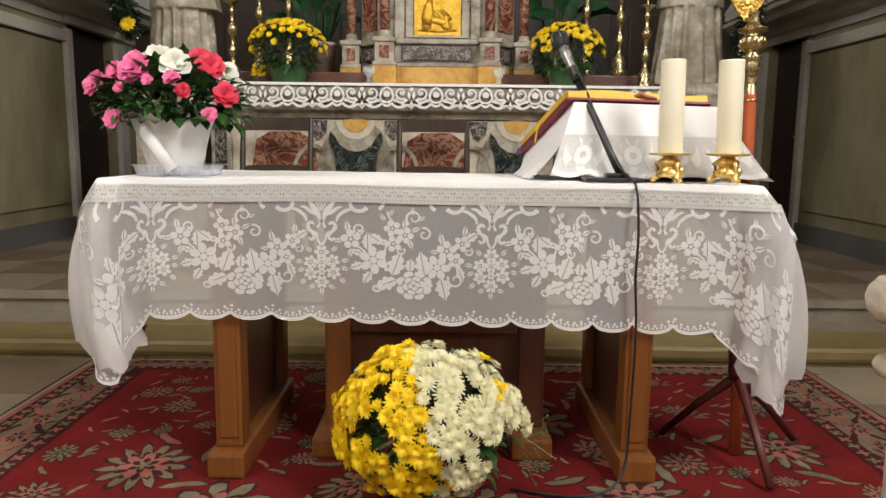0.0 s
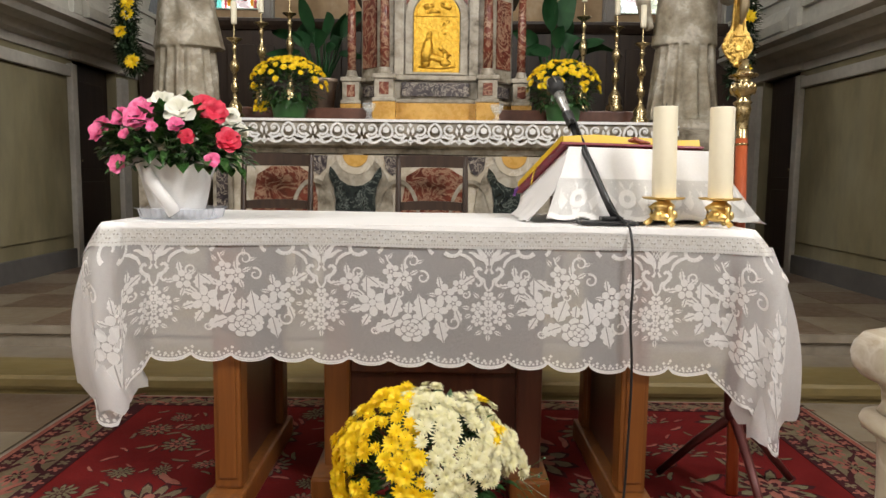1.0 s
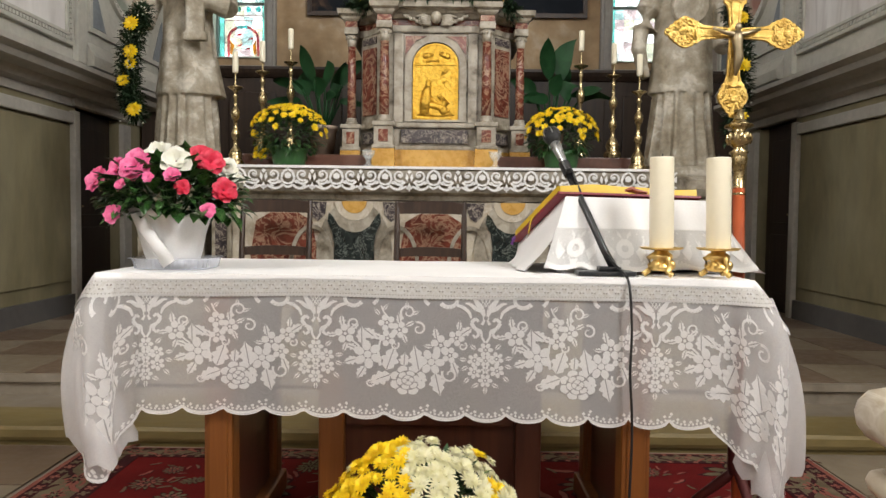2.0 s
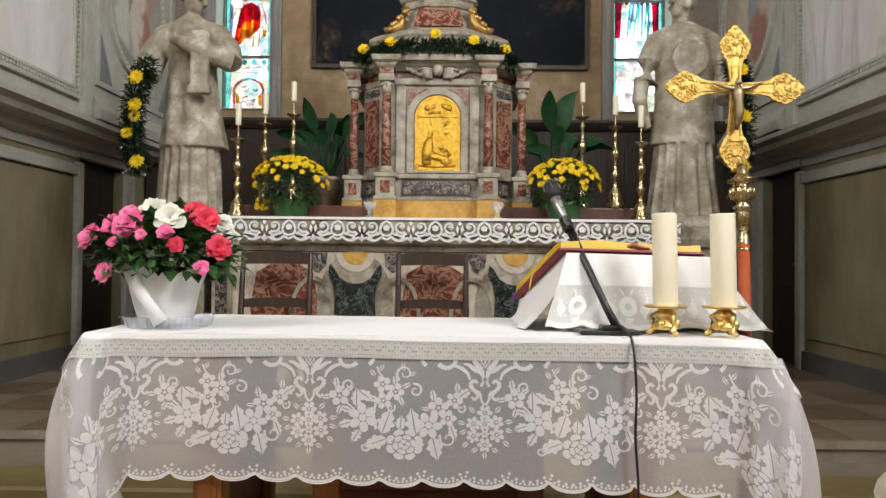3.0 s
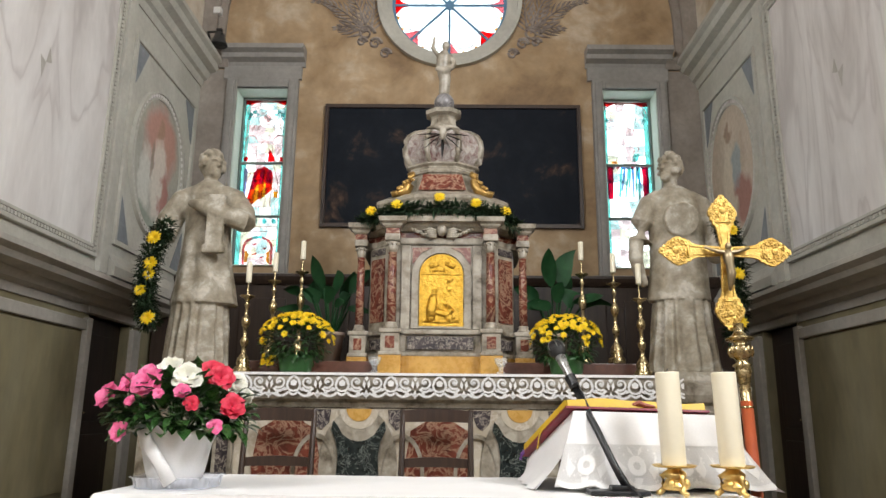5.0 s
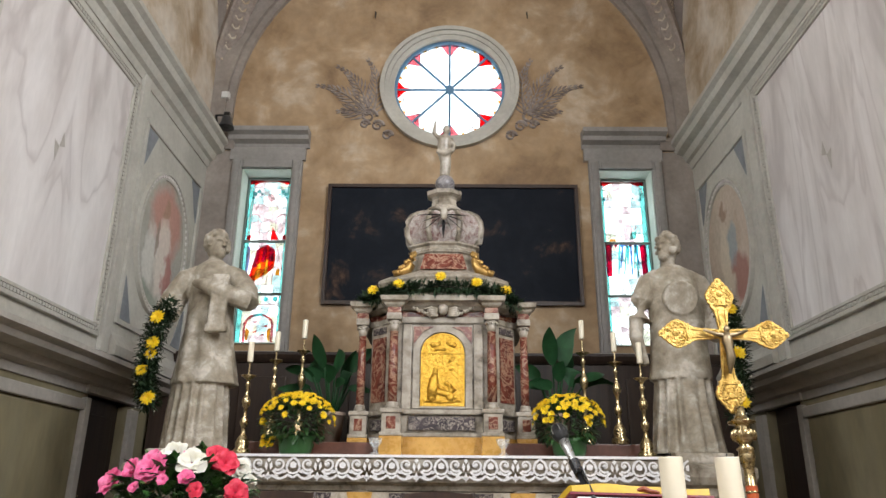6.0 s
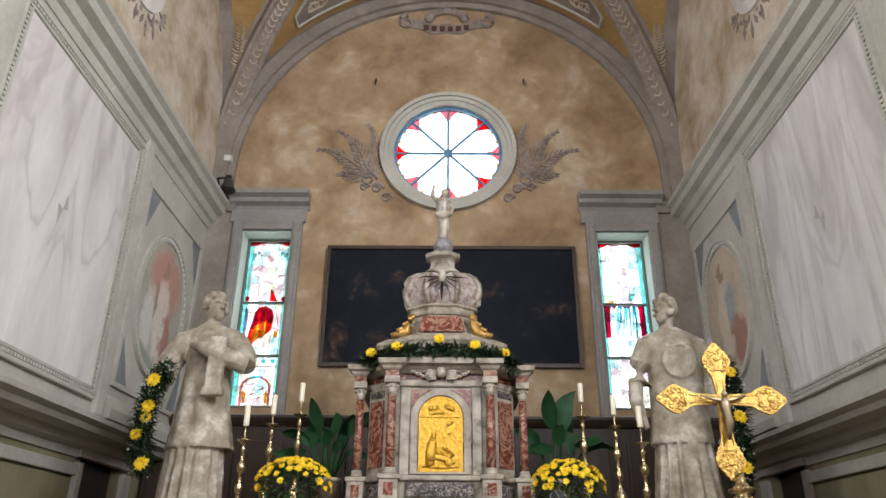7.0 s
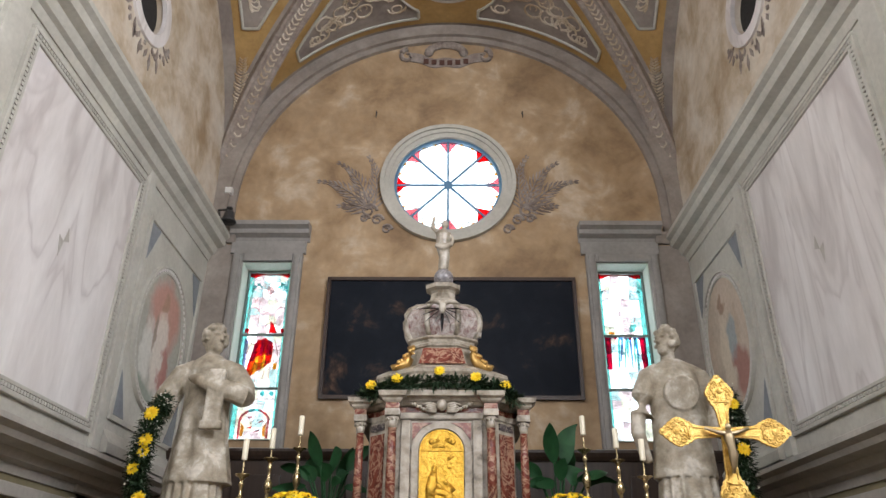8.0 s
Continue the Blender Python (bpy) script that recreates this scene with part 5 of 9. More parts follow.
def rug_leaf(cx, cy, ln, a, kind, shade=True):
    if shade and kind != "dark":
        rug_leaf(cx + 0.003, cy - 0.002, ln * 1.14, a, "dark", False)
    pts = []
    for k in range(12):
        f = k / 6
        u = (f if f <= 1 else 2 - f)
        w = math.sin(math.pi * u) * ln * 0.13 * (1 if f <= 1 else -1) * (1 + 0.35 * math.sin(9 * u))
        x, y = (u - 0.5) * ln, w + 0.12 * ln * math.sin(2.6 * u)
        pts.append((cx + x * math.cos(a) - y * math.sin(a), cy + x * math.sin(a) + y * math.cos(a)))
    flat(motifs[kind], pts, (rr.uniform(0.0084, 0.0087) if kind == "dark" else rr.uniform(0.0091, 0.0095)) + (0.0016 if cx < RX0 + 0.31 or cx > RX1 - 0.31 or cy > RY1 - 0.14 or cy < RY0 + 0.31 else 0))


spots = []
for k in range(1600):
    x, y = rr.uniform(RX0 + 0.38, RX1 - 0.38), rr.uniform(RY0 + 0.4, RY1 - 0.22)
    r = rr.choice((0.17, 0.145)) if k < 60 else rr.choice((0.09, 0.075, 0.06)) if k < 420 else rr.choice((0.05, 0.03, 0.022))
    if all((x - a) ** 2 + (y - b) ** 2 > (r * 1.18 + c * 1.18 + 0.004) ** 2 for a, b, c in spots):
        spots.append((x, y, r))
        if r > 0.045:
            rug_flower(x, y, r)
            for j in range(3):
                a = rr.uniform(0, 6.28)
                rug_leaf(x + math.cos(a) * r * 1.35, y + math.sin(a) * r * 1.35, r * 0.9, a + 0.8, rr.choice(("olive", "beige", "rose")))
        else:
            rug_leaf(x, y, r * 2.6, rr.uniform(0, 6.28), rr.choice(("beige", "olive", "beige", "rose")))
for along in range(4):
    length = (RX1 - RX0) if along < 2 else (RY1 - RY0)
    n = int(length / 0.17)
    for k in range(n):
        f = (k + 0.5) / n * length
        o = 0.16
        p = {0: (RX0 + f, RY0 + o), 1: (RX0 + f, RY1 - o * 0.45), 2: (RX0 + o, RY0 + f), 3: (RX1 - o, RY0 + f)}[along]
        sq = 0.5 if along == 1 else 1.0
        flat(motifs["rose"], petal_shape(8, 0.035 * sq, 0.082 * sq, p[0], p[1], 0 if along < 2 else 1.57, 0.62), 0.0108)
        flat(motifs["dark"], petal_shape(7, 0.022 * sq, 0.052 * sq, p[0], p[1], 0 if along < 2 else 1.57, 0.6), 0.0115)
        flat(motifs["olive"], petal_shape(6, 0.010, 0.03 * sq, p[0], p[1], 0 if along < 2 else 1.57, 0.6), 0.012)
        q = (p[0] + 0.085, p[1]) if along < 2 else (p[0], p[1] + 0.085)
        for h in (-1, 1):
            for g in (0.25, 0.7):
                w_ = 0.046 * h * (0.45 if along == 1 else 1)
                e_ = (p[0] + 0.17 * g - 0.085, p[1] + w_) if along < 2 else (p[0] + w_, p[1] + 0.17 * g - 0.085)
                rug_leaf(e_[0], e_[1], 0.07 * (0.6 if along == 1 else 1), rr.uniform(0, 6.28), rr.choice(("dark", "dark", "rose", "olive")), False)
            off = 0.05 * h * (0.45 if along == 1 else 1)
            qq = (q[0], q[1] + off) if along < 2 else (q[0] + off, q[1])
            rug_leaf(qq[0], qq[1], 0.12 * (0.6 if along == 1 else 1), (0 if along < 2 else 1.57) + 0.6 * h * (1 if k % 2 else -1), "dark" if (k + h) % 3 else "rose")
    for o, st in ((0.055, 0.06), (0.268, 0.06)):
        for k in range(int(length / st)):
            f = (k + 0.5) * st
            if along in (0, 1) and not o < f < length - o or along in (2, 3) and not o < f < length - o:
                continue
            p = {0: (RX0 + f, RY0 + o), 1: (RX0 + f, RY1 - o * 0.45), 2: (RX0 + o, RY0 + f), 3: (RX1 - o, RY0 + f)}[along]
            flat(motifs["beige" if k % 2 else "rose"], petal_shape(4, 0.008, 0.026 * (0.6 if along == 1 else 1), p[0], p[1], 0.3 * k), 0.0106)
for kind, mat_ in (("beige", M_RUGBEIGE), ("olive", M_RUGOLIVE), ("dark", M_RUGDARK), ("rose", M_RUGROSE)):
    bmesh.ops.recalc_face_normals(motifs[kind], faces=motifs[kind].faces)
    for f in motifs[kind].faces:
        if f.normal.z < 0:
            f.normal_flip()
    tagged(part("woven_motif", motifs[kind], mat_, rug), kind="stuff")

# altar table: two trestle sides and a panelled centre
T0, T1, TX0, TX1, TZ = 2.28, 3.00, -1.01, 0.985, 0.955
RUGZ = 0.010
table = thing("altar_table", (0, 2.6, 0), "orange-brown wooden altar table with panelled trestle sides on the rug", "table")
part("tabletop", box(B(), TX0, TX1, T0, T1, TZ - 0.04, TZ, 0.006), M_TABLE, table)
for s, xc in ((-1, -0.655), (1, 0.657)):
    for yy in (T0 + 0.0, T1 - 0.12):
        bm = box(B(), xc - 0.045, xc + 0.045, yy, yy + 0.09, RUGZ + 0.085, TZ - 0.04, 0.012)
        box(bm, xc - 0.03, xc + 0.03, yy - 0.006, yy + 0.05, RUGZ + 0.12, TZ - 0.06, 0.006)
        part("leg", bm, M_TABLE, table)
    part("side_panel", box(B(), xc - 0.015, xc + 0.015, T0 + 0.09, T1 - 0.12, RUGZ + 0.09, TZ - 0.04), M_TABLESHADE, table, "red-brown side panel, darkened for the table's shade")
    part("plinth", box(B(), xc - 0.06, xc + 0.06, T0 - 0.05, T1 - 0.0, RUGZ, RUGZ + 0.085, 0.012), M_TABLE, table)
    part("top_rail", box(B(), xc - 0.05, xc + 0.05, T0 + 0.02, T1 - 0.05, TZ - 0.10, TZ - 0.041, 0.005), M_TABLE, table)
# right post and centre panel take the darker wood, shade put in as colour
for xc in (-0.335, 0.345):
    part("centre_post", box(B(), xc - 0.045, xc + 0.045, 2.50, 2.60, RUGZ + 0.07, TZ - 0.04, 0.01), M_TABLE if xc < 0 else M_TABLESHADE, table)
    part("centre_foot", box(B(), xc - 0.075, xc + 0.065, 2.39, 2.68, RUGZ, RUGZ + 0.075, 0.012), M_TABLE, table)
part("centre_panel", box(B(), -0.29, 0.30, 2.54, 2.57, 0.16, TZ - 0.041), M_TABLESHADE, table, "red-brown centre panel, darkened for the table's shade")
part("centre_rail", box(B(), -0.29, 0.30, 2.52, 2.585, 0.42, 0.50, 0.006), M_TABLESHADE, table)
part("centre_stile", box(B(), -0.012, 0.018, 2.522, 2.587, 0.501, TZ - 0.05, 0.004), M_TABLESHADE, table)

# long net cloth: hangs in front and at the ends, with drawn-out corners
CL, CR, CF, CB = -1.075, 1.065, 2.255, 3.03
CT = TZ + 0.004


def drape_path(n=240):
    """Plan points round the table's front from the left end to the right end, with hem height and flare."""
    out = []
    key = [(-1.06, 3.02, 0.55), (-1.07, 2.75, 0.56), (-1.08, 2.52, 0.55), (-1.088, 2.37, 0.49), (-1.08, 2.25, 0.44), (-1.04, 2.195, 0.39), (-0.97, 2.185, 0.335), (-0.958, 2.21, 0.40), (-0.945, 2.245, 0.465),
           (-0.915, 2.262, 0.50), (-0.88, 2.258, 0.53), (-0.78, 2.255, 0.537), (-0.5, 2.255, 0.535), (0.0, 2.255, 0.525), (0.5, 2.255, 0.513), (0.78, 2.255, 0.505), (0.86, 2.25, 0.50), (0.93, 2.235, 0.46), (0.985, 2.20, 0.40),
           (1.03, 2.175, 0.34), (1.078, 2.185, 0.275), (1.085, 2.24, 0.33), (1.082, 2.37, 0.43), (1.078, 2.55, 0.50), (1.075, 2.75, 0.52), (1.06, 3.02, 0.52)]
    pts = [Vector(k) for k in key]
    for k in range(len(pts) - 1):
        p0, p1, p2, p3 = pts[max(k - 1, 0)], pts[k], pts[k + 1], pts[min(k + 2, len(pts) - 1)]
        m = max(3, int((p2 - p1).length / 0.012))
        for j in range(m):
            f = j / m
            out.append(0.5 * ((2 * p1) + (p2 - p0) * f + (2 * p0 - 5 * p1 + 4 * p2 - p3) * f * f + (3 * p1 - p0 - 3 * p2 + p3) * f ** 3))
    out.append(pts[-1])
    return out


DRAPE = drape_path()
ARC = [0.0]
for a, b in zip(DRAPE, DRAPE[1:]):
    ARC.append(ARC[-1] + math.hypot(b.x - a.x, b.y - a.y))


def edge_point(p):
    """Where the cloth leaves the table's edge above plan point p."""
    return Vector((min(max(p.x, TX0 - 0.012), TX1 + 0.012), min(max(p.y, T0 - 0.012), T1), 0))


def drape_at(s, f):
    """Point of the net at arc length s and drop f (0 at the table edge, 1 at the hem)."""
    k = min(max(int(np.searchsorted(ARC, s)) - 1, 0), len(DRAPE) - 2)
    w = (s - ARC[k]) / max(ARC[k + 1] - ARC[k], 1e-6)
    p = DRAPE[k].lerp(DRAPE[k + 1], w)
    hem = p.z + 0.022
    e = edge_point(p)
    end = min(max((abs(p.x) - 0.86) / 0.14, 0.0), 1.0)           # 1 round the corners and along the ends
    g = min(f * (1.5 + 3.0 * end), 1.0) ** 0.8
    x, y = e.x + (p.x - e.x) * g, e.y + (p.y - e.y) * g
    ripple = 0.006 * math.sin(s * 9.0 + 1.0) * f + 0.003 * math.sin(s * 23.0) * f
    pleat = 0.011 * end * math.sin(s * 62.0 + 0.8) * min(f * 1.6, 1.0)
    return Vector((x + pleat * 0.7, y + ripple + pleat, CT + (hem - CT) * f))


S_FRONT0 = ARC[min(range(len(DRAPE)), key=lambda k: abs(DRAPE[k].x + 0.80) + abs(DRAPE[k].y - 2.255))] - 0.0
S_ZERO = S_FRONT0 + 0.80                      # arc length where x = 0 on the front
SCALLOP = 0.1255


def hem_wave(s):
    """Scalloped hem: extra drop at arc length s."""
    u = ((s - S_ZERO) / SCALLOP + 0.03) % 1.0
    return 0.030 * math.sqrt(max(1 - (2 * u - 1) ** 2, 0.0))


cloth = thing("lace_tablecloth", (0, 2.6, 0.5), "white net tablecloth with woven flower garlands and a scalloped hem", "tablecloth")
bm = B()
cols = []
S_ALL = ARC[-1]
NS, NF = int(S_ALL / 0.0126), 14
for i in range(NS + 1):
    s = S_ALL * i / NS
    col = []
    for j in range(NF + 1):
        f = j / NF
        p = drape_at(s, f)
        if j >= NF - 1:
            p.z -= hem_wave(s) * (1 if j == NF else 0.5)
        col.append(bm.verts.new(p))
    cols.append(col)
for a, b in zip(cols, cols[1:]):
    for j in range(NF):
        bm.faces.new((a[j], a[j + 1], b[j + 1], b[j]))
part("net", bm, M_NET, cloth, "thin see-through net", smooth=True)
bm = B()
tube(bm, [drape_at(S_ALL * i / NS, 1.0) - Vector((0, 0.001, hem_wave(S_ALL * i / NS))) for i in range(NS + 1)], 0.0019, 5)
part("hem_cord", bm, M_LACE, cloth, "white hem edging")

# the spare cloth of the corners, gathered into hanging folds
for s, tx, ty, tz in ((-1, -1.0, 2.225, 0.385), (1, 1.055, 2.225, 0.315)):
    bm = B()
    prev = None
    top_p = Vector((s * 1.03, 2.262, CT - 0.05))
    for k in range(33):
        a = 2 * math.pi * k / 32
        w = 0.08 + 0.028 * math.sin(3 * a + s)
        low_p = Vector((tx + w * math.cos(a) * 1.1, ty + 0.02 + w * 0.8 * math.sin(a), tz + 0.10 * (0.5 + 0.5 * math.sin(a + 0.4 * s)) + 0.012 * math.sin(8 * a)))
        col = []
        for j in range(13):
            f = j / 12
            p = top_p.lerp(low_p, f) + Vector((s * 0.035 * math.sin(math.pi * f), -0.01 * math.sin(math.pi * f), 0))
            r = 0.25 + 0.75 * f
            p += Vector((math.cos(a) * 0.03 * (1 - f), math.sin(a) * 0.012 * (1 - f), 0))
            col.append(bm.verts.new(p))
        if prev:
            for j in range(12):
                bm.faces.new((prev[j], prev[j + 1], col[j + 1], col[j]))
        prev = col
    part("corner_fold", bm, M_FOLDNET, cloth, "gathered corner fold of the net", smooth=True)

# woven motifs on the net: (u, v) in metres along the front and down from the table edge
lace = B()


def drop_to(s, v):
    f = v / 0.43
    p = drape_at(s, f)
    k = min(max(int(np.searchsorted(ARC, s)) - 1, 0), len(DRAPE) - 2)
    d = Vector((DRAPE[k + 1].x - DRAPE[k].x, DRAPE[k + 1].y - DRAPE[k].y, 0)).normalized()
    return p + Vector((d.y, -d.x, 0)) * 0.0025


def stitched(pts):
    vs = [lace.verts.new(drop_to(S_ZERO + u, v)) for u, v in pts]
    try:
        lace.faces.new(vs)
    except ValueError:
        pass


def ribbon(pts, w):
    for k in range(len(pts) - 1):
        (a, b), (c, d) = pts[k], pts[k + 1]
        ln = math.hypot(c - a, d - b) or 1e-6
        w0, w1 = (w[k], w[k + 1]) if isinstance(w, list) else (w, w)
        nx, ny = -(d - b) / ln, (c - a) / ln
        stitched([(a + nx * w0, b + ny * w0), (c + nx * w1, d + ny * w1), (c - nx * w1, d - ny * w1), (a - nx * w0, b - ny * w0)])


def dot(u, v, r, n=7):
    stitched([(u + r * math.cos(2 * math.pi * k / n), v + r * math.sin(2 * math.pi * k / n)) for k in range(n)])


def lace_flower(u, v, r, n=5, a0=0.3):
    """Separate rounded petals round a small eye."""
    for k in range(n):
        a = a0 + 2 * math.pi * k / n
        ring = []
        for j in range(10):
            b = 2 * math.pi * j / 10
            along, across = r * (0.62 + 0.37 * math.cos(b)), r * (0.36 if n < 6 else 0.29) * math.sin(b)
            ring.append((u + along * math.cos(a) - across * math.sin(a), v + along * math.sin(a) + across * math.cos(a)))
        stitched(ring)
    dot(u, v, r * 0.17, 6)


def lace_leaf(u, v, ln, a, fat=0.30):
    for q in (-1, 1):
        side = []
        for k in range(17):
            f = k / 16
            w = math.sin(math.pi * f ** 0.8) * fat * 0.80 * ln * (0.70 + 0.50 * abs(math.sin(f * 11)))
            side.append((u + f * ln * math.cos(a) - q * w * math.sin(a), v + f * ln * math.sin(a) + q * w * math.cos(a)))
        mid = [(u + f * ln * math.cos(a) - q * 0.0015 * math.sin(a), v + f * ln * math.sin(a) + q * 0.0015 * math.cos(a)) for f in [k / 16 for k in range(17)]]
        for k in range(16):
            stitched([mid[k], mid[k + 1], side[k + 1], side[k]])


def lace_scroll(u, v, r, a0, turns, q=1, w=0.0045):
    pts = []
    for k in range(18):
        f = k / 17
        a = a0 + q * f * turns * 2 * math.pi
        rr_ = r * (1 - 0.75 * f)
        pts.append((u + rr_ * math.cos(a), v + rr_ * math.sin(a)))
    ribbon(pts, [w * (1.1 - 0.5 * k / 17) for k in range(18)])


def big_rose(u, v, r):
    """Full rose: three rings of broad petals with thin gaps between them."""
    for r0, r1, n, turn in ((0.66, 1.0, 8, 0.0), (0.36, 0.62, 6, 0.3), (0.08, 0.32, 4, 0.6)):
        for k in range(n):
            a0, a1 = turn + 2 * math.pi * (k + 0.06) / n, turn + 2 * math.pi * (k + 0.94) / n
            arc = [a0 + (a1 - a0) * j / 6 for j in range(7)]
            outer = [(u + r * r1 * (0.88 + 0.14 * math.sin(math.pi * j / 6)) * math.cos(a), v + 0.86 * r * r1 * (0.88 + 0.14 * math.sin(math.pi * j / 6)) * math.sin(a)) for j, a in enumerate(arc)]
            inner = [(u + r * r0 * math.cos(a), v + 0.86 * r * r0 * math.sin(a)) for a in arc]
            for j in range(6):
                stitched([inner[j], inner[j + 1], outer[j + 1], outer[j]])


def urn(c):
    """Feathered urn with its lyre scrolls, side scrolls and the hanging bunch of blossom below."""
    for q in (-1, 1):
        ribbon([(c + q * 0.005, 0.122), (c + q * 0.012, 0.10), (c + q * 0.026, 0.08), (c + q * 0.042, 0.058)], [0.004, 0.009, 0.008, 0.003])
        ribbon([(c + q * 0.010, 0.108), (c + q * 0.03, 0.098), (c + q * 0.05, 0.082), (c + q * 0.064, 0.08)], [0.003, 0.007, 0.005, 0.002])
        ribbon([(c + q * 0.006, 0.127), (c + q * 0.010, 0.127)], 0.004)
        ribbon([(c + q * 0.004, 0.132), (c + q * 0.012, 0.148)], [0.003, 0.005])
        ribbon([(c + q * 0.014, 0.168), (c + q * 0.034, 0.160), (c + q * 0.045, 0.142), (c + q * 0.032, 0.128), (c + q * 0.022, 0.138)], [0.004, 0.006, 0.006, 0.005, 0.004])
        ribbon([(c + q * 0.030, 0.160), (c + q * 0.020, 0.178), (c + q * 0.032, 0.190), (c + q * 0.040, 0.180)], [0.005, 0.005, 0.004, 0.003])
        ribbon([(c + q * 0.002, 0.205), (c + q * 0.012, 0.188), (c + q * 0.014, 0.168)], 0.0035)
        ribbon([(c + q * 0.045, 0.128), (c + q * 0.052, 0.108), (c + q * 0.072, 0.092), (c + q * 0.092, 0.086)], [0.003, 0.005, 0.006, 0.004])
        lace_scroll(c + q * 0.110, 0.064, 0.034, 0.5 if q > 0 else 2.6, 0.85, q, 0.0065)
        lace_scroll(c + q * 0.165, 0.058, 0.030, 1.2 if q > 0 else 1.9, 0.75, -q, 0.0055)
        for k in range(3):
            ribbon([(c - q * 0.022 + q * 0.014 * k, 0.060), (c + q * 0.004 + q * 0.006 * k, 0.092)], 0.0012)
    for a, b, r in ((0.0, 0.228, 0.022), (0.0, 0.262, 0.019), (-0.034, 0.262, 0.021), (0.034, 0.256, 0.021), (-0.034, 0.300, 0.020), (0.036, 0.294, 0.022), (0.0, 0.326, 0.021), (0.0, 0.292, 0.013)):
        lace_flower(c + a, b, r * 1.1, 6, a * 40)
    for a, b, ang in ((-0.030, 0.228, 3.9), (0.030, 0.226, -0.8), (-0.058, 0.262, 3.3), (0.060, 0.256, -0.2), (-0.054, 0.282, 2.6), (0.060, 0.276, 0.4), (-0.050, 0.318, 2.3), (0.056, 0.312, 0.8), (-0.020, 0.336, 2.6), (0.020, 0.336, 0.5), (0.0, 0.346, 1.57)):
        lace_leaf(c + a, b, 0.026, ang, 0.32)


def swag(c):
    """The flower swag that hangs from one urn at c to the next, 0.523 m on, with the rose at its lowest and a spray above."""
    for a, b, r in ((0.090, 0.184, 0.027), (0.385, 0.216, 0.027), (0.413, 0.248, 0.022), (0.432, 0.192, 0.022)):
        lace_flower(c + a, b, r * 1.22, 5, a * 9)
    for a, b, r in ((0.160, 0.250, 0.040), (0.356, 0.270, 0.036)):
        lace_flower(c + a, b, r * 1.18, 6, a * 9)
        dot(c + a, b, r * 0.30, 8)
    big_rose(c + 0.285, 0.330, 0.056)
    # leaves: root, length, direction, breadth
    for a, b, ln, ang, fat in ((0.082, 0.160, 0.034, -1.7, 0.30), (0.066, 0.186, 0.030, 3.0, 0.28), (0.108, 0.170, 0.030, -0.7, 0.28), (0.095, 0.212, 0.030, 1.9, 0.30), (0.142, 0.216, 0.050, -1.6, 0.34), (0.126, 0.232, 0.034, 3.5, 0.32),
                               (0.128, 0.264, 0.040, 2.8, 0.36), (0.152, 0.288, 0.042, 2.1, 0.36), (0.218, 0.298, 0.072, -1.25, 0.36), (0.232, 0.312, 0.066, 2.75, 0.34), (0.200, 0.322, 0.036, 2.4, 0.3), (0.272, 0.284, 0.038, -1.5, 0.44),
                               (0.318, 0.298, 0.072, -1.75, 0.34), (0.330, 0.306, 0.044, 1.7, 0.34), (0.368, 0.306, 0.066, 1.35, 0.36), (0.372, 0.196, 0.034, -1.75, 0.30), (0.360, 0.222, 0.026, 3.3, 0.28), (0.445, 0.182, 0.040, -0.6, 0.36),
                               (0.440, 0.168, 0.030, -1.5, 0.3), (0.420, 0.268, 0.044, 1.2, 0.30), (0.186, 0.196, 0.046, -2.5, 0.36), (0.205, 0.200, 0.034, 3.7, 0.30), (0.258, 0.150, 0.032, -1.7, 0.28), (0.276, 0.156, 0.030, -0.5, 0.26),
                               (0.268, 0.182, 0.030, 1.2, 0.28), (0.196, 0.122, 0.026, -2.2, 0.26), (0.206, 0.106, 0.024, -0.9, 0.26), (0.280, 0.104, 0.026, -1.6, 0.26), (0.295, 0.118, 0.024, -0.4, 0.26)):
        lace_leaf(c + a, b, ln * 1.14, ang, fat)
    for a, b, r in ((0.218, 0.146, 0.022), (0.257, 0.168, 0.022), (0.221, 0.196, 0.022)):
        lace_flower(c + a, b, r * 1.25, 5, a * 20)
    ribbon([(c + 0.200, 0.285), (c + 0.192, 0.240), (c + 0.198, 0.205), (c + 0.218, 0.180)], [0.005, 0.004, 0.003, 0.002])
    ribbon([(c + 0.226, 0.132), (c + 0.208, 0.112), (c + 0.200, 0.092)], 0.0025)
    ribbon([(c + 0.110, 0.204), (c + 0.135, 0.225)], 0.003)
    for a, b, r, a0, t, q, w in ((0.116, 0.150, 0.018, 2.4, 1.1, 1, 0.0032), (0.168, 0.340, 0.018, 5.4, 1.0, 1, 0.0035), (0.284, 0.112, 0.026, 2.2, 1.2, 1, 0.0034), (0.316, 0.164, 0.022, -1.9, 1.1, 1, 0.0034), (0.243, 0.218, 0.014, 5.6, 1.1, 1, 0.0028),
                                 (0.414, 0.310, 0.026, 3.6, 1.1, -1, 0.0036), (0.452, 0.218, 0.014, -1.0, 1.1, 1, 0.003)):
        lace_scroll(c + a, b, r, a0, t, q, w)


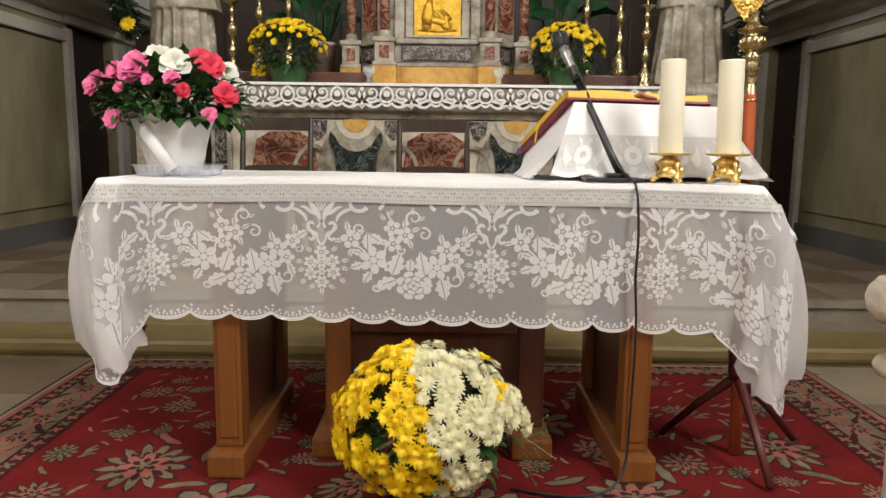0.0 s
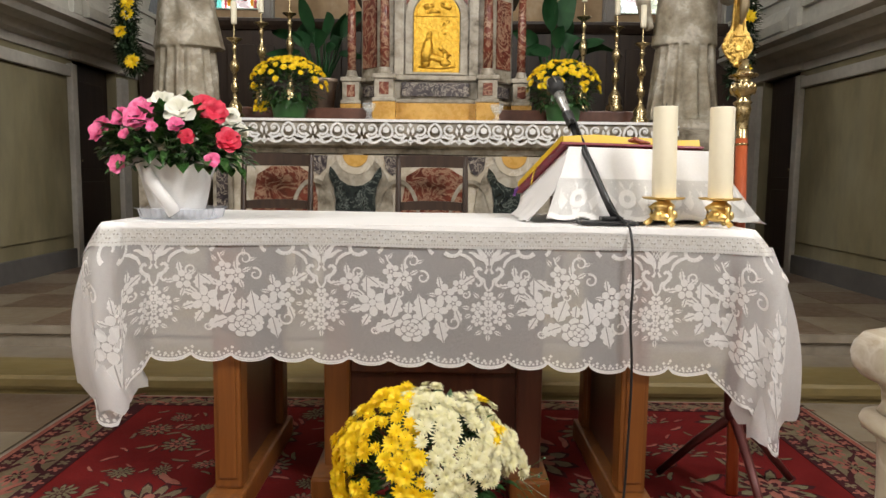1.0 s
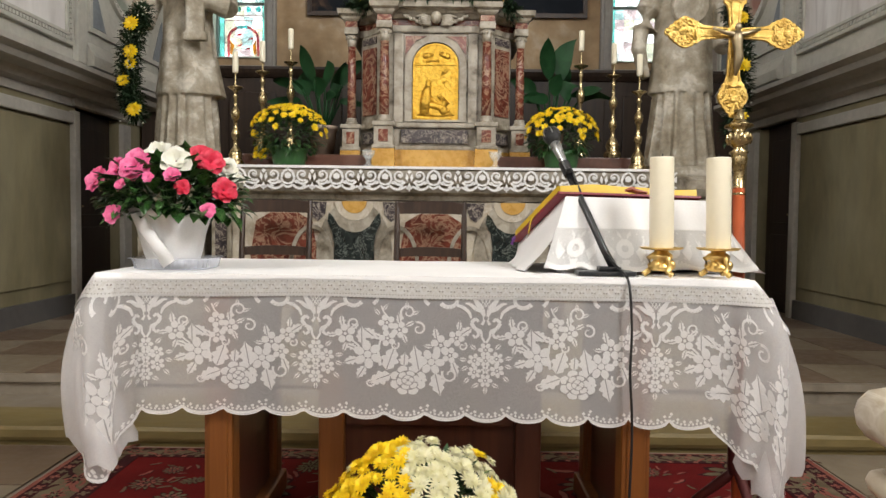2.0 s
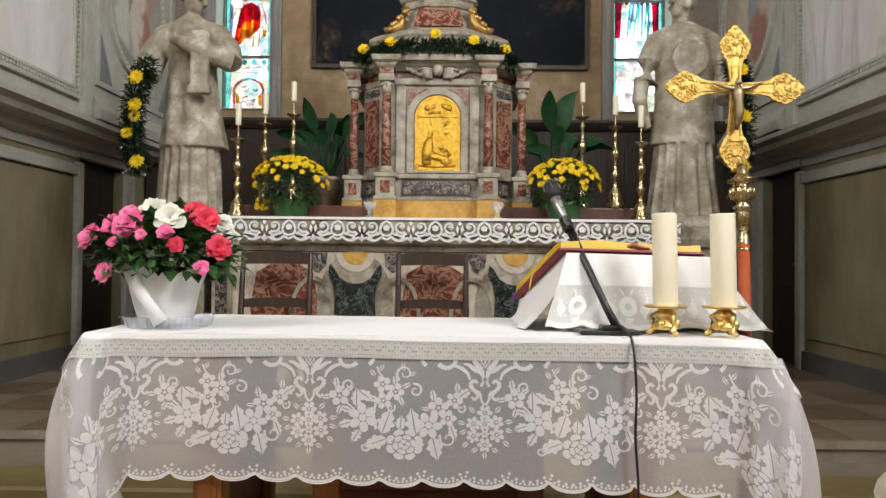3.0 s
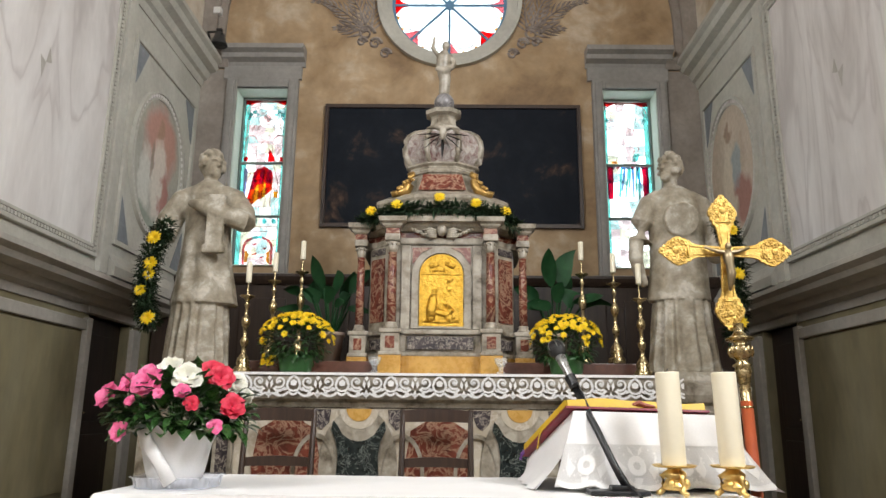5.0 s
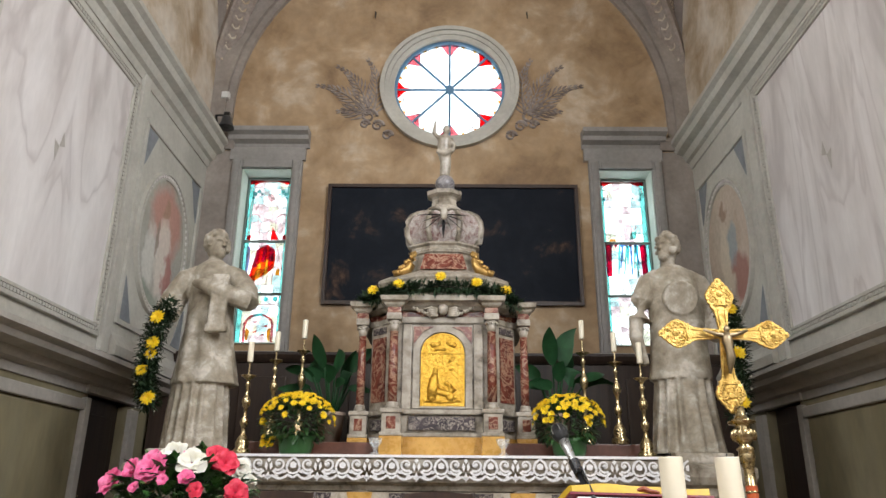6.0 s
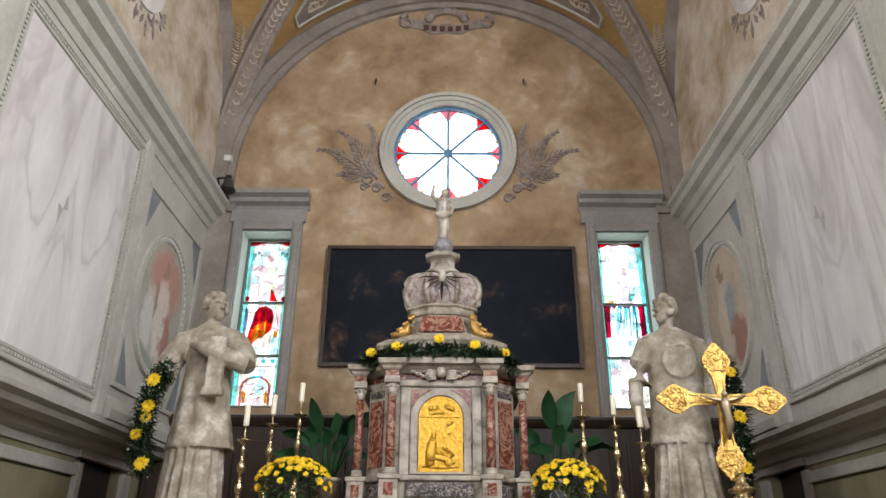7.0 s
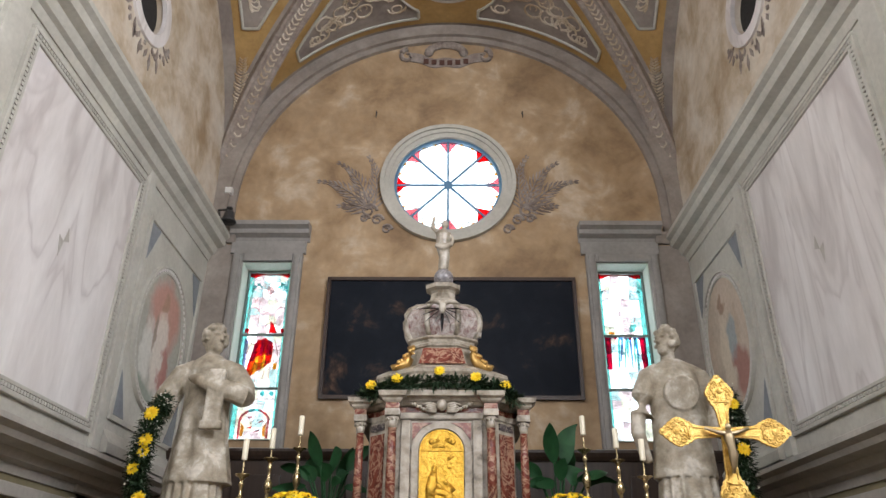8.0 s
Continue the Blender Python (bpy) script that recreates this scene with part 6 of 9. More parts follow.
for k in range(-2, 4):
    c = -0.343 + 0.523 * k
    if -1.6 < c < 1.6:
        urn(c)
    swag(c)
for i in range(int(S_ALL / 0.0209)):
    s = 0.01 + i * 0.0209 - S_ZERO
    w = hem_wave(s + S_ZERO)
    dot(s, 0.392 + w * 1.45, 0.0062, 4)
for i in range(int(S_ALL / 0.0125)):
    s = 0.005 + i * 0.0125 - S_ZERO
    dot(s, 0.4135 + hem_wave(s + S_ZERO), 0.0045, 5)
ribbon([(S_ALL * i / NS - S_ZERO, 0.4245 + hem_wave(S_ALL * i / NS)) for i in range(NS + 1)], 0.0040)
tagged(part("woven_pattern", lace, M_MOTIF, cloth, "dense white woven flowers"), kind="stuff")

# plain linen top cloth with a bobbin lace band
top = thing("linen_top_cloth", (0, 2.6, TZ), "white linen top cloth with a narrow lace band on the table", "altar cloth")
bm = B()
LX0, LX1, LY0, LY1, LZ = TX0 - 0.015, TX1 + 0.015, T0 - 0.0145, T1 + 0.01, TZ + 0.008
nx, ny = 90, 16
rows = []
for j in range(ny + 1):
    row = []
    for i in range(nx + 1):
        x = LX0 + (LX1 - LX0) * i / nx
        y = LY0 + (LY1 - LY0) * j / ny
        hold = min(j / 2, 1.0)
        z = LZ + hold * (0.0025 * noise.noise((x * 4, y * 5, 0.3)) + 0.0015 * noise.noise((x * 11, y * 9, 2.3)))
        row.append(bm.verts.new((x, y, z)))
    rows.append(row)
for a, b in zip(rows, rows[1:]):
    for i in range(nx):
        bm.faces.new((a[i], a[i + 1], b[i + 1], b[i]))
part("linen", bm, M_LINEN, top, smooth=True)
# overhang of the linen: short in front, longer at the ends, edged with the lace band
BAND = 0.054


def linen_drop(s):
    k = min(max(int(np.searchsorted(ARC, s)) - 1, 0), len(DRAPE) - 1)
    p = DRAPE[k]
    e = min(max((p.y - 2.20) / 0.16, 0.0), 1.0) if abs(p.x) > 0.99 else 0.0
    return 0.014 + 0.002 * math.sin(s * 7) + 0.003 * math.sin(s * 2.3 + 1) + 0.125 * e * e * (3 - 2 * e)


def band_at(s, w, out=0.0045):
    """Point of the overhang at arc length s, w below the table edge."""
    k = min(max(int(np.searchsorted(ARC, s)) - 1, 0), len(DRAPE) - 2)
    d = Vector((DRAPE[k + 1].x - DRAPE[k].x, DRAPE[k + 1].y - DRAPE[k].y, 0)).normalized()
    q = drape_at(s, w / (CT - DRAPE[k].z))
    return q + Vector((d.y, -d.x, 0)) * (out + 0.002 * math.sin(s * 11)) + Vector((0, 0, 0.004 * max(1 - w / 0.02, 0)))


def band_quad(target, pts, out=0.0045):
    target.faces.new([target.verts.new(band_at(s, linen_drop(s) + BAND * f, out)) for s, f in pts])


bm, net_bm, fall_bm = B(), B(), B()
n = int(S_ALL / 0.006)
for i in range(n):
    sa, sb = S_ALL * i / n, S_ALL * (i + 1) / n
    for f0, f1 in ((0.0, 0.15), (0.84, 1.0)):
        lip = 0.035 * (i % 2) if f1 == 1.0 else 0.0
        band_quad(bm, [(sa, f0), (sb, f0), (sb, f1 + lip), (sa, f1 + lip)])
    band_quad(net_bm, [(sa, 0.13), (sb, 0.13), (sb, 0.86), (sa, 0.86)], 0.0035)
    for j in range(4):
        fall_bm.faces.new([fall_bm.verts.new(band_at(s_, linen_drop(s_) * g_)) for s_, g_ in ((sa, j / 4), (sb, j / 4), (sb, (j + 1) / 4), (sa, (j + 1) / 4))])
bmesh.ops.remove_doubles(fall_bm, verts=fall_bm.verts, dist=1e-5)
part("linen_fall", fall_bm, M_LINEN, top, smooth=True)
s, k = 0.01, 0
while s < S_ALL - 0.01:
    if k % 2:
        for a in range(8):
            t0, t1 = 2 * math.pi * a / 8, 2 * math.pi * (a + 1) / 8
            band_quad(bm, [(s + r_ * math.cos(t_), 0.48 + r_ / BAND * math.sin(t_)) for r_, t_ in ((0.017, t0), (0.017, t1), (0.007, t1), (0.007, t0))])
    else:
        for q in (-1, 1):
            band_quad(bm, [(s - 0.014, 0.48 + q * 0.33 + 0.06), (s - 0.014, 0.48 + q * 0.33 - 0.06), (s + 0.014, 0.48 - q * 0.33 - 0.06), (s + 0.014, 0.48 - q * 0.33 + 0.06)], 0.0052)
            band_quad(bm, [(s + q * 0.016, 0.56), (s + q * 0.011, 0.48), (s + q * 0.016, 0.40), (s + q * 0.021, 0.48)], 0.0058)
    s += 0.036
    k += 1
bmesh.ops.solidify(bm, geom=bm.faces, thickness=0.0008)
tagged(part("lace_band", bm, M_LACE, top, "cream-white bobbin lace band"), kind="stuff")
part("band_net", net_bm, M_BANDNET, top)
# grey dots laid on the band: the darkness of its holes as colour
hole = B()
s, k = 0.004, 0
while s < S_ALL - 0.004:
    for f, r in ((0.12, 0.0015), (0.82, 0.0017), (0.34 if k % 4 < 2 else 0.56, 0.0026)):
        if f < 0.2 and k % 2:
            continue
        hole.faces.new([hole.verts.new(band_at(s + r * math.cos(a), linen_drop(s) + BAND * f + r * math.sin(a), 0.0066)) for a in (0.5, 1.55, 2.6, 3.65, 4.7, 5.75)])
    s += 0.009
    k += 1
tagged(part("eyelet", hole, plain("eyelet_hole_shade", (0.40, 0.36, 0.32), 0.9), top), kind="stuff")


# ---- flowers ----
def leaf_blade(bm, base, tip, width, bend=0.15, n=4):
    base, tip = Vector(base), Vector(tip)
    d = tip - base
    side = d.cross(Vector((0, 0, 1)))
    side = side.normalized() if side.length > 1e-5 else Vector((1, 0, 0))
    up = side.cross(d).normalized()
    prev = None
    for k in range(n + 1):
        f = k / n
        c = base + d * f + up * bend * d.length * math.sin(math.pi * f)
        w = width * math.sin(math.pi * (0.06 + 0.94 * f) ** 0.85) * 0.5 + 0.0004
        ring = [bm.verts.new(c - side * w + up * w * 0.35), bm.verts.new(c), bm.verts.new(c + side * w + up * w * 0.35)]
        if prev:
            bm.faces.new((prev[0], prev[1], ring[1], ring[0]))
            bm.faces.new((prev[1], prev[2], ring[2], ring[1]))
        prev = ring


def blossom_mesh(name, material, r, n, rg, cupped=0.4, layers=2, fat=0.55, ruffle=0.0):
    """A flower head facing +z: layers of petals."""
    bm = B()
    for layer in range(layers):
        for k in range(n):
            a = 2 * math.pi * (k + 0.5 * layer) / n + rg.uniform(-0.12, 0.12)
            ln = r * (1 - 0.22 * layer) * rg.uniform(0.9, 1.1)
            lift = (cupped + 0.45 * layer) * rg.uniform(0.8, 1.2)
            prev = None
            for j in range(4):
                f = j / 3
                rad = ln * (0.08 + 0.92 * f)
                z = ln * lift * (f - 0.45 * f * f) + (0.004 if layer else 0)
                w = ln * fat * (0.25 + 0.75 * math.sin(math.pi * min(f * 0.72 + 0.12, 1)))
                if j == 3:
                    w *= 0.55
                c = Vector((rad * math.cos(a), rad * math.sin(a), z))
                sd = Vector((-math.sin(a), math.cos(a), 0)) * w * 0.5
                ring = [bm.verts.new(c - sd + Vector((0, 0, 0.12 * w))), bm.verts.new(c), bm.verts.new(c + sd + Vector((0, 0, 0.12 * w)))]
                for v in ring[::2]:
                    v.co.z += ruffle * ln * f * rg.uniform(-1, 1)
                if prev:
                    bm.faces.new((prev[0], prev[1], ring[1], ring[0]))
                    bm.faces.new((prev[1], prev[2], ring[2], ring[1]))
                prev = ring
    me = bpy.data.meshes.new(name)
    for f in bm.faces:
        f.smooth = True
    bm.to_mesh(me)
    bm.free()
    me.materials.append(material)
    return me


def place_head(me, name, parent, at, facing, size, rg, label=""):
    ob = new(name, me)
    ob.parent = parent
    ob.matrix_parent_inverse = parent.matrix_basis.inverted()
    q = Vector(facing).normalized().to_track_quat("Z", "Y")
    ob.matrix_basis = Matrix.LocRotScale(at, q @ Euler((0, 0, rg.uniform(0, 6.28))).to_quaternion(), (size,) * 3)
    if label:
        tagged(ob, label)
    return ob


def foliage(bm, c, rad, count, rg, size, low=-0.4, broad=1.0):
    for _ in range(count):
        th, ph = rg.uniform(0, 2 * math.pi), math.asin(rg.uniform(low, 1))
        d = Vector((math.cos(th) * math.cos(ph), math.sin(th) * math.cos(ph), math.sin(ph)))
        k = rg.uniform(0.55, 0.98)
        p = Vector((c[0] + d.x * rad[0] * k, c[1] + d.y * rad[1] * k, c[2] + d.z * rad[2] * k))
        out = (d + Vector((rg.uniform(-0.6, 0.6), rg.uniform(-0.6, 0.6), rg.uniform(-0.5, 0.4)))).normalized()
        leaf_blade(bm, p, p + out * size * rg.uniform(0.7, 1.3), size * broad * rg.uniform(0.36, 0.5), 0.1, 3)


# azalea in a paper-wrapped pot on a clear tray
rg = random.Random(11)
az = thing("azalea_plant", (-0.862, 2.47, LZ), "potted azalea with pink, white and crimson flowers in white wrapping", "potted plant")
AX, AY, AZ0 = -0.862, 2.47, LZ + 0.004
bm = B()
n = 44
prev = None
for z, r in ((0.012, 0.080), (0.05, 0.092), (0.10, 0.104), (0.15, 0.118), (0.175, 0.128), (0.19, 0.135), (0.185, 0.118), (0.15, 0.105)):
    ring = []
    for k in range(n):
        a = 2 * math.pi * k / n
        w = 1 + (0.05 * math.sin(a * 9) + 0.03 * math.sin(a * 17 + 1)) * (z / 0.19) + 0.02 * math.sin(a * 5 + z * 30)
        ring.append(bm.verts.new((AX + r * w * math.cos(a), AY + r * w * math.sin(a), AZ0 + z + 0.014 * math.sin(a * 3 + 1) * (z / 0.19) + 0.01 * math.sin(a * 7) * (z / 0.19))))
    if prev:
        for k in range(n):
            bm.faces.new((prev[k], prev[(k + 1) % n], ring[(k + 1) % n], ring[k]))
    else:
        bm.faces.new(ring[::-1])
    prev = ring
part("pot_wrapping", bm, M_LINEN, az, "crinkled white paper wrapping", smooth=True)
bm = B()
tube(bm, [(AX - 0.07, AY - 0.118, AZ0 + 0.19), (AX - 0.045, AY - 0.128, AZ0 + 0.13), (AX - 0.01, AY - 0.125, AZ0 + 0.08), (AX + 0.03, AY - 0.115, AZ0 + 0.02)], [0.014, 0.022, 0.020, 0.024], 8)
bmesh.ops.scale(bm, verts=bm.verts, vec=(1, 0.5, 1), space=Matrix.Translation((0, -(AY - 0.12), 0)))
part("ribbon", bm, M_LINEN, az, smooth=True)
bm = tube(B(), [(AX - 0.118 + 0.02 * math.cos(a), AY - 0.09, AZ0 + 0.20 + 0.025 * math.sin(a)) for a in [k * 0.7 for k in range(9)]], 0.004, 6)
part("ribbon_loop", bm, M_LINEN, az)
bm = lathe(B(), [(0.09, AZ0 + 0.15), (0.10, AZ0 + 0.165), (0.0, AZ0 + 0.17)], AX, AY, 20)
part("soil", bm, M_DARK, az)
bm = B()
foliage(bm, (AX, AY, AZ0 + 0.235), (0.235, 0.18, 0.135), 520, rg, 0.056, -0.6, 1.7)
for k in range(26):
    a = rg.uniform(0, 6.28)
    leaf_blade(bm, (AX + 0.16 * math.cos(a), AY + 0.13 * math.sin(a), AZ0 + 0.22), (AX + 0.235 * math.cos(a), AY + 0.19 * math.sin(a), AZ0 + 0.22 + rg.uniform(-0.06, 0.03)), 0.026, 0.2)
part("foliage", bm, M_AZLEAF, az, smooth=True)
bm = B()
for k in range(14):
    a = rg.uniform(0, 6.28)
    tube(bm, [(AX + 0.02 * math.cos(a), AY + 0.02 * math.sin(a), AZ0 + 0.15), (AX + 0.1 * math.cos(a), AY + 0.09 * math.sin(a), AZ0 + 0.22), (AX + 0.16 * math.cos(a), AY + 0.13 * math.sin(a), AZ0 + 0.28)], 0.004, 5)
part("stem", bm, M_LEAF, az)
AZALEA = {c: blossom_mesh("azalea_" + c, m_, 0.05, 6, rg, 0.36, 3, 1.0, 0.13) for c, m_ in (("pink", M_PINK), ("crimson", M_CRIMSON), ("white", M_WPETAL))}
for dx, dz, dy, c, size in ((-0.215, 0.285, -0.07, "pink", 1.0), (-0.175, 0.325, -0.02, "pink", 0.85), (-0.065, 0.325, -0.13, "pink", 1.2), (-0.045, 0.375, 0.0, "white", 1.05), (0.01, 0.36, -0.03, "pink", 0.7), (0.055, 0.345, -0.12, "white", 1.05),
                            (0.105, 0.365, -0.03, "crimson", 0.9), (0.14, 0.345, -0.05, "crimson", 0.95), (0.175, 0.33, 0.0, "white", 0.9), (0.195, 0.255, -0.09, "crimson", 0.9), (0.09, 0.262, -0.16, "crimson", 0.55), (-0.13, 0.175, -0.15, "pink", 0.72),
                            (0.16, 0.19, -0.14, "pink", 0.55), (-0.10, 0.268, -0.17, "pink", 0.4), (0.055, 0.30, -0.16, "pink", 0.55), (-0.01, 0.29, -0.18, "pink", 0.4), (-0.12, 0.335, 0.02, "white", 0.8), (-0.20, 0.20, 0.02, "white", 0.8), (0.20, 0.29, 0.03, "white", 0.7)):
    place_head(AZALEA[c], "azalea_flower", az, (AX + dx, AY + dy, AZ0 + dz), (dx * 2.2, -0.6 + dy, 0.35), size * 0.98, rg, c + " azalea flower")

tray = thing("plastic_tray", (AX + 0.01, AY, LZ), "clear ribbed plastic tray under the azalea pot", "tray")
bm = B()
prev = None
n = 96
for z, r in ((0.001, 0.115), (0.003, 0.122), (0.035, 0.130), (0.036, 0.142), (0.038, 0.142)):
    ring = []
    for k in range(n):
        a = 2 * math.pi * k / n
        f = 1.0 / max(abs(math.cos(a)) ** 4 + abs(math.sin(a)) ** 4, 1e-6) ** 0.25
        rr_ = r * f * (1 + (0.008 * (1 if k % 2 else -1) if 0.002 < z < 0.036 else 0))
        ring.append(bm.verts.new((AX + 0.012 + rr_ * math.cos(a), AY + rr_ * math.sin(a) * 0.85, LZ + 0.001 + z)))
    if prev:
        for k in range(n):
            bm.faces.new((prev[k], prev[(k + 1) % n], ring[(k + 1) % n], ring[k]))
    else:
        bm.faces.new(ring[::-1])
    prev = ring
M_PLASTIC = clear_glass("clear_plastic", (0.88, 0.9, 0.95), 0.72)
part("tray_shell", bm, M_PLASTIC, tray)

# chrysanthemum bush on the rug, half yellow and half cream
rg = random.Random(3)
MX, MY = -0.005, 2.13
mum = thing("chrysanthemum_bush", (MX, MY, RUGZ), "round chrysanthemum bush, half yellow and half cream, on the rug", "potted plant")
part("pot", lathe(B(), [(0.09, RUGZ), (0.12, RUGZ + 0.12), (0.128, RUGZ + 0.12), (0.128, RUGZ + 0.14), (0.11, RUGZ + 0.14), (0.1, RUGZ + 0.12)], MX, MY, 28), plain("dark_green_pot", (0.02, 0.05, 0.02), 0.5), mum, smooth=True)
bm = B()
foliage(bm, (MX, MY, 0.24), (0.235, 0.2, 0.20), 900, rg, 0.05, -0.85)
part("foliage", bm, M_LEAF, mum, smooth=True)
Y1 = [blossom_mesh("yellow_mum", M_YPETAL, 0.026, 14, rg, 0.3, 3, 0.26) for _ in range(3)]
W1 = [blossom_mesh("cream_mum", M_CREAMPETAL, 0.027, 16, rg, 0.28, 3, 0.23) for _ in range(3)]
heads = []
k = 0
while k < 9000 and len(heads) < 298:
    k += 1
    th, ph = rg.uniform(0, 2 * math.pi), math.asin(rg.uniform(-0.75, 1))
    d = Vector((math.cos(th) * math.cos(ph), math.sin(th) * math.cos(ph), math.sin(ph)))
    if d.y > 0.45:
        continue
    wob = 1 + 0.13 * noise.noise(d * 2.7) + rg.uniform(-0.07, 0.035)
    p = Vector((MX + d.x * 0.275 * wob, MY + d.y * 0.23 * wob, 0.25 + d.z * 0.22 * wob))
    white = d.x > 0.08 - 0.28 * d.z + 0.08 * noise.noise(d * 4)
    if white and d.x > 0.55 and d.z < 0.1:
        continue
    if noise.noise(d * 2.6 + Vector((3, 1, 0))) < -0.28:
        continue
    if all((p - q).length > 0.0285 for q in heads) and p.z > 0.05:
        heads.append(p)
        odd = rg.random() < 0.04
        me = rg.choice(W1 if white != odd else Y1)
        place_head(me, "mum_flower", mum, p, d + Vector((rg.uniform(-0.3, 0.3), -0.25, rg.uniform(-0.1, 0.4))), rg.uniform(0.72, 1.25), rg)
bm = B()
for k in range(14):
    a = rg.uniform(-0.9, 0.6)
    p = Vector((MX + 0.27, MY - 0.05 + rg.uniform(-0.08, 0.08), 0.22 + rg.uniform(-0.05, 0.05)))
    q = p + Vector((rg.uniform(0.03, 0.09), rg.uniform(-0.04, 0.04), rg.uniform(-0.08, 0.06)))
    tube(bm, [p, q], 0.0009, 4)
    ball(bm, q, 0.004, 6, 5)
part("bud_spray", bm, M_LEAF, mum)

# ---- candles ----
def pillar_candle(x, y, lean):
    st = thing("candlestick", (x, y, LZ), "low gilt candle holder with three scroll feet on the cloth", "candle holder", "low gilt holders")
    z = LZ + 0.003
    bm = lathe(B(), [(0.030, z + 0.018), (0.040, z + 0.024), (0.040, z + 0.034), (0.026, z + 0.046), (0.024, z + 0.052), (0.036, z + 0.060), (0.034, z + 0.070), (0.022, z + 0.078), (0.022, z + 0.084)], x, y, 28)
    part("stem", bm, M_GOLD, st, smooth=True)
    for k in range(3):
        a = radians(-90 + 120 * k + 20)
        bm = B()
        tube(bm, [(x + math.cos(a) * r, y + math.sin(a) * r, z + h) for r, h in ((0.022, 0.07), (0.038, 0.058), (0.034, 0.036), (0.038, 0.018), (0.05, 0.008), (0.058, 0.012))], [0.008, 0.010, 0.009, 0.010, 0.009, 0.006], 8)
        part("scroll_foot", bm, M_GOLD, st, smooth=True)
        bm = ball(B(), (x + 0.032 * math.cos(a + 1.05), y + 0.032 * math.sin(a + 1.05), z + 0.036), (0.013, 0.013, 0.016), 10, 8)
        part("boss", bm, M_GOLD, st, smooth=True)
    bm = lathe(B(), [(0.02, z + 0.083), (0.060, z + 0.086), (0.068, z + 0.092), (0.066, z + 0.093), (0.058, z + 0.089), (0.01, z + 0.088)], x, y, 36)
    part("drip_pan", bm, M_GOLD, st, smooth=True)
    cd = thing("pillar_candle", (x, y, z + 0.088), "thick ivory wax pillar candle on a gilt holder", "candle", "pillar candles")
    m = Matrix.Translation((x, y, z + 0.089)) @ pose(0, 0, 0, 0, lean, 0)
    bm = lathe(B(), [(0.036, 0.0), (0.0375, 0.006), (0.0375, 0.283), (0.037, 0.287), (0.035, 0.288), (0.031, 0.281), (0.006, 0.277)], 0, 0, 36, m)
    part("wax", bm, M_WAX, cd, smooth=True)
    part("wick", tube(B(), [m @ Vector(p) for p in ((0, 0, 0.275), (0.001, 0, 0.29), (0.003, 0.001, 0.299))], 0.0018, 6), M_BLACK, cd)


pillar_candle(0.738, 2.34, -1.2)
pillar_candle(0.915, 2.33, -1.4)

# ---- missal stand under a white lace cloth, with the open book ----
stand = thing("missal_stand", (0.70, 2.66, LZ), "sloped book stand draped in a white lace-trimmed cloth", "book stand")
bm = B()
Z0 = LZ + 0.004
# shape: high ridge in front, falling away behind towards the reader, flared cloth sides
ridge = [(0.455, 2.50, Z0 + 0.252), (0.95, 2.52, Z0 + 0.242)]
low = [(0.34, 2.90, Z0 + 0.075), (1.06, 2.92, Z0 + 0.07)]
nu, nv = 40, 12
topg = []
for j in range(nv + 1):
    row = []
    for i in range(nu + 1):
        a = Vector(ridge[0]).lerp(Vector(ridge[1]), i / nu)
        b = Vector(low[0]).lerp(Vector(low[1]), i / nu)
        row.append(bm.verts.new(a.lerp(b, j / nv)))
    topg.append(row)
for a, b in zip(topg, topg[1:]):
    for i in range(nu):
        bm.faces.new((a[i], a[i + 1], b[i + 1], b[i]))
# plain sides hang down and flare out
for side in (0, 1):
    edge = [row[0 if side == 0 else -1] for row in topg]
    prev = edge
    for k in range(1, 9):
        f = k / 8
        row = []
        for j, v in enumerate(edge):
            base = Vector((0.31 if side == 0 else 1.12, v.co.y, Z0))
            base.x += 0.015 * math.sin(j * 1.6 + side) * f
            p = v.co.lerp(Vector((v.co.x + (base.x - v.co.x) * (f ** 1.2), v.co.y - 0.05 * f * (1 - j / nv), base.z)), f)
            row.append(bm.verts.new(p))
        for j in range(nv):
            bm.faces.new((prev[j], prev[j + 1], row[j + 1], row[j]))
        prev = row
part("cloth", bm, M_LINEN, stand, "plain white cloth", smooth=True)
# front fall: linen above, lace below with pointed hem
bm, lb, fl = B(), B(), B()
def fall(u, f):
    x = 0.455 + 0.495 * u
    xb = 0.375 + 0.72 * u
    y = 2.50 + 0.02 * u
    g = f ** 1.1
    fold = 0.018 * f * math.sin(u * 10 + 0.6) + 0.01 * f * math.sin(u * 23)
    return Vector((x + (xb - x) * g, y - 0.012 - 0.075 * g + fold, Z0 + (0.252 - 0.010 * u) * (1 - f) + 0.002))


nu = 66
for i in range(nu):
    for j in range(5):
        q = [fall((i + a) / nu, (j + b) / 5 * 0.42) for a, b in ((0, 0), (0, 1), (1, 1), (1, 0))]
        bm.faces.new([bm.verts.new(p) for p in q])
    for j in range(6):
        def low_f(u):
            return 0.42 + 0.50 * 1.0 + 0.06 * abs(math.sin(u * math.pi * 6.0))
        q = []
        for a, b in ((0, 0), (0, 1), (1, 1), (1, 0)):
            u, t = (i + a) / nu, (j + b) / 6
            q.append(fall(u, 0.42 + (low_f(u) - 0.42) * t))
        lb.faces.new([lb.verts.new(p) for p in q])


def stand_lace(pts):
    fl.faces.new([fl.verts.new(fall(u, f) + Vector((0, -0.002, 0))) for u, f in pts])


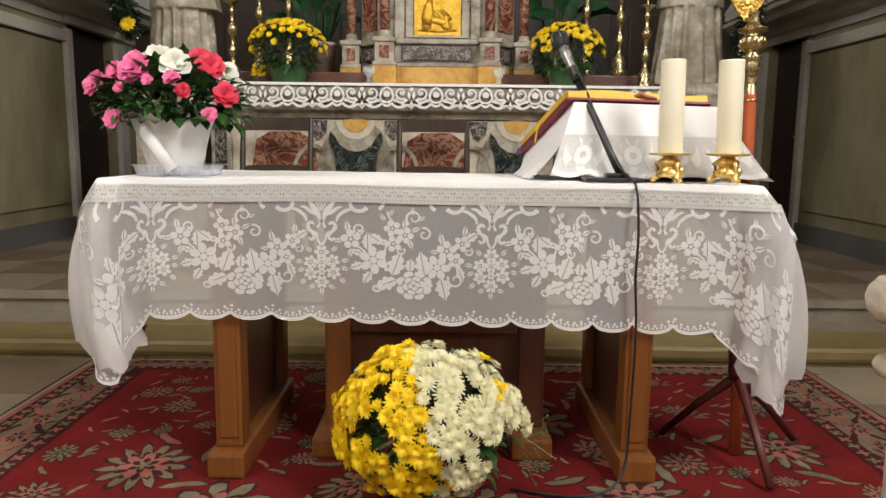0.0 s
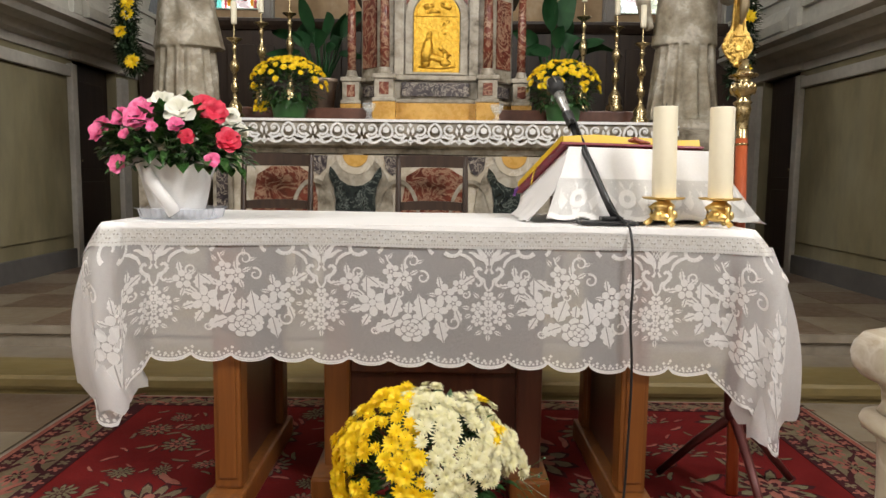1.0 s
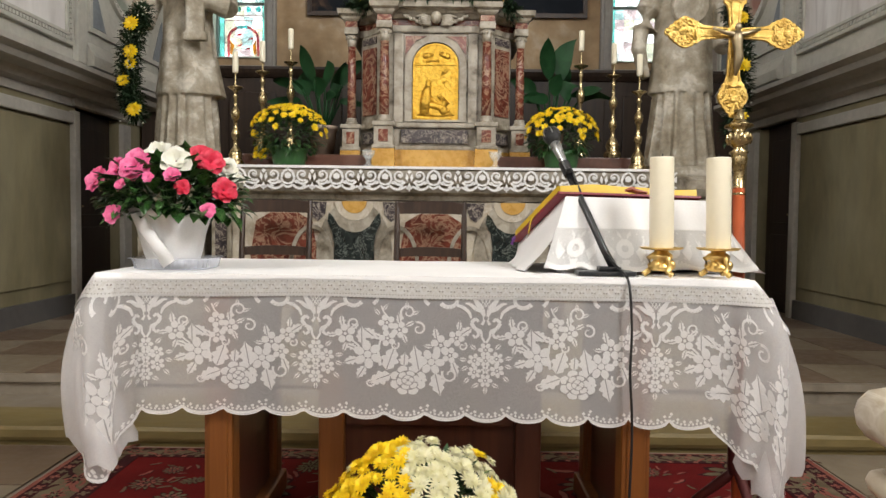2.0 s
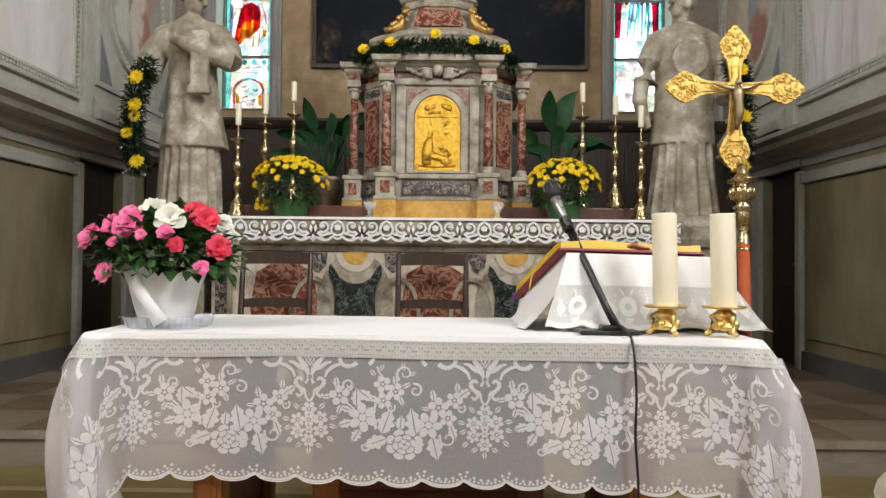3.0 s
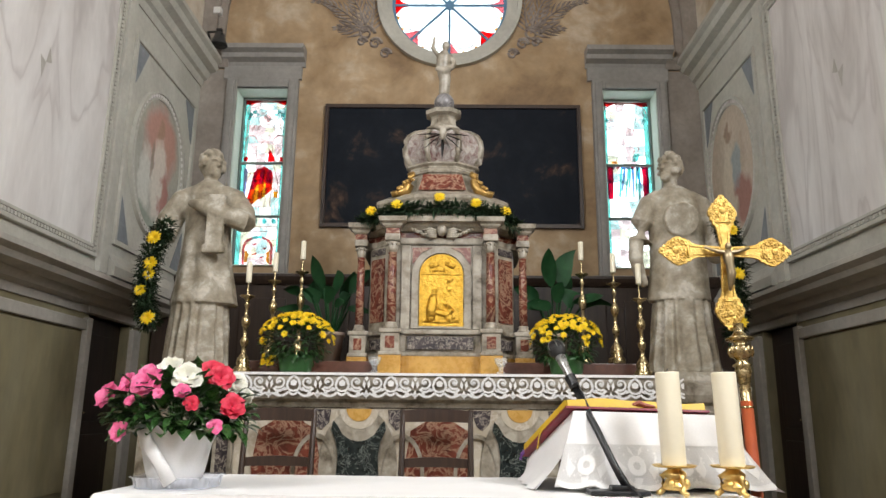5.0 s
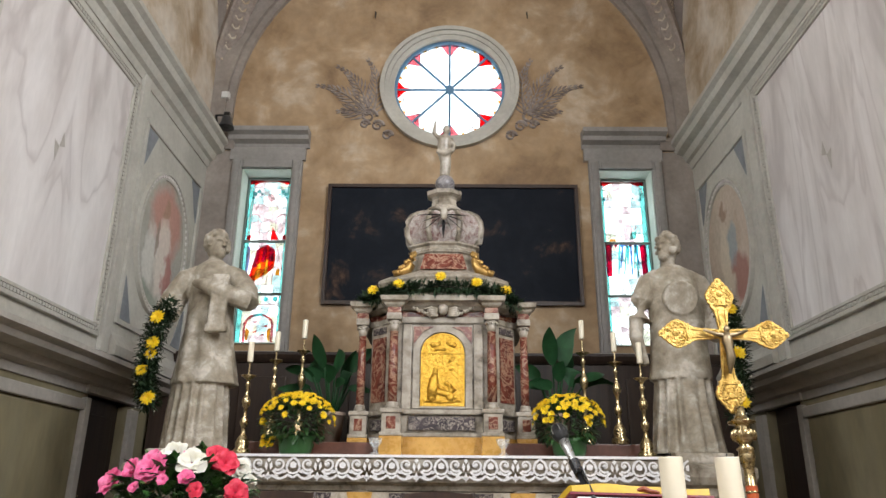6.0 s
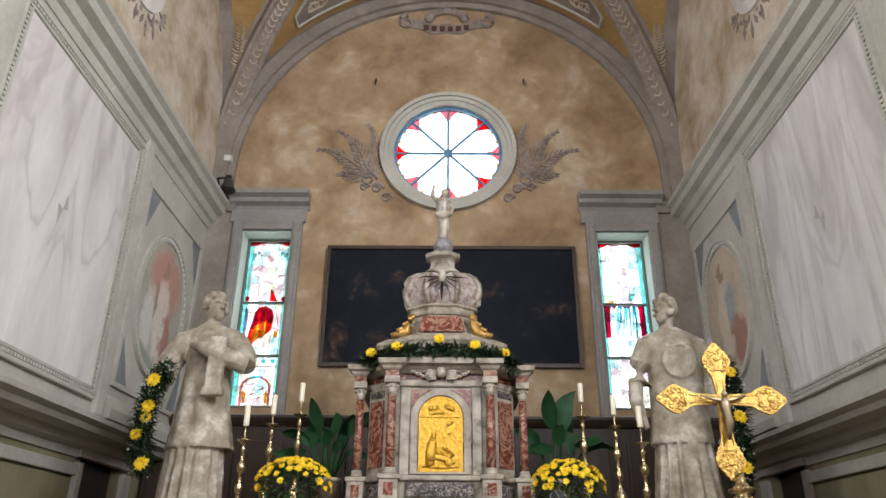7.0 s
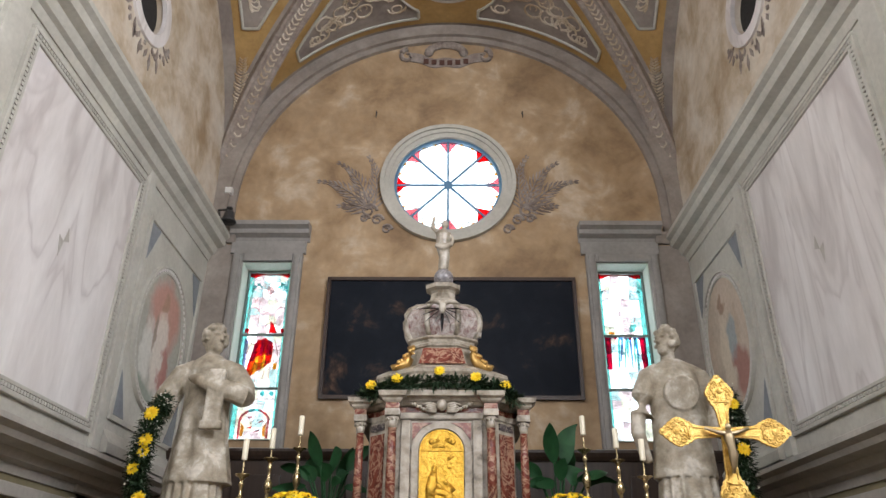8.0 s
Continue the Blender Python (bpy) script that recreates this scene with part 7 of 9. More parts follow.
for k in range(4):
    c = 0.13 + k * 0.25
    for j in range(10):
        a0, a1 = 2 * math.pi * j / 10, 2 * math.pi * (j + 1) / 10
        stand_lace([(c + 0.045 * math.cos(a0), 0.68 + 0.13 * math.sin(a0)), (c + 0.045 * math.cos(a1), 0.68 + 0.13 * math.sin(a1)), (c + 0.018 * math.cos(a1), 0.68 + 0.05 * math.sin(a1)), (c + 0.018 * math.cos(a0), 0.68 + 0.05 * math.sin(a0))])
    for q in (-1, 1):
        stand_lace([(c + q * 0.012, 0.56), (c + q * 0.035, 0.50), (c + q * 0.04, 0.44), (c + q * 0.018, 0.49)])
        stand_lace([(c + q * 0.05, 0.72), (c + q * 0.09, 0.62), (c + q * 0.105, 0.52), (c + q * 0.10, 0.74), (c + q * 0.07, 0.84)])
    stand_lace([(c - 0.02, 0.83), (c + 0.02, 0.83), (c + 0.01, 0.9), (c - 0.01, 0.9)])
rs_ = random.Random(6)
for k in range(90):
    u, f = rs_.uniform(0.02, 0.98), rs_.uniform(0.46, 0.9)
    stand_lace([(u - 0.006, f), (u, f - 0.018), (u + 0.006, f), (u, f + 0.018)])
for i in range(60):
    u = (i + 0.5) / 60
    f = low_f(u) - 0.02
    stand_lace([(u - 0.009, f - 0.045), (u + 0.009, f - 0.045), (u + 0.009, f + 0.018), (u - 0.009, f + 0.018)])
for b_ in (bm, lb):
    bmesh.ops.remove_doubles(b_, verts=b_.verts, dist=1e-4)
part("front_linen", bm, M_LINEN, stand, smooth=True)
lining = B()
for i in range(nu):
    for j in range(4):
        lining.faces.new([lining.verts.new(fall((i + a) / nu, 0.40 + 0.14 * (j + b)) + Vector((0, 0.016, 0))) for a, b in ((0, 0), (0, 1), (1, 1), (1, 0))])
bmesh.ops.remove_doubles(lining, verts=lining.verts, dist=1e-5)
part("lining", lining, M_LINEN, stand, "white lining behind the lace", smooth=True)
part("lace_net", lb, M_NETW, stand, "white filet lace", smooth=True)
tagged(part("lace_pattern", fl, M_LACE, stand), kind="stuff")
part("foot_board", box(B(), 0.52, 0.95, 2.54, 2.88, LZ + 0.003, LZ + 0.02, 0.003), M_BLACK, stand, "dark foot of the book stand")

book = thing("missal_book", (0.70, 2.7, Z0 + 0.16), "closed missal in a yellow cover with a dark red edge", "book")
up = (Vector(low[0]) - Vector(ridge[0])).normalized()
ac = (Vector(ridge[1]) - Vector(ridge[0])).normalized()
nn = ac.cross(up).normalized()
mb = Matrix((( ac.x, up.x, nn.x, ridge[0][0]), (ac.y, up.y, nn.y, ridge[0][1]), (ac.z, up.z, nn.z, ridge[0][2]), (0, 0, 0, 1)))


def book_slab(x0, x1, y0, y1, z0, z1, bev):
    bm = box(B(), x0, x1, y0, y1, z0, z1, bev)
    bmesh.ops.transform(bm, verts=bm.verts, matrix=mb)
    return bm


M_COVER = plain("yellow_silk_cover", (0.72, 0.47, 0.02), 0.5)
M_BOOKRED = plain("dark_red_edge", (0.22, 0.015, 0.03), 0.5)
part("red_board", book_slab(-0.03, 0.46, -0.018, 0.44, 0.003, 0.012, 0.002), M_BOOKRED, book, "dark red back board")
bm = B()
n = 24
rows = []
for i in range(n + 1):
    u = -0.02 + 0.47 * i / n
    h = 0.046 + 0.012 * math.exp(-((u - 0.13) / 0.07) ** 2) + 0.003 * math.sin(u * 30)
    rows.append([bm.verts.new(mb @ Vector((u, v, w))) for v, w in ((-0.012, 0.0145), (-0.012, h * 0.8), (0.01, h), (0.42, h), (0.43, 0.0145))])
for a, b in zip(rows, rows[1:]):
    for j in range(4):
        bm.faces.new((a[j], a[j + 1], b[j + 1], b[j]))
bm.faces.new(rows[0]), bm.faces.new(rows[-1][::-1])
bmesh.ops.recalc_face_normals(bm, faces=bm.faces)
part("yellow_cover", bm, M_COVER, book, "yellow cloth cover", smooth=False)
bm = tube(B(), [mb @ Vector(p) for p in ((0.205, -0.005, 0.026), (0.225, -0.016, 0.03), (0.24, -0.018, 0.022), (0.275, -0.017, 0.018))], [0.008, 0.010, 0.008, 0.004], 7)
part("ribbon_knot", bm, plain("brown_red_ribbon", (0.28, 0.06, 0.02), 0.5), book)
bm = tube(B(), [mb @ Vector(p) for p in ((-0.025, 0.40, 0.012), (-0.036, 0.405, 0.0), (-0.04, 0.41, -0.02))], 0.007, 6)
part("violet_ribbon", bm, plain("violet_ribbon", (0.16, 0.04, 0.26), 0.5), book)
bm = tube(B(), [mb @ Vector(p) for p in ((-0.022, 0.2, 0.02), (-0.034, 0.21, 0.008), (-0.04, 0.215, -0.012), (-0.045, 0.22, -0.05))], 0.003, 5)
part("yellow_ribbon", bm, M_COVER, book)

# ---- microphone on its little stand, cable down the front ----
mic = thing("microphone", (0.575, 2.40, LZ), "black gooseneck microphone on a flat base, silver-topped head", "microphone")
part("base_plate", box(B(), 0.475, 0.66, 2.33, 2.42, LZ + 0.003, LZ + 0.016, 0.004), M_BLACK, mic)
part("base_block", box(B(), 0.545, 0.615, 2.35, 2.40, LZ + 0.016, LZ + 0.03, 0.004), M_BLACK, mic)
neck = [Vector(p) for p in ((0.598, 2.375, LZ + 0.02), (0.565, 2.40, LZ + 0.09), (0.525, 2.46, LZ + 0.20), (0.495, 2.52, LZ + 0.28), (0.475, 2.56, LZ + 0.34))]
part("neck", tube(B(), neck, [0.014, 0.0125, 0.0120, 0.0120, 0.0125], 10), M_BLACK, mic, smooth=True)
d = (neck[-1] - neck[-2]).normalized()
e = neck[-1]
bm = tube(B(), [e - d * 0.01, e + d * 0.045], [0.018, 0.020], 12)
tube(bm, [e + d * 0.01 + Vector((0.0, -0.02, 0)), e + d * 0.01 + Vector((0.0, -0.034, -0.004))], 0.008, 8)
part("clip", bm, M_BLACK, mic)
m_ = Matrix.Translation(e) @ d.to_track_quat("Z", "Y").to_matrix().to_4x4()
part("handle", lathe(B(), [(0.012, 0.0), (0.013, 0.05), (0.017, 0.10), (0.019, 0.135), (0.012, 0.14)], 0, 0, 18, m_), plain("grey_metal", (0.46, 0.46, 0.45), 0.32, 0.8), mic, "grey metal handle", smooth=True)
part("head", lathe(B(), [(0.018, 0.135), (0.027, 0.15), (0.031, 0.165), (0.031, 0.178), (0.024, 0.197), (0.010, 0.208), (0.001, 0.210)], 0, 0, 22, m_), plain("dark_grille", (0.035, 0.035, 0.035), 0.45, 0.6, 0.4, 400.0), mic, "dark grille head", smooth=True)
for k in range(6):
    a = 2 * math.pi * k / 6
    bm = tube(B(), [m_ @ Vector((r * math.cos(a), r * math.sin(a), z)) for r, z in ((0.0318, 0.164), (0.0322, 0.178), (0.025, 0.198), (0.011, 0.209))], 0.002, 5)
    part("grille_rib", bm, plain("worn_steel", (0.42, 0.42, 0.40), 0.35, 0.9) if k == 0 else bpy.data.materials["worn_steel"], mic)
cable = [(e + d * 0.02 + Vector((0.012, -0.02, 0))), Vector((0.515, 2.48, LZ + 0.25)), Vector((0.535, 2.435, LZ + 0.16)), Vector((0.575, 2.385, LZ + 0.07)), Vector((0.605, 2.34, LZ + 0.02)), Vector((0.613, 2.29, LZ + 0.012)), Vector((0.615, 2.245, LZ - 0.01)), Vector((0.618, 2.232, 0.88)), Vector((0.622, 2.225, 0.78)),
         Vector((0.614, 2.225, 0.68)), Vector((0.625, 2.222, 0.58)), Vector((0.629, 2.225, 0.45)), Vector((0.622, 2.22, 0.3)), Vector((0.615, 2.20, 0.15)), Vector((0.595, 2.17, 0.05)), Vector((0.52, 2.13, 0.02)), Vector((0.40, 2.12, 0.016)), Vector((0.25, 2.18, 0.016))]
cu = bpy.data.curves.new("cable", "CURVE")
cu.dimensions, cu.bevel_depth, cu.bevel_resolution = "3D", 0.0042, 2
sp = cu.splines.new("NURBS")
sp.points.add(len(cable) - 1)
sp.order_u, sp.use_endpoint_u = 4, True
for q, p in zip(sp.points, cable):
    q.co = (*p, 1)
cu.materials.append(M_BLACK)
cab = new("cable", cu)
cab.parent, cab.matrix_parent_inverse = mic, mic.matrix_basis.inverted()

# ---- processional cross on its tripod ----
cross = thing("processional_cross", (1.075, 2.50, RUGZ), "gilt processional cross on a red wooden pole in a maroon tripod", "cross")
foot, joint = Vector((1.065, 2.47, RUGZ)), Vector((1.093, 2.62, 1.235))
ax = (joint - foot).normalized()
def pole_at(z):
    return foot + ax * ((z - foot.z) / ax.z)


part("pole", tube(B(), [pole_at(RUGZ + 0.002), pole_at(1.26)], 0.021, 14), M_POLE, cross, smooth=True)
part("socket", tube(B(), [pole_at(0.27), pole_at(0.30), pole_at(0.46), pole_at(0.47)], [0.030, 0.034, 0.034, 0.030], 16), M_TRIPOD, cross, smooth=True)
hub = pole_at(0.285)
for tx, ty in ((0.85, 2.62), (1.325, 2.58), (1.065, 2.19)):
    d = Vector((tx, ty, RUGZ + 0.012)) - hub
    part("tripod_leg", tube(B(), [hub, hub + d * 0.12 + Vector((0, 0, 0.004)), hub + d * 0.5 + Vector((0, 0, 0.012)), hub + d], [0.02, 0.018, 0.015, 0.013], 10), M_TRIPOD, cross, smooth=True)
mz = Matrix.Translation(pole_at(1.235)) @ ax.to_track_quat("Z", "Y").to_matrix().to_4x4()
prof = [(0.022, 0.0), (0.024, 0.006), (0.019, 0.012), (0.019, 0.11), (0.024, 0.135), (0.030, 0.17), (0.026, 0.19), (0.034, 0.20), (0.018, 0.215), (0.022, 0.228), (0.038, 0.245), (0.042, 0.265), (0.034, 0.285), (0.022, 0.295), (0.028, 0.315), (0.050, 0.322), (0.050, 0.327), (0.028, 0.34), (0.018, 0.36), (0.018, 0.40)]
part("knop", lathe(B(), [(r, z * 0.77) for r, z in prof], 0, 0, 24, mz), M_BRASS, cross, "turned brass knop", smooth=True)
for k in range(12):
    a = 2 * math.pi * k / 12
    part("knop_lobe", ball(B(), mz @ Vector((0.037 * math.cos(a), 0.037 * math.sin(a), 0.204)), (0.010, 0.010, 0.020), 8, 6), M_BRASS, cross, smooth=True)
# cross plate: arms with lobed ends; plane facing the nave
CXc = pole_at(1.835) + Vector((-0.018, 0, -0.012))


def arm_outline(length):
    """Outline of one arm along +x: slowly widening bar, scalloped lobe, pointed tip."""
    pts = [(0.016, 0.018), (length - 0.150, 0.025), (length - 0.128, 0.032), (length - 0.122, 0.041), (length - 0.110, 0.042), (length - 0.104, 0.050), (length - 0.092, 0.050), (length - 0.086, 0.056), (length - 0.070, 0.057), (length - 0.062, 0.052),
           (length - 0.054, 0.050), (length - 0.046, 0.041), (length - 0.036, 0.038), (length - 0.030, 0.028), (length - 0.020, 0.024), (length - 0.014, 0.014), (length - 0.004, 0.011), (length, 0)]
    return pts + [(x, -y) for x, y in pts[::-1][1:]]


M_CROSSGOLD = surface("gilt_plate", [(0.3, (0.48, 0.29, 0.06)), (0.7, (0.84, 0.60, 0.20))], 34.0, 130.0, 0.38, 1.0, 0.45, wear=0.2)
mc = Matrix.Translation(CXc) @ pose(0, 0, 0, 0, 0, 2.0) @ XZ
part("centre_boss", prism(B(), circle(0, 0, 0.026, 0.026, 16), mc @ Matrix.Translation((0, 0, -0.005)), 0.013), M_CROSSGOLD, cross)
rgc = random.Random(31)
for ang, length in ((0, 0.257), (180, 0.257), (90, 0.228), (270, 0.305)):
    rot = Matrix.Rotation(radians(ang), 4, "Z")
    bm = prism(B(), arm_outline(length), mc @ rot @ Matrix.Translation((0, 0, -0.006)), 0.012)
    bmesh.ops.recalc_face_normals(bm, faces=bm.faces)
    bmesh.ops.bevel(bm, geom=list(bm.edges), offset=0.0015, segments=1, affect="EDGES")
    part("arm", bm, M_CROSSGOLD, cross)
    bm = B()
    at = lambda u, v, h=0.0065: mc @ rot @ Vector((u, v, h))
    lc = length - 0.070
    for q in (-1, 1):
        # raised bead along the bar and small leaf scrolls in the lobe
        tube(bm, [at(u, q * (0.012 + 0.004 * (u - 0.03) / 0.1)) for u in (0.03, lc - 0.06)], 0.002, 6)
        for du, dv, r in ((-0.022, 0.030, 0.013), (0.012, 0.026, 0.011), (-0.004, 0.040, 0.009), (0.036, 0.012, 0.009), (-0.044, 0.018, 0.009)):
            tube(bm, [at(lc + du + r * (1 - 0.07 * k) * math.cos(q * 0.62 * k), q * dv + r * (1 - 0.07 * k) * math.sin(q * 0.62 * k)) for k in range(11)], 0.0028, 6)
        for k in range(11):
            ball(bm, at(lc + rgc.uniform(-0.045, 0.04), q * rgc.uniform(0.004, 0.034)), (rgc.uniform(0.003, 0.007), 0.0028, rgc.uniform(0.003, 0.007)), 8, 6)
    tube(bm, [at(lc - 0.042, q) for q in (-0.030, 0, 0.030)], 0.0032, 6)
    ball(bm, at(lc + 0.004, 0), (0.013, 0.0045, 0.013), 12, 8)
    ball(bm, at(length - 0.012, 0), (0.007, 0.004, 0.007), 8, 6)
    tagged(part("arm_relief", bm, M_CROSSGOLD, cross, smooth=True), kind="stuff")
# plain small silver form in the middle
bm = B()
P = lambda x, y, z=0.02: mc @ Vector((x, y, z))
tube(bm, [P(-0.085, 0.012), P(-0.04, -0.004, 0.022), P(0, -0.012, 0.024), P(0.04, -0.004, 0.022), P(0.085, 0.012)], [0.006, 0.007, 0.011, 0.007, 0.006], 8)
tube(bm, [P(0, 0.0, 0.024), P(0.0, -0.03, 0.028), P(0.004, -0.06, 0.026), P(0.006, -0.09, 0.03), P(0.002, -0.13, 0.026), P(0.0, -0.155, 0.018)], [0.014, 0.020, 0.015, 0.017, 0.011, 0.006], 10)
ball(bm, P(0.002, 0.014, 0.03), (0.012, 0.012, 0.015), 10, 8)
part("silver_relief", bm, plain("dull_gilded_silver", (0.42, 0.34, 0.22), 0.45, 1.0), cross, "small plain silver form", smooth=True)

# ---- end of the marble balustrade ----
bal = thing("balustrade_pillar", (0.87, 1.16, 0), "cream marble balustrade end with a rounded moulded cap", "balustrade")


def round_square(cx, cy, hx, hy, n=40):
    return [(cx + hx * math.copysign(abs(math.cos(a)) ** 0.45, math.cos(a)), cy + hy * math.copysign(abs(math.sin(a)) ** 0.45, math.sin(a))) for a in [2 * math.pi * k / n for k in range(n)]]


def turned_block(profile):
    """Solid of rounded-square rings (half width, z)."""
    bm = B()
    prev = None
    for w, z in profile:
        ring = [bm.verts.new((x, y, z)) for x, y in round_square(0.878, 1.155, w, w * 0.92)]
        if prev:
            for k in range(40):
                bm.faces.new((prev[k], prev[(k + 1) % 40], ring[(k + 1) % 40], ring[k]))
        else:
            bm.faces.new(ring[::-1])
        prev = ring
    bm.faces.new(prev)
    return bm


part("shaft", turned_block([(0.105, 0.0), (0.105, 0.60), (0.108, 0.68), (0.116, 0.70)]), M_CREAM, bal, smooth=True)
part("collar", turned_block([(0.118, 0.70), (0.130, 0.706), (0.134, 0.718), (0.130, 0.730), (0.116, 0.736)]), M_CREAM, bal, smooth=True)
part("neck", turned_block([(0.112, 0.736), (0.106, 0.75), (0.108, 0.775), (0.118, 0.79)]), M_CREAM, bal, smooth=True)
part("cap", turned_block([(0.120, 0.79), (0.138, 0.797), (0.148, 0.812), (0.151, 0.832), (0.147, 0.850), (0.136, 0.866), (0.118, 0.873)]), M_CREAM, bal, smooth=True)


# ================= the high altar =================
AC = -0.03
ALT_Y, ALT_Z = 5.10, 1.485
altar = thing("high_altar", (AC, 5.4, UP3), "high altar of white marble with inlaid coloured marble front", "altar")
part("core", box(B(), AC - 1.50, AC + 1.50, ALT_Y + 0.06, 6.35, UP3, 1.25), M_WHITE, altar)
mensa = [(-0.1, 1.255), (0.02, 1.255), (0.03, 1.29), (0.07, 1.31), (0.08, 1.35), (0.11, 1.37), (0.12, 1.40), (0.12, ALT_Z - 0.006), (-0.1, ALT_Z - 0.006)]
bm = run(B(), mensa, [(AC - 1.50, 6.2), (AC - 1.50, ALT_Y + 0.06), (AC + 1.50, ALT_Y + 0.06), (AC + 1.50, 6.2)])
box(bm, AC - 1.55, AC + 1.55, ALT_Y + 0.08, 6.2, 1.40, ALT_Z - 0.008)
part("altar_slab", bm, M_WHITE, altar, "moulded white marble altar slab")
fy = ALT_Y + 0.06
part("base_step", box(B(), AC - 1.58, AC + 1.58, ALT_Y - 0.02, fy + 0.02, UP3, UP3 + 0.14, 0.012), M_CREAM, altar)


def inlay(name, pts, mat_, depth, label=""):
    bm = prism(B(), pts, front(fy + 0.004), depth)
    bmesh.ops.recalc_face_normals(bm, faces=bm.faces)
    return part(name, bm, mat_, altar, label)


def shield(cx, w, top, bot):
    """Curved inlay: drawn-in waist and a round bite at the top."""
    L = [(cx - w, bot), (cx - w * 0.98, 0.80), (cx - w * 0.92, 0.92), (cx - w * 1.02, 1.02), (cx - w * 1.26, 1.10), (cx - w * 1.2, top)]
    arc = [(cx + 0.155 * math.cos(radians(a)), top + 0.01 + 0.15 * math.sin(radians(a))) for a in (195, 225, 250, 270, 290, 315, 345)]
    R = [(2 * cx - x, z) for x, z in L[::-1]]
    return L + arc + R


part("cream_field", box(B(), AC - 1.47, AC + 1.47, fy - 0.008, fy + 0.002, UP3 + 0.14, 1.245), M_CREAM, altar)
fy -= 0.012
for cx in (AC - 0.56, AC + 0.56):
    ring = circle(cx, 0.86, 0.27, 0.40, 40)
    inlay("white_cartouche", ring, M_WHITE, 0.022)
    fy -= 0.022
    inlay("green_inlay", shield(cx, 0.15, 1.165, 0.55), M_GREENM, 0.012, "green-black marble inlay")
    inlay("yellow_half_disc", circle(cx, 1.245, 0.088, 0.085, 20, 180, 360), M_YELLOW, 0.012, "ochre yellow half disc")
    inlay("half_disc_rim", circle(cx, 1.243, 0.135, 0.135, 24, 180, 360), M_CREAM, 0.006)
    fy += 0.022
    for q in (-1, 1):
        inlay("breccia_corner", [(cx + q * 0.20, 1.24), (cx + q * 0.34, 1.24), (cx + q * 0.30, 1.13), (cx + q * 0.26, 1.10), (cx + q * 0.21, 1.15)][::q], M_BREC, 0.012, "dark breccia corner inlay")
        bm = ring_prism(B(), circle(cx + q * 0.30, 0.80, 0.16, 0.28, 32), circle(cx + q * 0.30, 0.80, 0.135, 0.25, 32), front(fy + 0.004), 0.03)
        part("scroll_ring", bm, M_WHITE, altar)
for cx in (AC - 1.06, AC, AC + 1.06):
    inlay("red_inlay", [(cx - 0.2, 0.60), (cx + 0.2, 0.60), (cx + 0.24, 0.85), (cx + 0.2, 1.10), (cx + 0.1, 1.16), (cx - 0.1, 1.16), (cx - 0.2, 1.10), (cx - 0.24, 0.85)], M_RED, 0.012, "red marble inlay")
    inlay("gold_cartouche", circle(cx, 1.20, 0.06, 0.025, 16), M_YELLOW, 0.02)
for q in (-1, 1):
    part("corner_pier", box(B(), AC + q * 1.50 - 0.07, AC + q * 1.50 + 0.07, fy - 0.03, fy + 0.2, UP3 + 0.14, 1.25, 0.008), M_WHITE, altar)
    inlay("breccia_strip", [(AC + q * 1.50 - 0.04, 0.6), (AC + q * 1.50 + 0.04, 0.6), (AC + q * 1.50 + 0.04, 1.18), (AC + q * 1.50 - 0.04, 1.18)], M_BREC, 0.045)
# gradine behind
part("gradine", box(B(), AC - 1.50, AC + 1.50, 5.45, 6.0, ALT_Z - 0.006, 1.60, 0.01), M_GRADINE, altar, "red-brown gradine step")

# altar cloth with cut-work lace
acloth = thing("altar_lace_cloth", (AC, 5.2, ALT_Z), "white altar cloth with a scalloped cut-work lace border", "altar cloth")
part("cloth_top", box(B(), AC - 1.57, AC + 1.57, ALT_Y - 0.075, 5.44, ALT_Z - 0.004, ALT_Z + 0.003), M_LINEN, acloth)
LYF = ALT_Y - 0.08
bm = B()


def cut(pts):
    bm.faces.new([bm.verts.new((x, LYF, z)) for x, z in pts])


def cut_ribbon(pts, w):
    for k in range(len(pts) - 1):
        (a, b), (c, d) = pts[k], pts[k + 1]
        ln = math.hypot(c - a, d - b) or 1e-6
        w0, w1 = (w[k], w[k + 1]) if isinstance(w, list) else (w, w)
        nx_, nz_ = -(d - b) / ln, (c - a) / ln
        cut([(a + nx_ * w0, b + nz_ * w0), (c + nx_ * w1, d + nz_ * w1), (c - nx_ * w1, d - nz_ * w1), (a - nx_ * w0, b - nz_ * w0)])


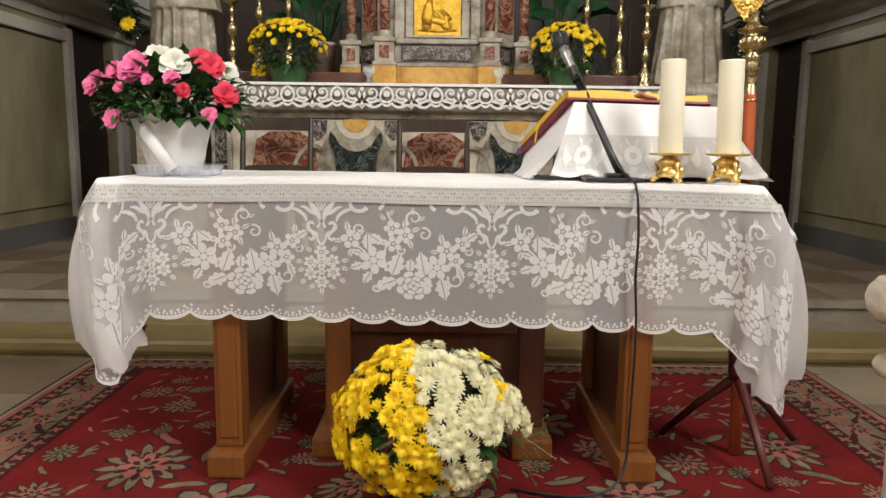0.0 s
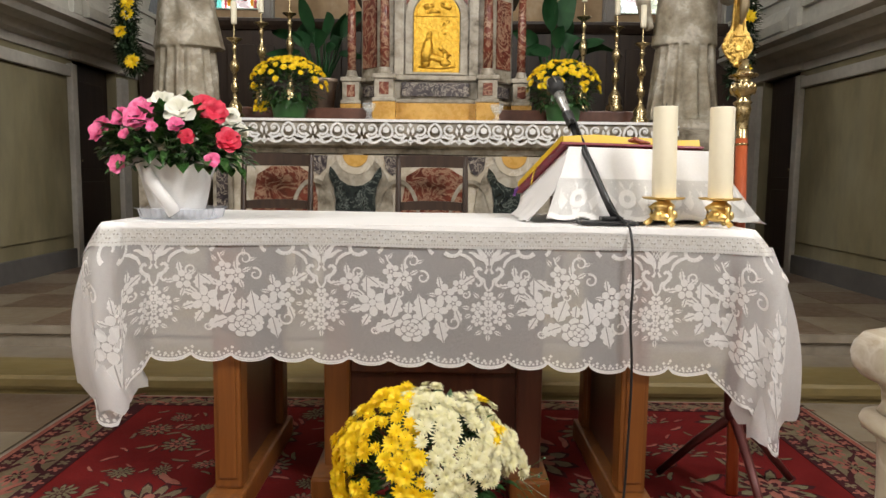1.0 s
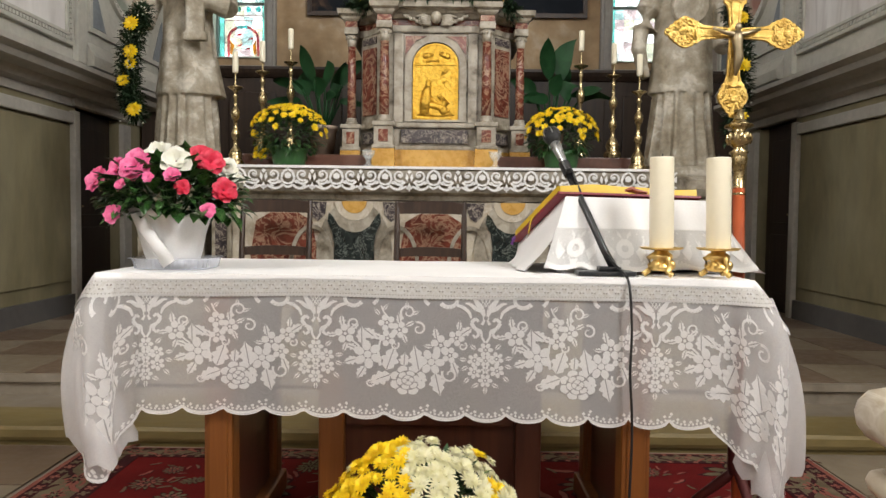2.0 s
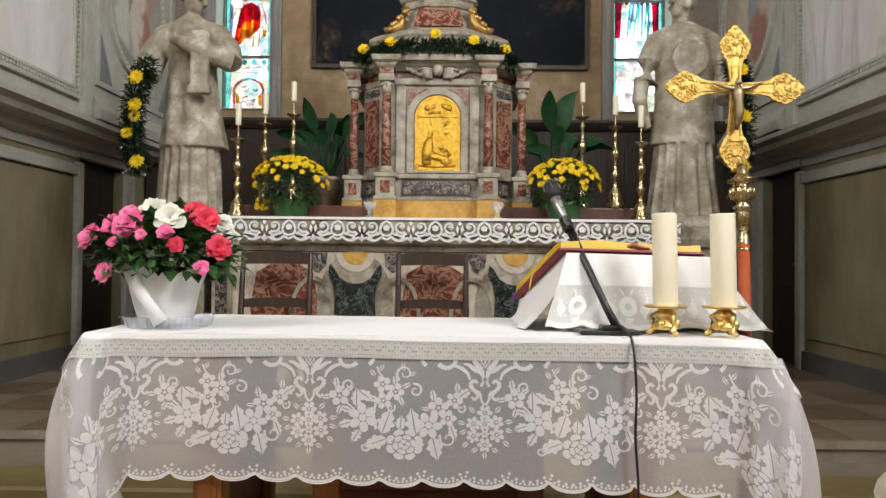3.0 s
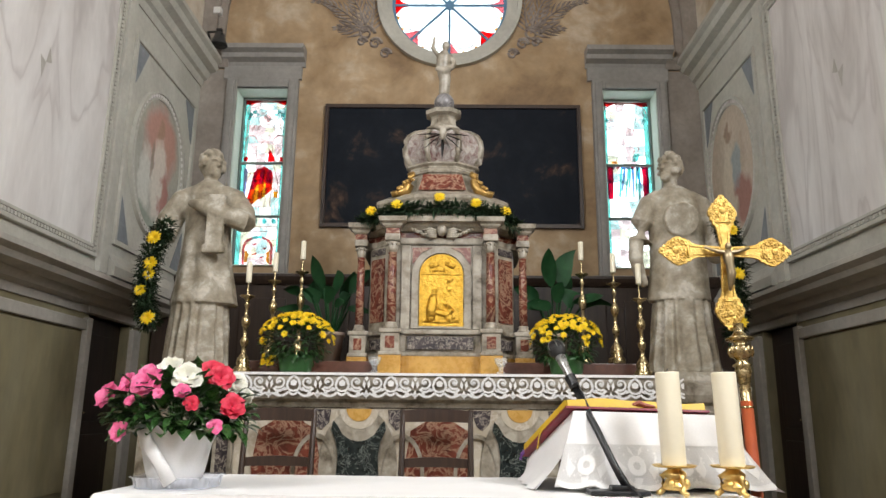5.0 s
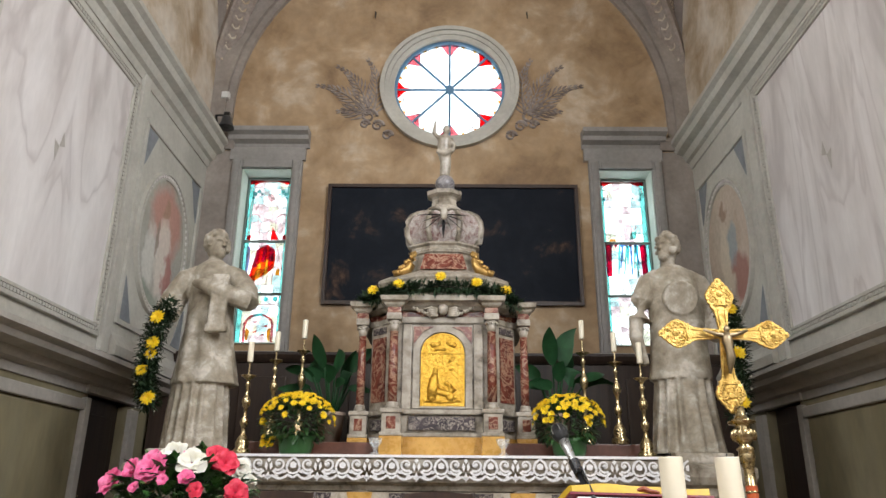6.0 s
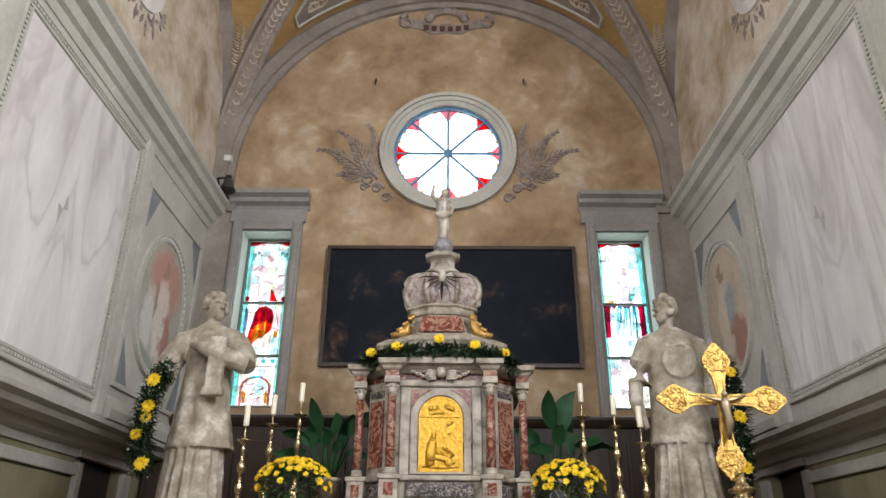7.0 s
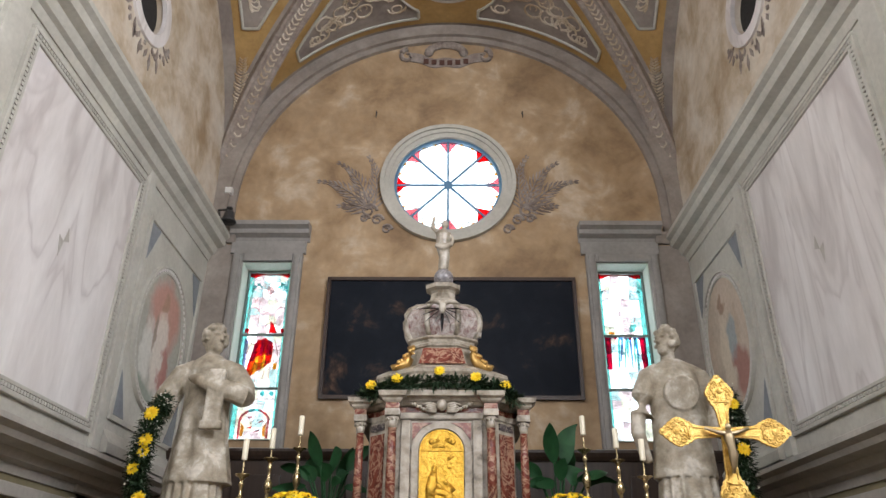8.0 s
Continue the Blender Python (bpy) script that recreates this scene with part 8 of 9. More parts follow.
PER = 0.336
ZT = ALT_Z
cut_ribbon([(AC - 1.57, ZT - 0.006), (AC + 1.57, ZT - 0.006)], 0.009)
for k in range(-5, 5):
    c = AC + (k + 0.5) * PER
    for q in (-1, 1):
        # spiral, leaf scroll and lobed lower edge
        pts = [(c + q * (0.068 + 0.046 * (1 - j / 22) * math.cos(a)), ZT - 0.062 + 0.044 * (1 - j / 22) * math.sin(a)) for j, a in [(j, -2.2 + j * 0.42) for j in range(20)]]
        cut_ribbon(pts, [0.008 - 0.0002 * j for j in range(20)])
        cut([(c + q * (0.068 + 0.014 * math.cos(a)), ZT - 0.062 + 0.014 * math.sin(a)) for a in [j * 0.785 for j in range(8)]])
        cut_ribbon([(c + q * PER / 2, ZT - 0.02), (c + q * 0.135, ZT - 0.045), (c + q * 0.122, ZT - 0.085), (c + q * 0.135, ZT - 0.115), (c + q * PER / 2, ZT - 0.125)], [0.006, 0.009, 0.008, 0.008, 0.006])
        cut_ribbon([(c + q * 0.03, ZT - 0.105), (c + q * 0.055, ZT - 0.125), (c + q * 0.085, ZT - 0.122), (c + q * 0.11, ZT - 0.10)], 0.008)
        cut_ribbon([(c + q * 0.005, ZT - 0.155), (c + q * 0.02, ZT - 0.138), (c + q * 0.035, ZT - 0.142), (c + q * 0.06, ZT - 0.155), (c + q * 0.09, ZT - 0.158), (c + q * 0.115, ZT - 0.148), (c + q * 0.135, ZT - 0.13), (c + q * 0.15, ZT - 0.142), (c + q * PER / 2, ZT - 0.15)], 0.008)
        cut([(c + q * 0.02, ZT - 0.045), (c + q * 0.005, ZT - 0.07), (c + q * 0.012, ZT - 0.105), (c + q * 0.028, ZT - 0.08)])
        cut([(c + q * 0.10, ZT - 0.125), (c + q * 0.12, ZT - 0.12), (c + q * 0.13, ZT - 0.095), (c + q * 0.105, ZT - 0.105)])
        cut([(c + q * 0.145, ZT - 0.06), (c + q * PER / 2, ZT - 0.045), (c + q * PER / 2, ZT - 0.09), (c + q * 0.15, ZT - 0.085)])
        cut([(c + q * 0.04, ZT - 0.13), (c + q * 0.06, ZT - 0.128), (c + q * 0.075, ZT - 0.145), (c + q * 0.05, ZT - 0.148)])
    cut([(c, ZT - 0.11), (c + 0.014, ZT - 0.14), (c, ZT - 0.175), (c - 0.014, ZT - 0.14)])
    cut([(c, ZT - 0.02), (c + 0.016, ZT - 0.035), (c, ZT - 0.055), (c - 0.016, ZT - 0.035)])
for f in bm.faces:
    f.normal_update()
    if f.normal.y > 0:
        f.normal_flip()
tagged(part("lace_border", bm, M_LACE, acloth, "white cut-work lace scrolls"), kind="stuff")

# wings that carry the statues
for q in (-1, 1):
    w = thing("statue_plinth", (q * 1.86, 5.5, UP2), "grey-white moulded marble plinth beside the high altar", "plinth", "statue plinths")
    xa, xb = (1.60, 2.06) if q > 0 else (-2.16, -1.68)
    part("body", box(B(), xa, xb, 5.2, 5.9, UP2, 1.20, 0.006), M_WHITE, w)
    part("red_panel", box(B(), xa + 0.1, xb - 0.1, 5.185, 5.22, 0.6, 1.12, 0.004), M_RED, w, "red marble panel")
    bm = run(B(), [(-0.1, 1.20), (0.01, 1.20), (0.03, 1.24), (0.03, 1.29), (0.07, 1.31), (0.09, 1.36), (0.09, 1.42), (0.05, 1.45), (-0.1, 1.45)], [(xa, 5.9), (xa, 5.2), (xb, 5.2), (xb, 5.9)])
    box(bm, xa - 0.03, xb + 0.03, 5.2, 5.9, 1.36, 1.449)
    part("cornice", bm, M_WHITE, w)
    part("statue_base", box(B(), xa + 0.02, xb - 0.02, 5.2, 5.72, 1.45, 1.53, 0.02), M_STATUE, w)


# ---- statues: one plain mesh each ----
def fused(name, bm, mat_, voxel, label, category, group=""):
    ob = tagged(part(name, bm, mat_, smooth=True), label, category, group)
    m = ob.modifiers.new("fuse", "REMESH")
    m.mode, m.voxel_size, m.use_smooth_shade = "VOXEL", voxel, True
    s = ob.modifiers.new("soften", "SMOOTH")
    s.iterations, s.factor = 1, 0.4
    return ob


def robe_body(bm, rows, cx, cy, n=120, seed=0.0, slim=0.88):
    """Draped body from rows of (z, half width, half depth, x shift, fold depth, folds)."""
    rings = []
    for z, rx, ry, dx, fold, m in rows:
        ring = []
        for k in range(n):
            a = 2 * math.pi * k / n
            w = 1 + fold * (math.sin(m * a + seed + z * 1.3) + 0.5 * math.sin((m + 4) * a + 2 * seed - z * 2)) + 0.3 * fold * noise.noise((math.cos(a) * 3, math.sin(a) * 3, z * 4 + seed))
            ring.append(bm.verts.new((cx + dx + rx * slim * w * math.cos(a), cy + ry * slim * w * math.sin(a), z)))
        rings.append(ring)
    for a, b in zip(rings, rings[1:]):
        for k in range(n):
            bm.faces.new((a[k], a[(k + 1) % n], b[(k + 1) % n], b[k]))
    bm.faces.new(rings[0][::-1])
    bm.faces.new(rings[-1])


def head_shape(bm, c, turn, curls, seed):
    rgs = random.Random(seed)
    ball(bm, c, (0.074, 0.092, 0.116), 20, 14, Euler((0, 0, turn)).to_quaternion())
    d = Vector((math.sin(turn), -math.cos(turn), 0))
    c = Vector(c)
    tube(bm, [c + d * 0.085 + Vector((0, 0, 0.03)), c + d * 0.112 + Vector((0, 0, -0.022))], [0.012, 0.019], 8)
    ball(bm, c + d * 0.06 + Vector((0, 0, -0.075)), (0.045, 0.045, 0.042), 12, 8)
    tube(bm, [c + Vector((0, 0.01, -0.24)), c + Vector((0, 0.01, -0.16)), c + Vector((0, 0, -0.05))], [0.085, 0.058, 0.05], 14)
    for q in (-1, 1):
        ball(bm, c + d * 0.075 + Vector((-d.y, d.x, 0)) * q * 0.03 + Vector((0, 0, 0.036)), (0.026, 0.026, 0.008), 8, 6)
    tube(bm, [c + d * 0.096 + Vector((-d.y, d.x, 0)) * 0.022 * k + Vector((0, 0, -0.05)) for k in (-1, 0, 1)], [0.006, 0.009, 0.006], 6)
    for k in range(curls):
        th, ph = rgs.uniform(0, 6.28), rgs.uniform(-0.45, 1.5)
        p = Vector((math.cos(th) * math.cos(ph), math.sin(th) * math.cos(ph), math.sin(ph)))
        if p.dot(d) > 0.45 and ph < 0.75:
            continue
        ball(bm, c + Vector((p.x * 0.086, p.y * 0.100, p.z * 0.116 + 0.012)), rgs.uniform(0.014, 0.032), 8, 6)


SZ = 1.53
bm = B()
SX, SY = -1.88, 5.44
robe_body(bm, [(SZ, 0.27, 0.22, 0.0, 0.07, 17), (SZ + 0.05, 0.265, 0.215, 0.0, 0.09, 17), (SZ + 0.3, 0.24, 0.195, 0.0, 0.10, 17), (SZ + 0.6, 0.225, 0.18, 0.0, 0.05, 17), (SZ + 0.66, 0.20, 0.17, 0.0, 0.04, 11)], SX, SY, seed=0.4)
robe_body(bm, [(SZ + 0.48, 0.325, 0.235, 0.03, 0.03, 7), (SZ + 0.52, 0.315, 0.232, 0.025, 0.035, 7), (SZ + 0.66, 0.28, 0.218, 0.02, 0.045, 7), (SZ + 0.8, 0.25, 0.205, 0.01, 0.045, 7), (SZ + 1.05, 0.215, 0.18, 0.01, 0.035, 6), (SZ + 1.2, 0.22, 0.175, 0.01, 0.03, 6), (SZ + 1.35, 0.235, 0.165, 0.0, 0.02, 5), (SZ + 1.43, 0.17, 0.13, 0.0, 0.0, 5), (SZ + 1.48, 0.08, 0.08, 0.0, 0.0, 5)], SX, SY, seed=1.7, slim=0.79)
head_shape(bm, (SX + 0.0, SY - 0.01, SZ + 1.60), 0.9, 110, 4)
tube(bm, [(SX - 0.11, SY, SZ + 1.38), (SX - 0.20, SY - 0.01, SZ + 1.32), (SX - 0.28, SY - 0.03, SZ + 1.16), (SX - 0.32, SY - 0.07, SZ + 1.00)], [0.07, 0.095, 0.10, 0.10], 14)
tube(bm, [(SX - 0.34, SY - 0.07, SZ + 1.04), (SX - 0.33, SY - 0.15, SZ + 0.98), (SX - 0.30, SY - 0.2, SZ + 0.97)], [0.06, 0.05, 0.045], 12)
tube(bm, [(SX + 0.11, SY, SZ + 1.38), (SX + 0.20, SY - 0.01, SZ + 1.33), (SX + 0.29, SY - 0.04, SZ + 1.20), (SX + 0.32, SY - 0.10, SZ + 1.10)], [0.07, 0.09, 0.095, 0.09], 14)
tube(bm, [(SX + 0.33, SY - 0.10, SZ + 1.12), (SX + 0.16, SY - 0.2, SZ + 1.16), (SX + 0.0, SY - 0.22, SZ + 1.22), (SX - 0.08, SY - 0.21, SZ + 1.24)], [0.085, 0.075, 0.05, 0.025], 12)
box(bm, SX + 0.075, SX + 0.205, SY - 0.255, SY - 0.20, SZ + 0.86, SZ + 1.30, 0.012)          # band hanging from the forearm
box(bm, SX + 0.055, SX + 0.225, SY - 0.262, SY - 0.20, SZ + 0.84, SZ + 0.90, 0.012)
fused("statue", bm, M_STATUE, 0.009, "weathered cream stone statue of a curly-haired robed figure on a plinth", "statue", "robed statues")

bm = B()
SX2, SY2 = 1.80, 5.44
robe_body(bm, [(SZ, 0.30, 0.23, 0.0, 0.08, 15), (SZ + 0.04, 0.285, 0.225, 0.0, 0.11, 15), (SZ + 0.3, 0.25, 0.195, 0.0, 0.10, 15), (SZ + 0.62, 0.225, 0.18, 0.0, 0.05, 15), (SZ + 0.68, 0.2, 0.17, 0.0, 0.04, 10)], SX2, SY2, seed=2.9)
robe_body(bm, [(SZ + 0.54, 0.30, 0.215, -0.005, 0.03, 6), (SZ + 0.57, 0.30, 0.215, -0.005, 0.03, 6), (SZ + 0.85, 0.27, 0.20, 0.0, 0.02, 5), (SZ + 1.1, 0.265, 0.185, 0.0, 0.015, 5), (SZ + 1.3, 0.265, 0.17, 0.0, 0.01, 5), (SZ + 1.40, 0.22, 0.14, 0.0, 0.0, 5), (SZ + 1.45, 0.10, 0.09, 0.0, 0.0, 5)], SX2, SY2, seed=5.1, slim=0.79)
head_shape(bm, (SX2 - 0.02, SY2 - 0.01, SZ + 1.60), -0.9, 110, 9)
tube(bm, [(SX2 - 0.11, SY2, SZ + 1.37), (SX2 - 0.19, SY2 - 0.01, SZ + 1.31), (SX2 - 0.265, SY2 - 0.02, SZ + 1.15), (SX2 - 0.295, SY2 - 0.03, SZ + 1.0)], [0.07, 0.09, 0.09, 0.09], 14)
tube(bm, [(SX2 - 0.315, SY2 - 0.03, SZ + 1.03), (SX2 - 0.34, SY2 - 0.06, SZ + 0.86), (SX2 - 0.32, SY2 - 0.09, SZ + 0.72), (SX2 - 0.29, SY2 - 0.1, SZ + 0.64)], [0.06, 0.055, 0.045, 0.03], 12)
tube(bm, [(SX2 + 0.11, SY2, SZ + 1.37), (SX2 + 0.19, SY2, SZ + 1.31), (SX2 + 0.27, SY2 - 0.0, SZ + 1.15), (SX2 + 0.29, SY2 - 0.05, SZ + 0.98), (SX2 + 0.25, SY2 - 0.13, SZ + 0.85)], [0.07, 0.09, 0.09, 0.08, 0.06], 14)
m_ = Matrix.Translation((SX2 + 0.0, SY2 - 0.155, SZ + 1.15)) @ pose(0, 0, 0, 100, 0, 0)
lathe(bm, [(0.02, -0.06), (0.125, -0.06), (0.135, 0.02), (0.12, 0.03), (0.115, 0.022), (0.02, 0.02)], 0, 0, 32, m_)
fused("statue", bm, M_STATUE, 0.009, "grey-white stone statue of a robed figure with a round breast shield", "statue", "robed statues")


# garlands hanging from the statues' arms
def fir_rope(bm, pts, r, count, rgs, ln=0.07):
    pts = [Vector(p) for p in pts]
    for _ in range(count):
        k = rgs.uniform(0, len(pts) - 1.001)
        i = int(k)
        p = pts[i].lerp(pts[i + 1], k - i)
        d = Vector((rgs.gauss(0, 1), rgs.gauss(0, 1), rgs.gauss(0, 0.7))).normalized()
        a = p + d * r * rgs.uniform(0.2, 0.7)
        leaf_blade(bm, a, a + (d + Vector((0, 0, rgs.uniform(-0.5, 0.3)))).normalized() * ln * rgs.uniform(0.7, 1.3), 0.017, 0.1, 2)


rgs = random.Random(21)
POM = blossom_mesh("yellow_pompon", M_YPETAL, 0.05, 14, rgs, 0.35, 3, 0.34)
BREATH = plain("small_white_blossom", (0.62, 0.62, 0.52), 0.8)
for q, pts, poms in ((-1, [(-2.12, 5.22, 2.58), (-2.17, 5.18, 2.42), (-2.2, 5.17, 2.2), (-2.2, 5.18, 2.0), (-2.16, 5.2, 1.84)], [(-2.15, 5.11, 2.46), (-2.155, 5.11, 2.27), (-2.21, 5.11, 2.07), (-2.14, 5.12, 1.87), (-2.165, 5.12, 2.19)]),
                     (1, [(2.08, 5.22, 2.66), (2.13, 5.2, 2.5), (2.14, 5.18, 2.25), (2.13, 5.18, 2.0), (2.08, 5.2, 1.75)], [(2.1, 5.1, 2.55), (2.12, 5.1, 2.22), (2.11, 5.11, 1.87)])):
    g = thing("fir_garland", (pts[-1][0], pts[-1][1], pts[-1][2]), "hanging dark fir garland with yellow chrysanthemums on a statue's arm", "garland", "statue garlands")
    bm = B()
    fir_rope(bm, pts, 0.10, 2400, rgs, 0.05)
    part("fir_foliage", bm, M_FIR, g)
    part("cord", tube(B(), pts, 0.012, 6), M_FIR, g)
    for p in poms:
        place_head(POM, "pompon_flower", g, p, (0, -1, 0.25), rgs.uniform(0.85, 1.1), rgs)
    bm = B()
    for k in range(40):
        p = Vector(rgs.choice(pts)) + Vector((rgs.uniform(-0.07, 0.07), -0.08 + rgs.uniform(-0.03, 0.03), rgs.uniform(-0.06, 0.06)))
        ball(bm, p, 0.006, 5, 4)
    tagged(part("white_filler", bm, BREATH, g), kind="stuff")

# ---- tabernacle ----
tab = thing("tabernacle", (AC, 5.6, ALT_Z), "domed marble tabernacle with red columns and a gilt relief door", "tabernacle")
TB = 1.50
FYT = 5.40                                   # face of the centre bay
WING = [(-0.66, 5.62), (-0.52, 5.56), (-0.40, 5.40), (0.40, 5.40), (0.52, 5.56), (0.66, 5.62)]


def plan(grow):
    c = Vector((0, 5.75))
    return [(AC + x * (1 + grow / 0.66), y - grow) for x, y in WING] + [(AC + 0.66 + grow, 6.3), (AC - 0.66 - grow, 6.3)]


def storey(name, z0, z1, grow, mat_, label="", grow2=None, shape=None):
    a, b = plan(grow), plan(grow if grow2 is None else grow2)
    if shape:
        a = b = [(AC + x, y) for x, y in shape] + [(AC + 0.50, 6.25), (AC - 0.50, 6.25)]
    bm = B()
    lo = [bm.verts.new((x, y, z0)) for x, y in a]
    hi = [bm.verts.new((x, y, z1)) for x, y in b]
    n_ = len(a)
    bm.faces.new(lo[::-1]), bm.faces.new(hi)
    for k in range(n_):
        bm.faces.new((lo[k], lo[(k + 1) % n_], hi[(k + 1) % n_], hi[k]))
    bmesh.ops.recalc_face_normals(bm, faces=bm.faces)
    bmesh.ops.bevel(bm, geom=[e for e in bm.edges if abs(e.verts[0].co.z - e.verts[1].co.z) < 1e-5], offset=0.006, segments=2, affect="EDGES")
    return part(name, bm, mat_, tab, label)


storey("yellow_base", TB - 0.01, 1.635, 0.02, M_YELLOW, "ochre yellow marble base")
storey("dado_foot", 1.635, 1.665, 0.015, M_WHITE)
storey("dado", 1.665, 1.80, -0.015, M_WHITE)
storey("dado_cap", 1.80, 1.835, 0.02, M_WHITE)
storey("body", 1.835, 2.50, -0.03, M_WHITE, shape=[(-0.575, 5.64), (-0.565, 5.60), (-0.40, 5.43), (0.40, 5.43), (0.565, 5.60), (0.575, 5.64)])
storey("architrave", 2.50, 2.55, -0.005, M_WHITE)
storey("frieze", 2.55, 2.60, -0.025, M_RED, "red marble frieze")
storey("cornice_lower", 2.60, 2.63, 0.0, M_WHITE, grow2=0.03)
storey("cornice_upper", 2.63, 2.665, 0.04, M_WHITE, grow2=0.055)
PAIR = [(-0.64, 5.56, 0.052), (-0.375, 5.36, 0.058), (0.375, 5.36, 0.058), (0.64, 5.56, 0.052)]
for x, y, w in PAIR:
    x += AC
    part("pedestal", box(B(), x - w - 0.012, x + w + 0.012, y - w - 0.012, y + w + 0.1, 1.66, 1.80, 0.005), M_WHITE, tab)
    part("pedestal_inlay", box(B(), x - w * 0.6, x + w * 0.6, y - w - 0.018, y - w, 1.685, 1.775, 0.003), M_RED, tab, "red marble inlay")
    part("pedestal_base", box(B(), x - w - 0.025, x + w + 0.025, y - w - 0.025, y + w + 0.1, 1.636, 1.662, 0.005), M_WHITE, tab)
    part("pedestal_cap", box(B(), x - w - 0.025, x + w + 0.025, y - w - 0.025, y + w + 0.1, 1.80, 1.832, 0.007), M_WHITE, tab)
    part("yellow_block", box(B(), x - w - 0.025, x + w + 0.025, y - w - 0.03, y + w + 0.1, TB - 0.01, 1.634, 0.004), M_YELLOW, tab)
    r = w * 0.62
    part("column_base", lathe(B(), [(r * 1.5, 1.833), (r * 1.5, 1.845), (r * 1.35, 1.856), (r * 1.12, 1.862), (r * 1.25, 1.875), (r * 1.02, 1.885)], x, y, 20), M_WHITE, tab, smooth=True)
    part("column_shaft", lathe(B(), [(r, 1.885), (r * 1.02, 2.1), (r * 0.95, 2.3), (r * 0.86, 2.41), (r * 0.95, 2.415), (r * 0.95, 2.42)], x, y, 20), M_RED, tab, "red marble column", smooth=True)
    bm = lathe(B(), [(r * 0.9, 2.42), (r * 1.0, 2.44), (r * 1.15, 2.465), (r * 1.05, 2.47), (r * 1.45, 2.50), (r * 1.2, 2.505)], x, y, 16)
    for k in range(8):
        a = 2 * math.pi * k / 8
        ball(bm, (x + r * 1.25 * math.cos(a), y + r * 1.25 * math.sin(a), 2.485), (0.011, 0.011, 0.014), 6, 5)
    part("capital", bm, M_WHITE, tab, smooth=True)
    part("impost", box(B(), x - w, x + w, y - w, y + w + 0.1, 2.507, 2.56, 0.006), M_WHITE, tab)
    part("impost_frieze", box(B(), x - w * 0.9, x + w * 0.9, y - w * 0.9, y + w + 0.1, 2.56, 2.605, 0.004), M_RED, tab)
    bm = run(B(), [(-0.03, 2.605), (0.0, 2.605), (0.015, 2.62), (0.02, 2.635), (0.045, 2.65), (0.05, 2.685), (-0.03, 2.69)], [(x - w, y + w), (x - w, y - w), (x + w, y - w), (x + w, y + w)])
    box(bm, x - w - 0.02, x + w + 0.02, y - w - 0.02, y + w, 2.64, 2.6895)
    part("impost_cornice", bm, M_WHITE, tab)
# slanted red side panels
for q in (-1, 1):
    a, b = Vector((AC + q * 0.44, 5.472, 0)), Vector((AC + q * 0.55, 5.585, 0))
    d = (b - a).normalized()
    nn_ = Vector((d.y, -d.x, 0)) * (1 if q > 0 else -1)
    nn_ = nn_ if nn_.y < 0 else -nn_
    for z0, z1, m_, inset, nm in ((1.90, 2.40, M_RED, 0.0, "side_panel"), (2.43, 2.48, M_BREC, 0.0, "side_strip"), (1.69, 1.77, M_BREC, 0.0, "side_dado")):
        bm = B()
        aa, bb = a + d * 0.0 + nn_ * 0.012, b + nn_ * 0.012
        vs = [bm.verts.new(p + Vector((0, 0, z))) for p, z in ((aa, z0), (bb, z0), (bb, z1), (aa, z1))]
        ws = [bm.verts.new(v.co - nn_ * 0.03) for v in vs]
        bm.faces.new(vs), bm.faces.new(ws[::-1])
        for k in range(4):
            bm.faces.new((vs[k], vs[(k + 1) % 4], ws[(k + 1) % 4], ws[k]))
        bmesh.ops.recalc_face_normals(bm, faces=bm.faces)
        part(nm, bm, m_, tab)
# centre bay: niche frame, breccia strip, gilt door
fz = FYT + 0.03
part("dado_strip", box(B(), AC - 0.255, AC + 0.245, fz - 0.035, fz + 0.02, 1.685, 1.785, 0.003), M_BREC, tab, "dark breccia strip")
arch_o = [(AC - 0.225, 1.845)] + [(AC + 0.0 + 0.225 * math.cos(radians(180 - k * 9)), 2.26 + 0.215 * math.sin(radians(180 - k * 9))) for k in range(21)] + [(AC + 0.225, 1.845)]
arch_i = [(AC - 0.175, 1.86)] + [(AC + 0.175 * math.cos(radians(180 - k * 9)), 2.26 + 0.17 * math.sin(radians(180 - k * 9))) for k in range(21)] + [(AC + 0.175, 1.86)]
part("niche_frame", ring_prism(B(), arch_o, arch_i, front(fz), 0.03), M_WHITE, tab)
for q in (-1, 1):
    part("red_spandrel", prism(B(), [(AC + q * 0.225, 2.34), (AC + q * 0.225, 2.475), (AC + q * 0.07, 2.475), (AC + q * 0.15, 2.44)][::q], front(fz), 0.012), M_RED, tab, "red marble spandrel")
    part("pilaster", box(B(), AC + q * 0.275 - 0.035, AC + q * 0.275 + 0.035, fz - 0.02, fz + 0.02, 1.84, 2.495, 0.005), M_WHITE, tab)
door_o = [(AC - 0.168, 1.862)] + [(AC + 0.168 * math.cos(radians(180 - k * 9)), 2.26 + 0.162 * math.sin(radians(180 - k * 9))) for k in range(21)] + [(AC + 0.168, 1.862)]
bm = prism(B(), door_o, front(fz - 0.002), 0.012)
bmesh.ops.recalc_face_normals(bm, faces=bm.faces)
gdoor = part("gilt_door", bm, M_GOLDDOOR, tab, "gilt door with soft relief of plain rounded forms")
door_i = [(AC + (x - AC) * 0.93, 1.872 + (z - 1.862) * 0.96) for x, z in door_o]
bm = ring_prism(B(), door_o, door_i, front(fz - 0.012), 0.008)
tube(bm, [(AC - 0.155, fz - 0.016, 2.262), (AC + 0.155, fz - 0.016, 2.262)], 0.004, 6)
